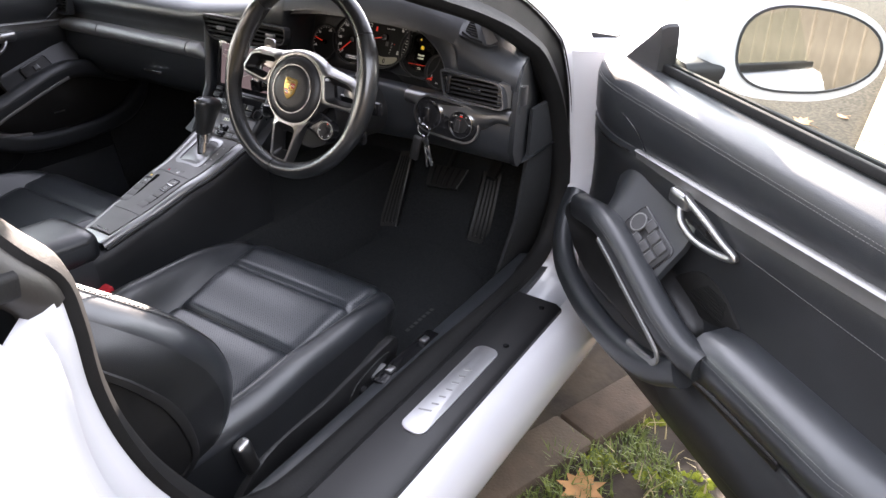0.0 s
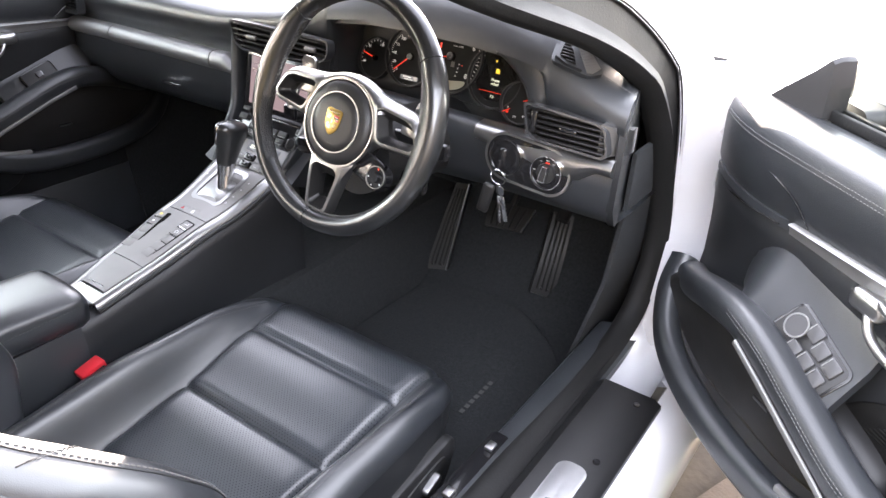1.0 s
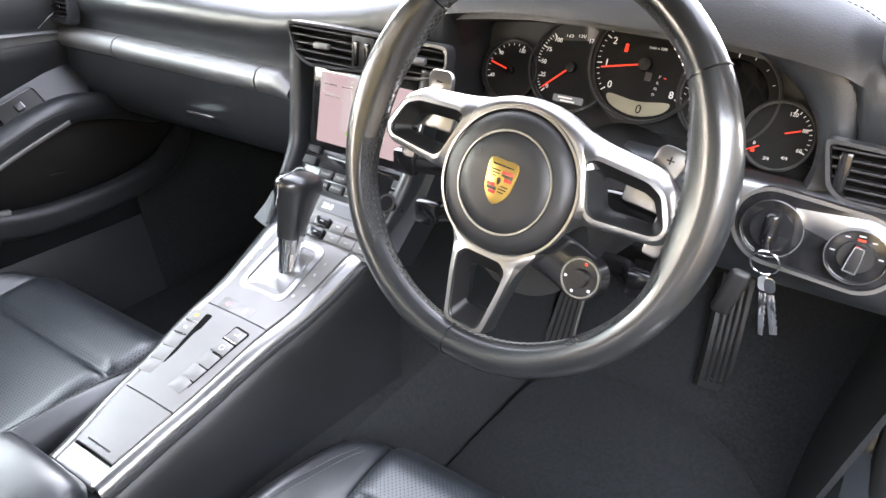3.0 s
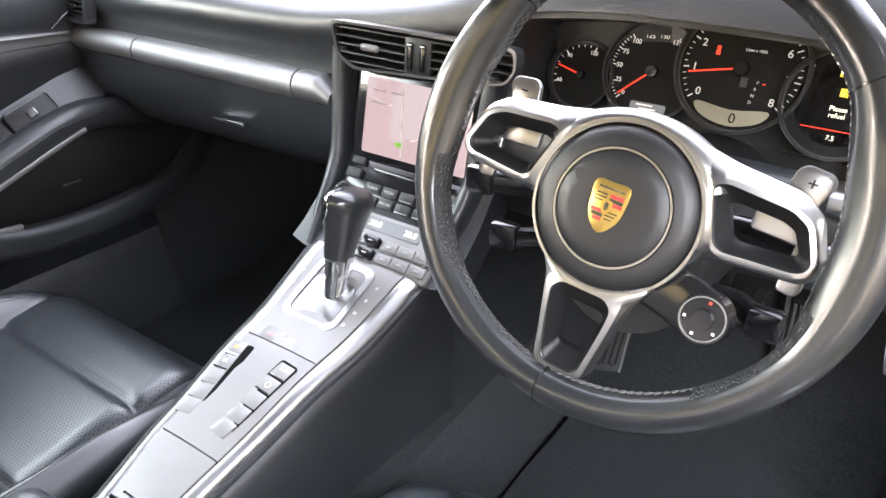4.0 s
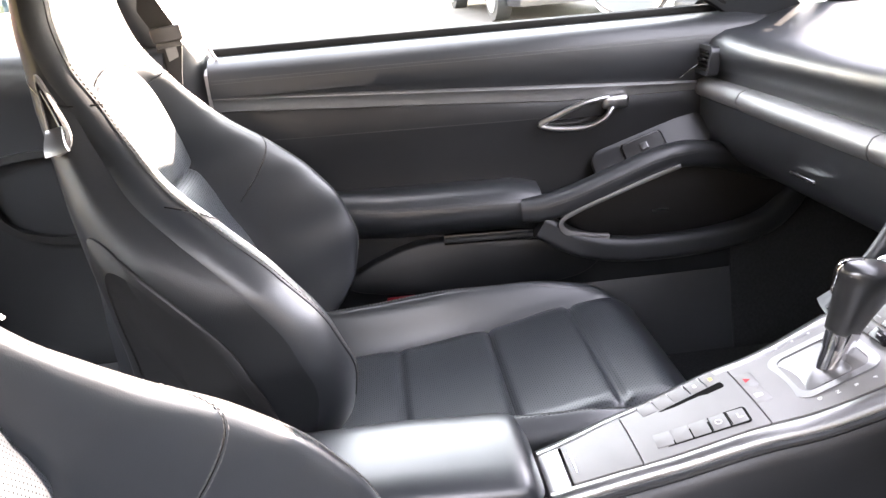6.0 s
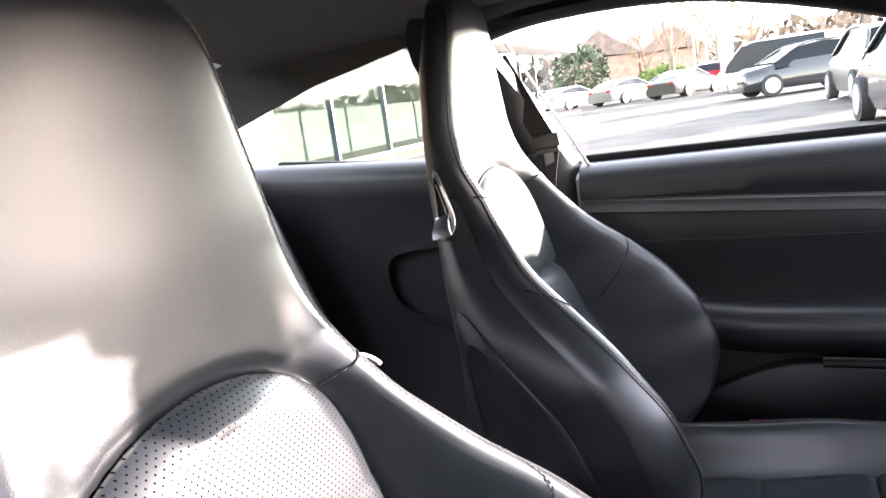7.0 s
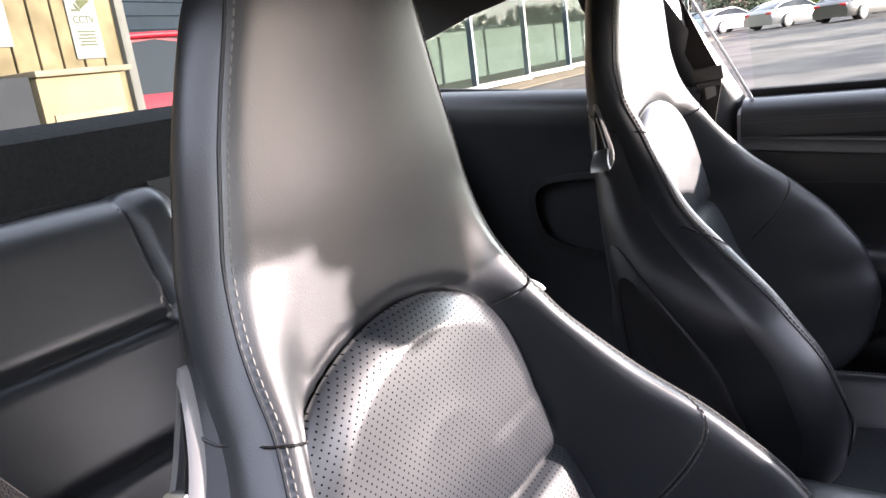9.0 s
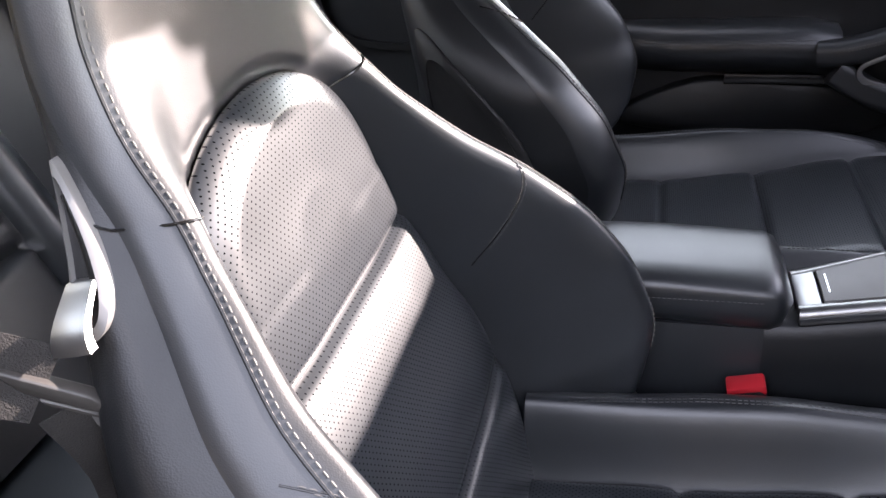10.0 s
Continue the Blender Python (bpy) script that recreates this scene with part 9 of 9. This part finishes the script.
SILVER_CAR = material("silver_paint", (0.20, 0.20, 0.20), 0.3, metal=0.5, coat=0.5)
GREY_CAR = material("grey_paint", (0.06, 0.057, 0.054), 0.3, metal=0.5, coat=0.5)
RED_CAR = material("red_paint", (0.16, 0.004, 0.010), 0.40, spec=0.15, coat=0.03)
BLACK_CAR = material("black_paint", (0.012, 0.012, 0.014), 0.2, coat=0.6)
WHITE_CAR = material("white_car_paint", (0.40, 0.40, 0.41), 0.3, coat=0.5)
for dist, px, turn, paint, lab, kd in ((44, 1240, 62, WHITE_CAR, "white coupe parked by the showroom", "coupe"), (41, 1345, 62, SILVER_CAR, "silver coupe parked in the yard", "coupe"), (39, 1462, 64, GREY_CAR, "dark grey coupe parked in the yard", "coupe"), (46, 1535, 70, RED_CAR, "red hatchback parked at the far edge", "hatch"), (36, 1655, 150, WHITE_CAR, "white van parked in the yard", "van"), (26, 1700, 200, BLACK_CAR, "black hatchback parked in the yard", "hatch"), (50, 1190, 60, GREY_CAR, "grey coupe parked beyond the showroom", "coupe")):
    a = math.atan2(-0.5323, -0.8465) - math.atan((px - 784) / 1293.7)
    parked_car(0.72 + dist * math.cos(a), -0.42 + dist * math.sin(a), turn, paint, lab, kd)
for x, y, turn, paint, lab, kd in ((-10.5, 2.0, 95, BLACK_CAR, "black hatchback parked across the yard", "hatch"), (-17.5, 2.2, 95, GREY_CAR, "grey hatchback across the yard", "hatch"), (-11.0, 5.6, 92, SILVER_CAR, "silver hatchback across the yard", "hatch")):
    parked_car(x, y, turn, paint, lab, kd)
parked_car(-3.5, -6.5, 98, RED_CAR, "red hatchback parked before the blue building", "hatch")
# painted bay line
bm = bmesh.new()
rows = [[Vector((-18 - 7 * t + w * 0.02, 1.2 + 1.6 * t + w * 0.07, z_at(-18 - 7 * t) + 0.008)) for w in (-1, 1)] for t in np.linspace(0, 1, 6)]
sheet(bm, rows, 0.004, (0, 0, -1))
whole("bay_line", bm, WHITE, "worn white bay line on the asphalt", "road marking", kind="structure")


# ---- trees, houses, woods ----
BARK = material("bark", (0.14, 0.11, 0.08), 0.9, bump=0.6, bump_scale=20, spread=0.3, spread_scale=3)
TWIG = material("twigs", (0.20, 0.145, 0.10), 0.9, spread=0.3, spread_scale=2)


def bare_tree(x, y, height, seed, lean=0.0):
    r_ = random.Random(seed)
    t = thing("bare_tree", "leafless winter tree with spreading limbs", "tree", "trees")
    z0 = z_at(max(x, -90))
    bm = bmesh.new()
    trunk_h = height * 0.34
    cyl(bm, (x, y, z0 - 0.1), (x + lean, y, z0 + trunk_h), height * 0.028, height * 0.019, 10)
    part("trunk", bm, BARK, t)
    verts, faces = [], []

    def limb(p, d, length, r, depth):
        q = p + d * length
        s = d.orthogonal().normalized()
        u = d.cross(s)
        b = len(verts)
        for pt, rr in ((p, r), (q, r * 0.62)):
            for k in range(4):
                a = math.pi / 2 * k
                verts.append(tuple(pt + s * rr * math.cos(a) + u * rr * math.sin(a)))
        for k in range(4):
            faces.append((b + k, b + (k + 1) % 4, b + 4 + (k + 1) % 4, b + 4 + k))
        if depth:
            for _ in range(3 if depth > 1 else 4):
                nd = (d + Vector((r_.uniform(-0.75, 0.75), r_.uniform(-0.75, 0.75), r_.uniform(-0.15, 0.55)))).normalized()
                limb(p + d * length * r_.uniform(0.6, 1.0), nd, length * r_.uniform(0.55, 0.8), r * 0.55, depth - 1)
    top = Vector((x + lean, y, z0 + trunk_h * 0.96))
    for k in range(6):
        a = 6.28 * k / 6 + r_.uniform(-0.4, 0.4)
        limb(top - Vector((0, 0, trunk_h * 0.12 * (k % 3))), Vector((math.cos(a) * 0.6, math.sin(a) * 0.6, 1)).normalized(), height * 0.26, height * 0.012, 4)
    me = bpy.data.meshes.new("crown")
    me.from_pydata(verts, [], faces)
    me.materials.append(TWIG)
    ob = new("crown", me)
    ob.parent = t


def at_view(dist, px):
    a = math.atan2(-0.5323, -0.8465) - math.atan((px - 784) / 1293.7)
    return 0.72 + dist * math.cos(a), -0.42 + dist * math.sin(a)


for dist, px, h, sd in ((52, 1440, 8.5, 1), (58, 1535, 10.5, 2), (70, 1390, 7.0, 3), (75, 1490, 8.0, 5), (66, 1600, 9.0, 6)):
    bare_tree(*at_view(dist, px), h, sd)
# wooded hill
bm = bmesh.new()
rw = random.Random(7)
verts, faces = [], []
for i in range(5200):
    a = rw.uniform(math.radians(140), math.radians(250))
    d = rw.uniform(110, 150)
    x, y = d * math.cos(a), d * math.sin(a)
    top = 6.0 + 2.2 * noise.noise(Vector((a * 5, 0, 1))) + 1.6 * noise.noise(Vector((a * 19, 0, 5)))
    z = rw.uniform(0, top + (d - 110) * 0.06)
    r = rw.uniform(0.5, 1.6)
    b = len(verts)
    for _ in range(4):
        verts.append((x + rw.uniform(-r, r), y + rw.uniform(-r, r), z + rw.uniform(-r, r)))
    faces += [(b, b + 1, b + 2), (b, b + 2, b + 3), (b, b + 1, b + 3)]
from_lists("woods", verts, faces, material("winter_woods", (0.17, 0.125, 0.095), 0.95, spread=0.35, spread_scale=0.08), "brown leafless woods on a low hill", "woods")
bm = bmesh.new()
rows = []
for a in np.linspace(math.radians(120), math.radians(265), 50):
    rows.append([Vector((d * math.cos(a), d * math.sin(a), z)) for d, z in ((112, -1), (126, 3.4 + 1.3 * noise.noise(Vector((a * 5, 0, 1)))), (150, 5.5 + 2.0 * noise.noise(Vector((a * 5, 0, 1)))), (260, 5.0))])
sheet(bm, rows, 0.5, (0, 0, -1))
whole("hill", bm, material("hill_side", (0.13, 0.10, 0.075), 0.95, spread=0.3, spread_scale=0.1), "brown wooded hillside", "hill", kind="structure")
BRICK = material("brick_wall", (0.27, 0.17, 0.13), 0.85, bump=0.3, bump_scale=12, spread=0.2, spread_scale=2)
TILE = material("roof_tile", (0.15, 0.108, 0.09), 0.8, bump=0.3, bump_scale=10, spread=0.25, spread_scale=2)
for dist, px, w, d, h, turn in ((78, 1290, 9, 7, 3.6, 20), (86, 1400, 11, 7, 3.6, 30)):
    x, y = at_view(dist, px)
    m = pose(x, y, 0.7, 0, 0, turn)
    hs = thing("brick_house", "red brick house with a tiled gable roof", "house", "houses")
    bm = bmesh.new()
    box(bm, (0, 0, h / 2), (w, d, h), m)
    part("wall", bm, BRICK, hs)
    bm = bmesh.new()
    loft(bm, [[m @ Vector((sx * w * 0.53, yy, zz)) for yy, zz in ((-d * 0.56, h - 0.1), (0, h + 2.6), (d * 0.56, h - 0.1), (0, h + 0.2))] for sx in (-1, 1)])
    part("roof", bm, TILE, hs)
    for k in range(3):
        for sy in (-1, 1):
            bm = bmesh.new()
            box(bm, (-w * 0.3 + k * w * 0.3, sy * d * 0.505, h * 0.55), (1.1, 0.08, 1.2), m)
            wd = part("window", bm, WHITE, hs)
            bm = bmesh.new()
            box(bm, (-w * 0.3 + k * w * 0.3, sy * d * 0.513, h * 0.55), (0.9, 0.06, 1.0), m)
            part("pane", bm, DARK_GLASS, wd)
# evergreen clump beside the showroom, low hedge
rh = random.Random(11)
for nm, lab, dist, px, rx, rz, n_, col in (("shrub", "dark evergreen shrub beside the showroom", 60, 1262, 2.2, 2.2, 1800, (0.06, 0.075, 0.045)), ("shrub", "clipped green hedge by the road", 62, 1425, 1.6, 1.0, 500, (0.10, 0.15, 0.03)), ("shrub", "clipped green hedge by the road", 62, 1400, 1.3, 0.9, 400, (0.12, 0.15, 0.04))):
    cx, cy = at_view(dist, px)
    verts, faces = [], []
    for _ in range(n_):
        v = Vector((rh.gauss(0, 1), rh.gauss(0, 1), rh.gauss(0, 1))).normalized() * rh.uniform(0.75, 1.05)
        p = Vector((cx + v.x * rx, cy + v.y * rx, 0.5 + rz + v.z * rz))
        b = len(verts)
        for _k in range(3):
            verts.append(tuple(p + Vector((rh.uniform(-0.3, 0.3), rh.uniform(-0.3, 0.3), rh.uniform(-0.3, 0.3)))))
        faces.append((b, b + 1, b + 2))
    from_lists(nm, verts, faces, material("foliage", col, 0.8, spread=0.4, spread_scale=1.0), lab, "shrub", kind="")
# lamp posts and a tall sign
for dist, px, h in ((55, 1485, 7.0), (60, 1510, 7.5)):
    x, y = at_view(dist, px)
    lp = thing("lamp_post", "slim pale lamp post", "lamp post", "lamp posts")
    bm = bmesh.new()
    cyl(bm, (x, y, 0.3), (x, y, h), 0.09, 0.05, 10)
    part("pole", bm, PALE_FRAME, lp)
    bm = bmesh.new()
    box(bm, (x + 0.3, y, h), (0.7, 0.22, 0.10), Matrix(), 0.02)
    part("lamp_head", bm, PALE_FRAME, lp)
x, y = at_view(50, 1548)
bm = bmesh.new()
box(bm, (0, 0, 2.6), (0.9, 0.25, 5.2), pose(x, y, 0.3, 0, 0, 60), 0.03)
tot = whole("sign_totem", bm, PALE_FRAME, "tall pale totem sign at the yard's edge", "sign")
bm = bmesh.new()
box(bm, (0.36, -0.13, 2.6), (0.16, 0.02, 5.0), pose(x, y, 0.3, 0, 0, 60))
part("sign_stripe", bm, DARK_FRAME, tot)
